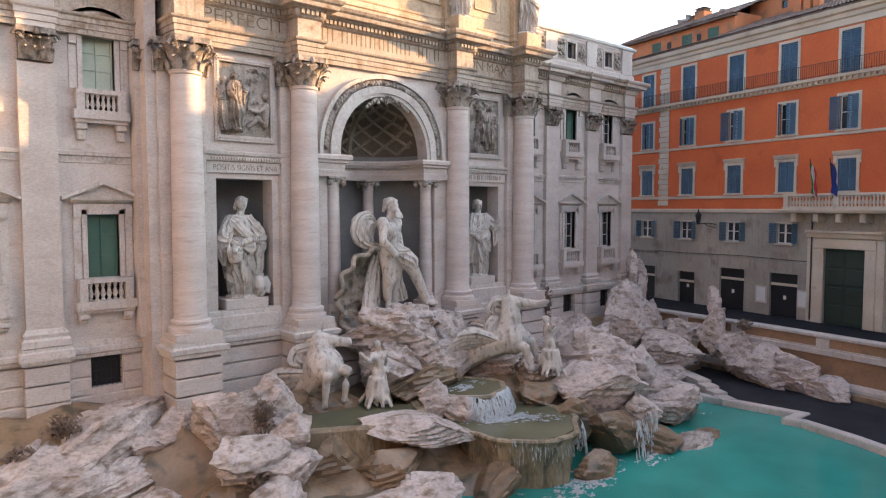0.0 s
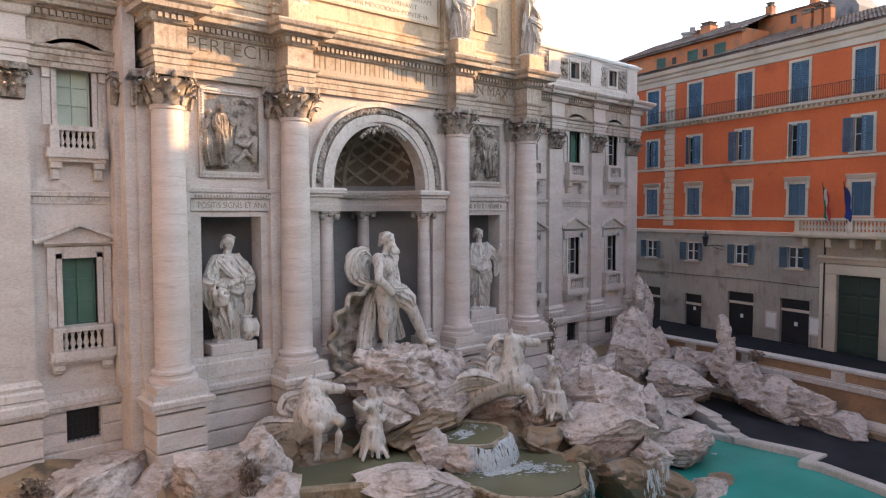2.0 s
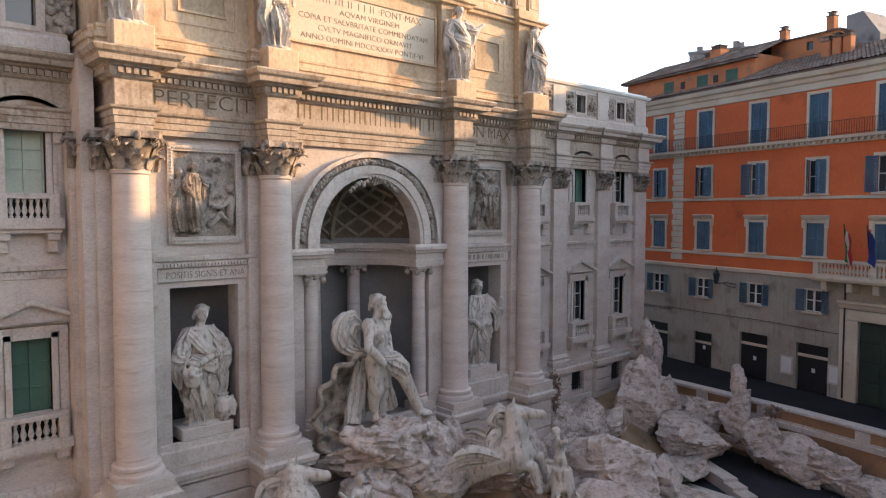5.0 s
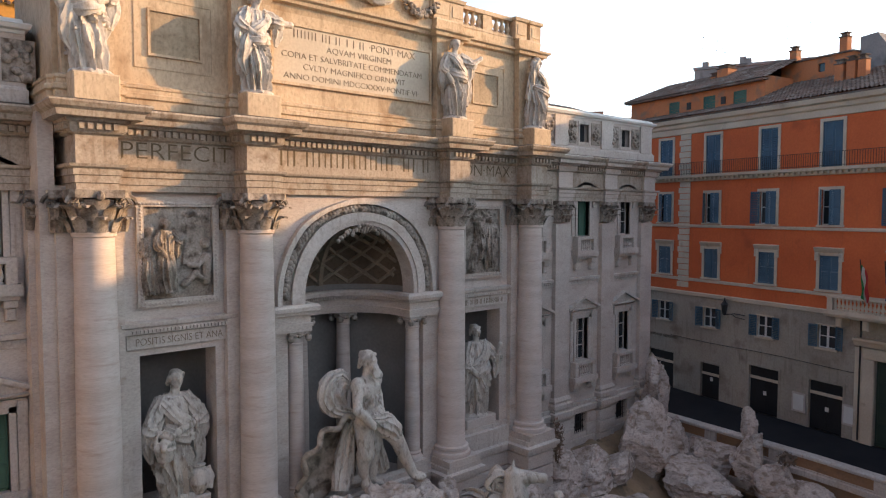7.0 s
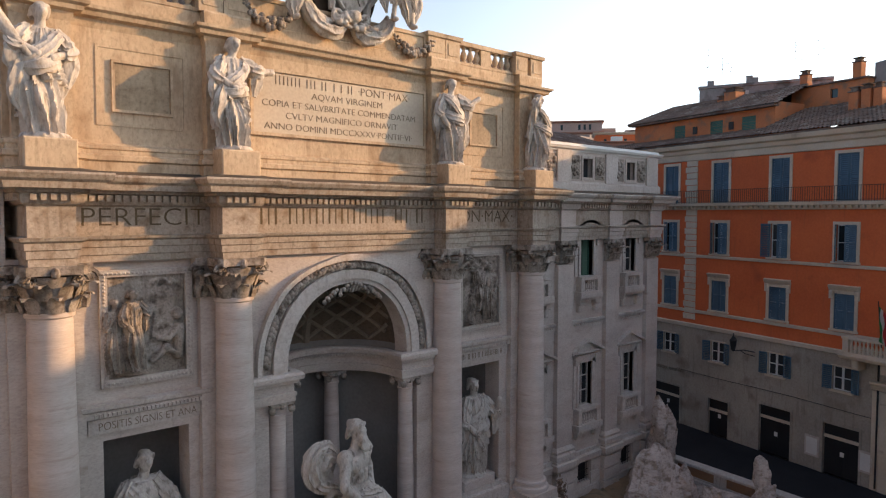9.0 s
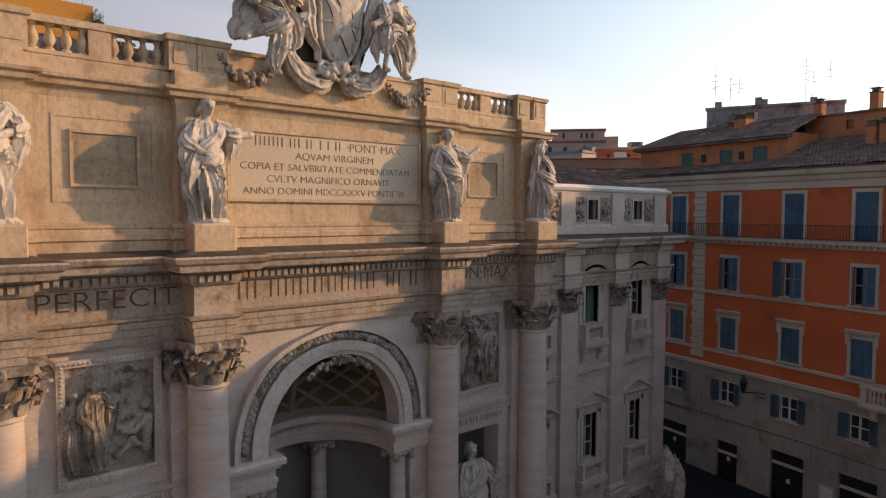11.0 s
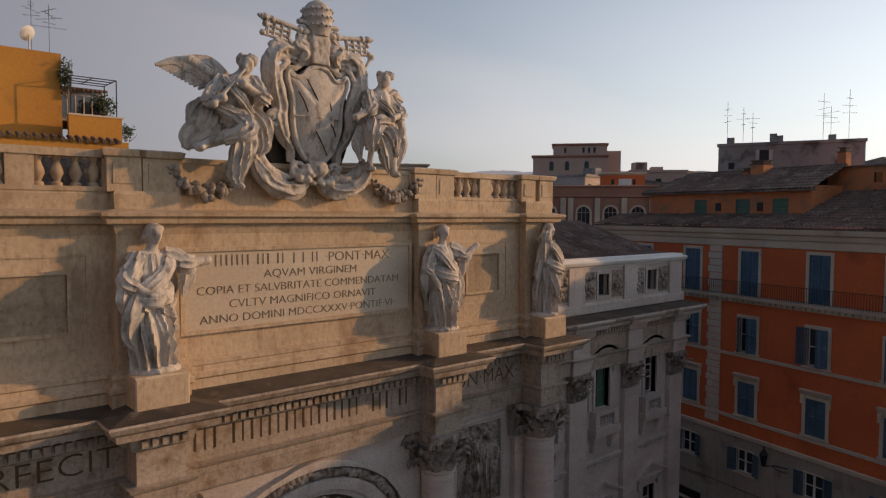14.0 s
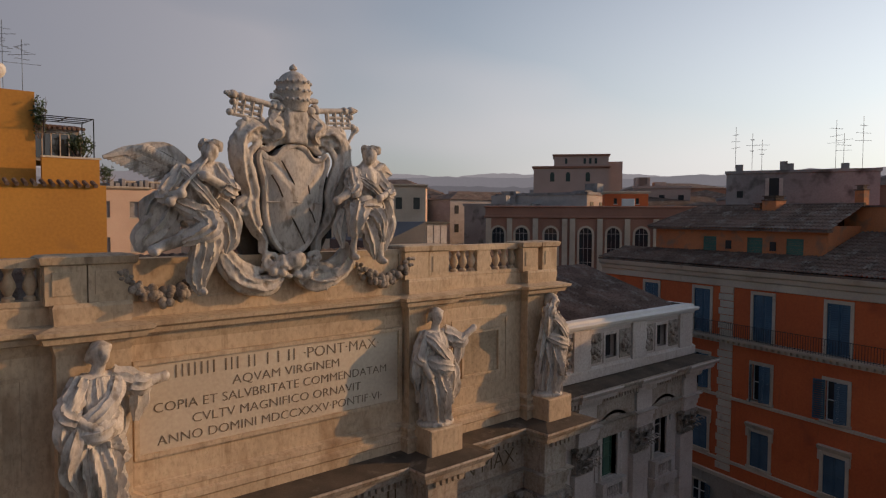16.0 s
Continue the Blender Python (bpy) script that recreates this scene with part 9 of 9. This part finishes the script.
# ---- basins and falling water ----
def basin(cx, cy, r, z, z0, label, seg=56):
    t = thing("basin", (cx, cy, z0), label, "basin", "fountain basins")
    w = Build()
    rows = []
    for i in range(seg):
        a = 2 * math.pi * i / seg
        k = 1 + 0.03 * math.sin(a * 3 + cx) + 0.035 * noise.noise(Vector((math.cos(a) * 7, math.sin(a) * 7, z))) + 0.11 * noise.noise(Vector((math.cos(a) * 2, math.sin(a) * 2, z0)))
        for rad, zz in ((r - 0.25, z - 0.12), (r - 0.18, z), (r + 0.06, z), (r + 0.1, z - 0.08), (r + 0.02, z - 0.2), (r - 0.1 + 0.16 * noise.noise(Vector((math.cos(a) * 4, math.sin(a) * 4, z))), z - 0.5), (r - 0.35 + 0.5 * noise.noise(Vector((math.cos(a) * 3, math.sin(a) * 3, z0))), z0)):
            rows.append((cx + rad * k * math.cos(a), cy + rad * k * math.sin(a), zz))
    w.face_loop(rows, [(i * 7 + j, ((i + 1) % seg) * 7 + j, ((i + 1) % seg) * 7 + j + 1, i * 7 + j + 1) for i in range(seg) for j in range(6)])
    part("bowl", w, BASINSTONE, t, "algae-stained stone basin wall", smooth=40)
    wt = Build()
    ring_ = [(cx + (r - 0.15) * math.cos(2 * math.pi * i / seg), cy + (r - 0.15) * math.sin(2 * math.pi * i / seg), z - 0.05) for i in range(seg)]
    wt.face_loop(ring_, [tuple(range(seg))])
    part("water_surface", wt, GREENWATER, t, "greenish basin water")
    return t


BASINSTONE = material("basin_stone", (0.40, 0.31, 0.20), (0.24, 0.18, 0.11), 1.2, 8, 0.45, 0.6, (0.13, 0.105, 0.065), 0.56, stretch=(1, 1, 0.4), pits=0.4, streak=(0.50, 0.43, 0.33), streak_at=0.56, dist=0.05)
basin(1.3, -4.8, 1.9, 1.35, -0.4, "small upper stone basin brimming with green water")
basin(1.5, -7.8, 3.0, 0.35, -2.3, "wide stone basin brimming with green water")
b = Build()
poly = [(-8.4, -1.0), (-1.8, -1.2), (-1.6, -4.2), (-2.6, -6.3), (-5.2, -5.9), (-8.0, -4.4)]
b.face_loop([(x, y, 0.95) for x, y in poly], [tuple(range(len(poly)))])
single("basin_water", b, GREENWATER, "green water round the rearing sea horse", "water", kind="structure")
b = Build()
b.sweep([(-0.2, -0.4), (-0.2, 1.0), (0.15, 1.02), (0.2, 0.9), (0.1, -0.6)], list(reversed([(-1.6, -4.2), (-2.6, -6.3), (-5.2, -5.9), (-8.0, -4.4), (-8.6, -2.0)])))
single("basin_wall", b, BASINSTONE, "stained stone wall of the horse basin", "wall", kind="structure")
b = Build()
poly = [(-17, -0.5), (-5.4, -3.0), (-4.2, -9.6), (-8.6, -11.2), (-17, -8.0)]
b.face_loop([(x, y, -1.0) for x, y in poly], [tuple(range(len(poly)))])
single("lower_basin_water", b, water_material("brown_basin_water", (0.20, 0.16, 0.11), 0.12, 0.3, 3.0, 0.03), "shallow brown water between the rocks", "water", kind="structure")
b = Build().sweep([(0.0, -2.3), (0.1, -1.1), (0.05, -0.9), (-0.4, -0.9), (-0.5, -1.2)], list(reversed([(-3.2, -8.2), (-4.2, -9.8), (-8.6, -11.4), (-17, -8.2), (-20, -6)])))
single("lower_basin_wall", b, BASINSTONE, "low stained stone edge of the shallow basin", "wall", kind="structure")


def cascade(cx, cy, r, a0, a1, z0, z1, cover, seed, spread=0.35, label="thin sheet of falling white water"):
    """Streaks of water that fall over a round lip, with gaps between them."""
    b = Build()
    na, nz = int((a1 - a0) * r * 0.9), 14
    for i in range(na):
        for j in range(nz):
            cell = []
            u0 = (i + 0.5) / na
            s = noise.noise(Vector((i * 0.35, j * 0.22 + seed, seed * 3.1))) + 0.6 * noise.noise(Vector((i * 1.3, j * 0.12, seed)))
            fade = math.sin(math.pi * u0) ** 0.5
            if s * 0.8 + 0.1 < 1 - cover - 0.5 * fade:
                continue
            for ii, jj in ((i, j), (i + 1, j), (i + 1, j + 1), (i, j + 1)):
                a = radians(a0 + (a1 - a0) * ii / na)
                u = jj / nz
                rad = r + spread * u ** 0.55 + 0.05 * noise.noise(Vector((ii * 0.5, jj * 0.4, seed)))
                cell.append((cx + rad * math.cos(a), cy + rad * math.sin(a), z0 + (z1 - z0) * u))
            b.face_loop(cell, [(0, 1, 2, 3)])
    return single("falling_water", b, FOAM, label, "water", kind="stuff")


cascade(1.3, -4.8, 1.92, 215, 320, 1.36, 0.33, 0.75, 1, 0.5)
cascade(1.5, -7.8, 3.08, 295, 325, 0.34, -1.78, 0.55, 2, 0.35)
cascade(1.5, -7.8, 3.08, 200, 350, 0.34, -0.7, 0.16, 5, 0.06)
cascade(6.9, -10.0, 1.2, 235, 295, 0.0, -1.78, 0.42, 3, 0.3)
cascade(8.0, -10.2, 0.9, 225, 295, 0.1, -1.78, 0.35, 4, 0.3)


def foam(cx, cy, rx, ry, z, turn, seed, cover=0.5):
    """Churned foam: small flecks on the water that gather towards the middle."""
    b = Build()
    n = 120
    ca, sa = math.cos(radians(turn)), math.sin(radians(turn))
    for i in range(n):
        for j in range(n):
            u, v = -1 + 2 * (i + 0.5) / n, -1 + 2 * (j + 0.5) / n
            d = math.hypot(u, v)
            if d > 1:
                continue
            q = Vector((u * rx * 2.2, v * ry * 4.0, seed * 2.7))
            s = noise.noise(q) + 0.6 * noise.noise(q * 2.6) + 0.4 * noise.noise(q * 6)
            if s * 0.9 + cover < 0.25 + 0.9 * d:
                continue
            c = []
            for du, dv in ((-1, -1), (1, -1), (1, 1), (-1, 1)):
                x, y = (u + du / n) * rx, (v + dv / n) * ry
                c.append((cx + ca * x - sa * y, cy + sa * x + ca * y, z + 0.025 + 0.03 * s))
            b.face_loop(c, [(0, 1, 2, 3)])
    return single("foam", b, FOAM, "patch of churned white foam on the water", "water", kind="stuff")


foam(1.2, -7.3, 2.3, 1.0, 0.3, -30, 1, 0.75)
foam(2.6, -8.6, 1.3, 0.7, 0.3, -40, 8, 0.55)
foam(1.2, -4.8, 1.4, 0.8, 1.3, 10, 2, 0.6)
foam(2.6, -11.2, 3.2, 1.2, WATER_Z, 12, 3, 0.7)
foam(-1.6, -10.6, 2.2, 0.8, WATER_Z, -35, 6, 0.5)
foam(7.0, -11.7, 1.8, 0.8, WATER_Z, 10, 4, 0.5)
foam(15.4, -9.8, 0.7, 0.4, WATER_Z, 0, 5, 0.4)
# dry shrubs and carved plants among the rocks
for k, (c, r) in enumerate((((-15.6, -0.6, 1.9), (0.8, 0.6, 0.5)), ((-17.1, -1.0, 1.2), (0.6, 0.5, 0.4)), ((-9.3, -4.3, 1.9), (0.6, 0.5, 0.8)), ((-10.6, -6.2, 0.2), (0.6, 0.5, 0.5)), ((12.0, -0.9, 4.2), (0.5, 0.5, 1.3)), ((23.6, -8.3, 2.3), (0.7, 0.6, 0.4)))):
    bush("carved_shrub", c, r, 260, DRYLEAF, "dry brown carved plant growing from the rock", 0.13, 80 + k)
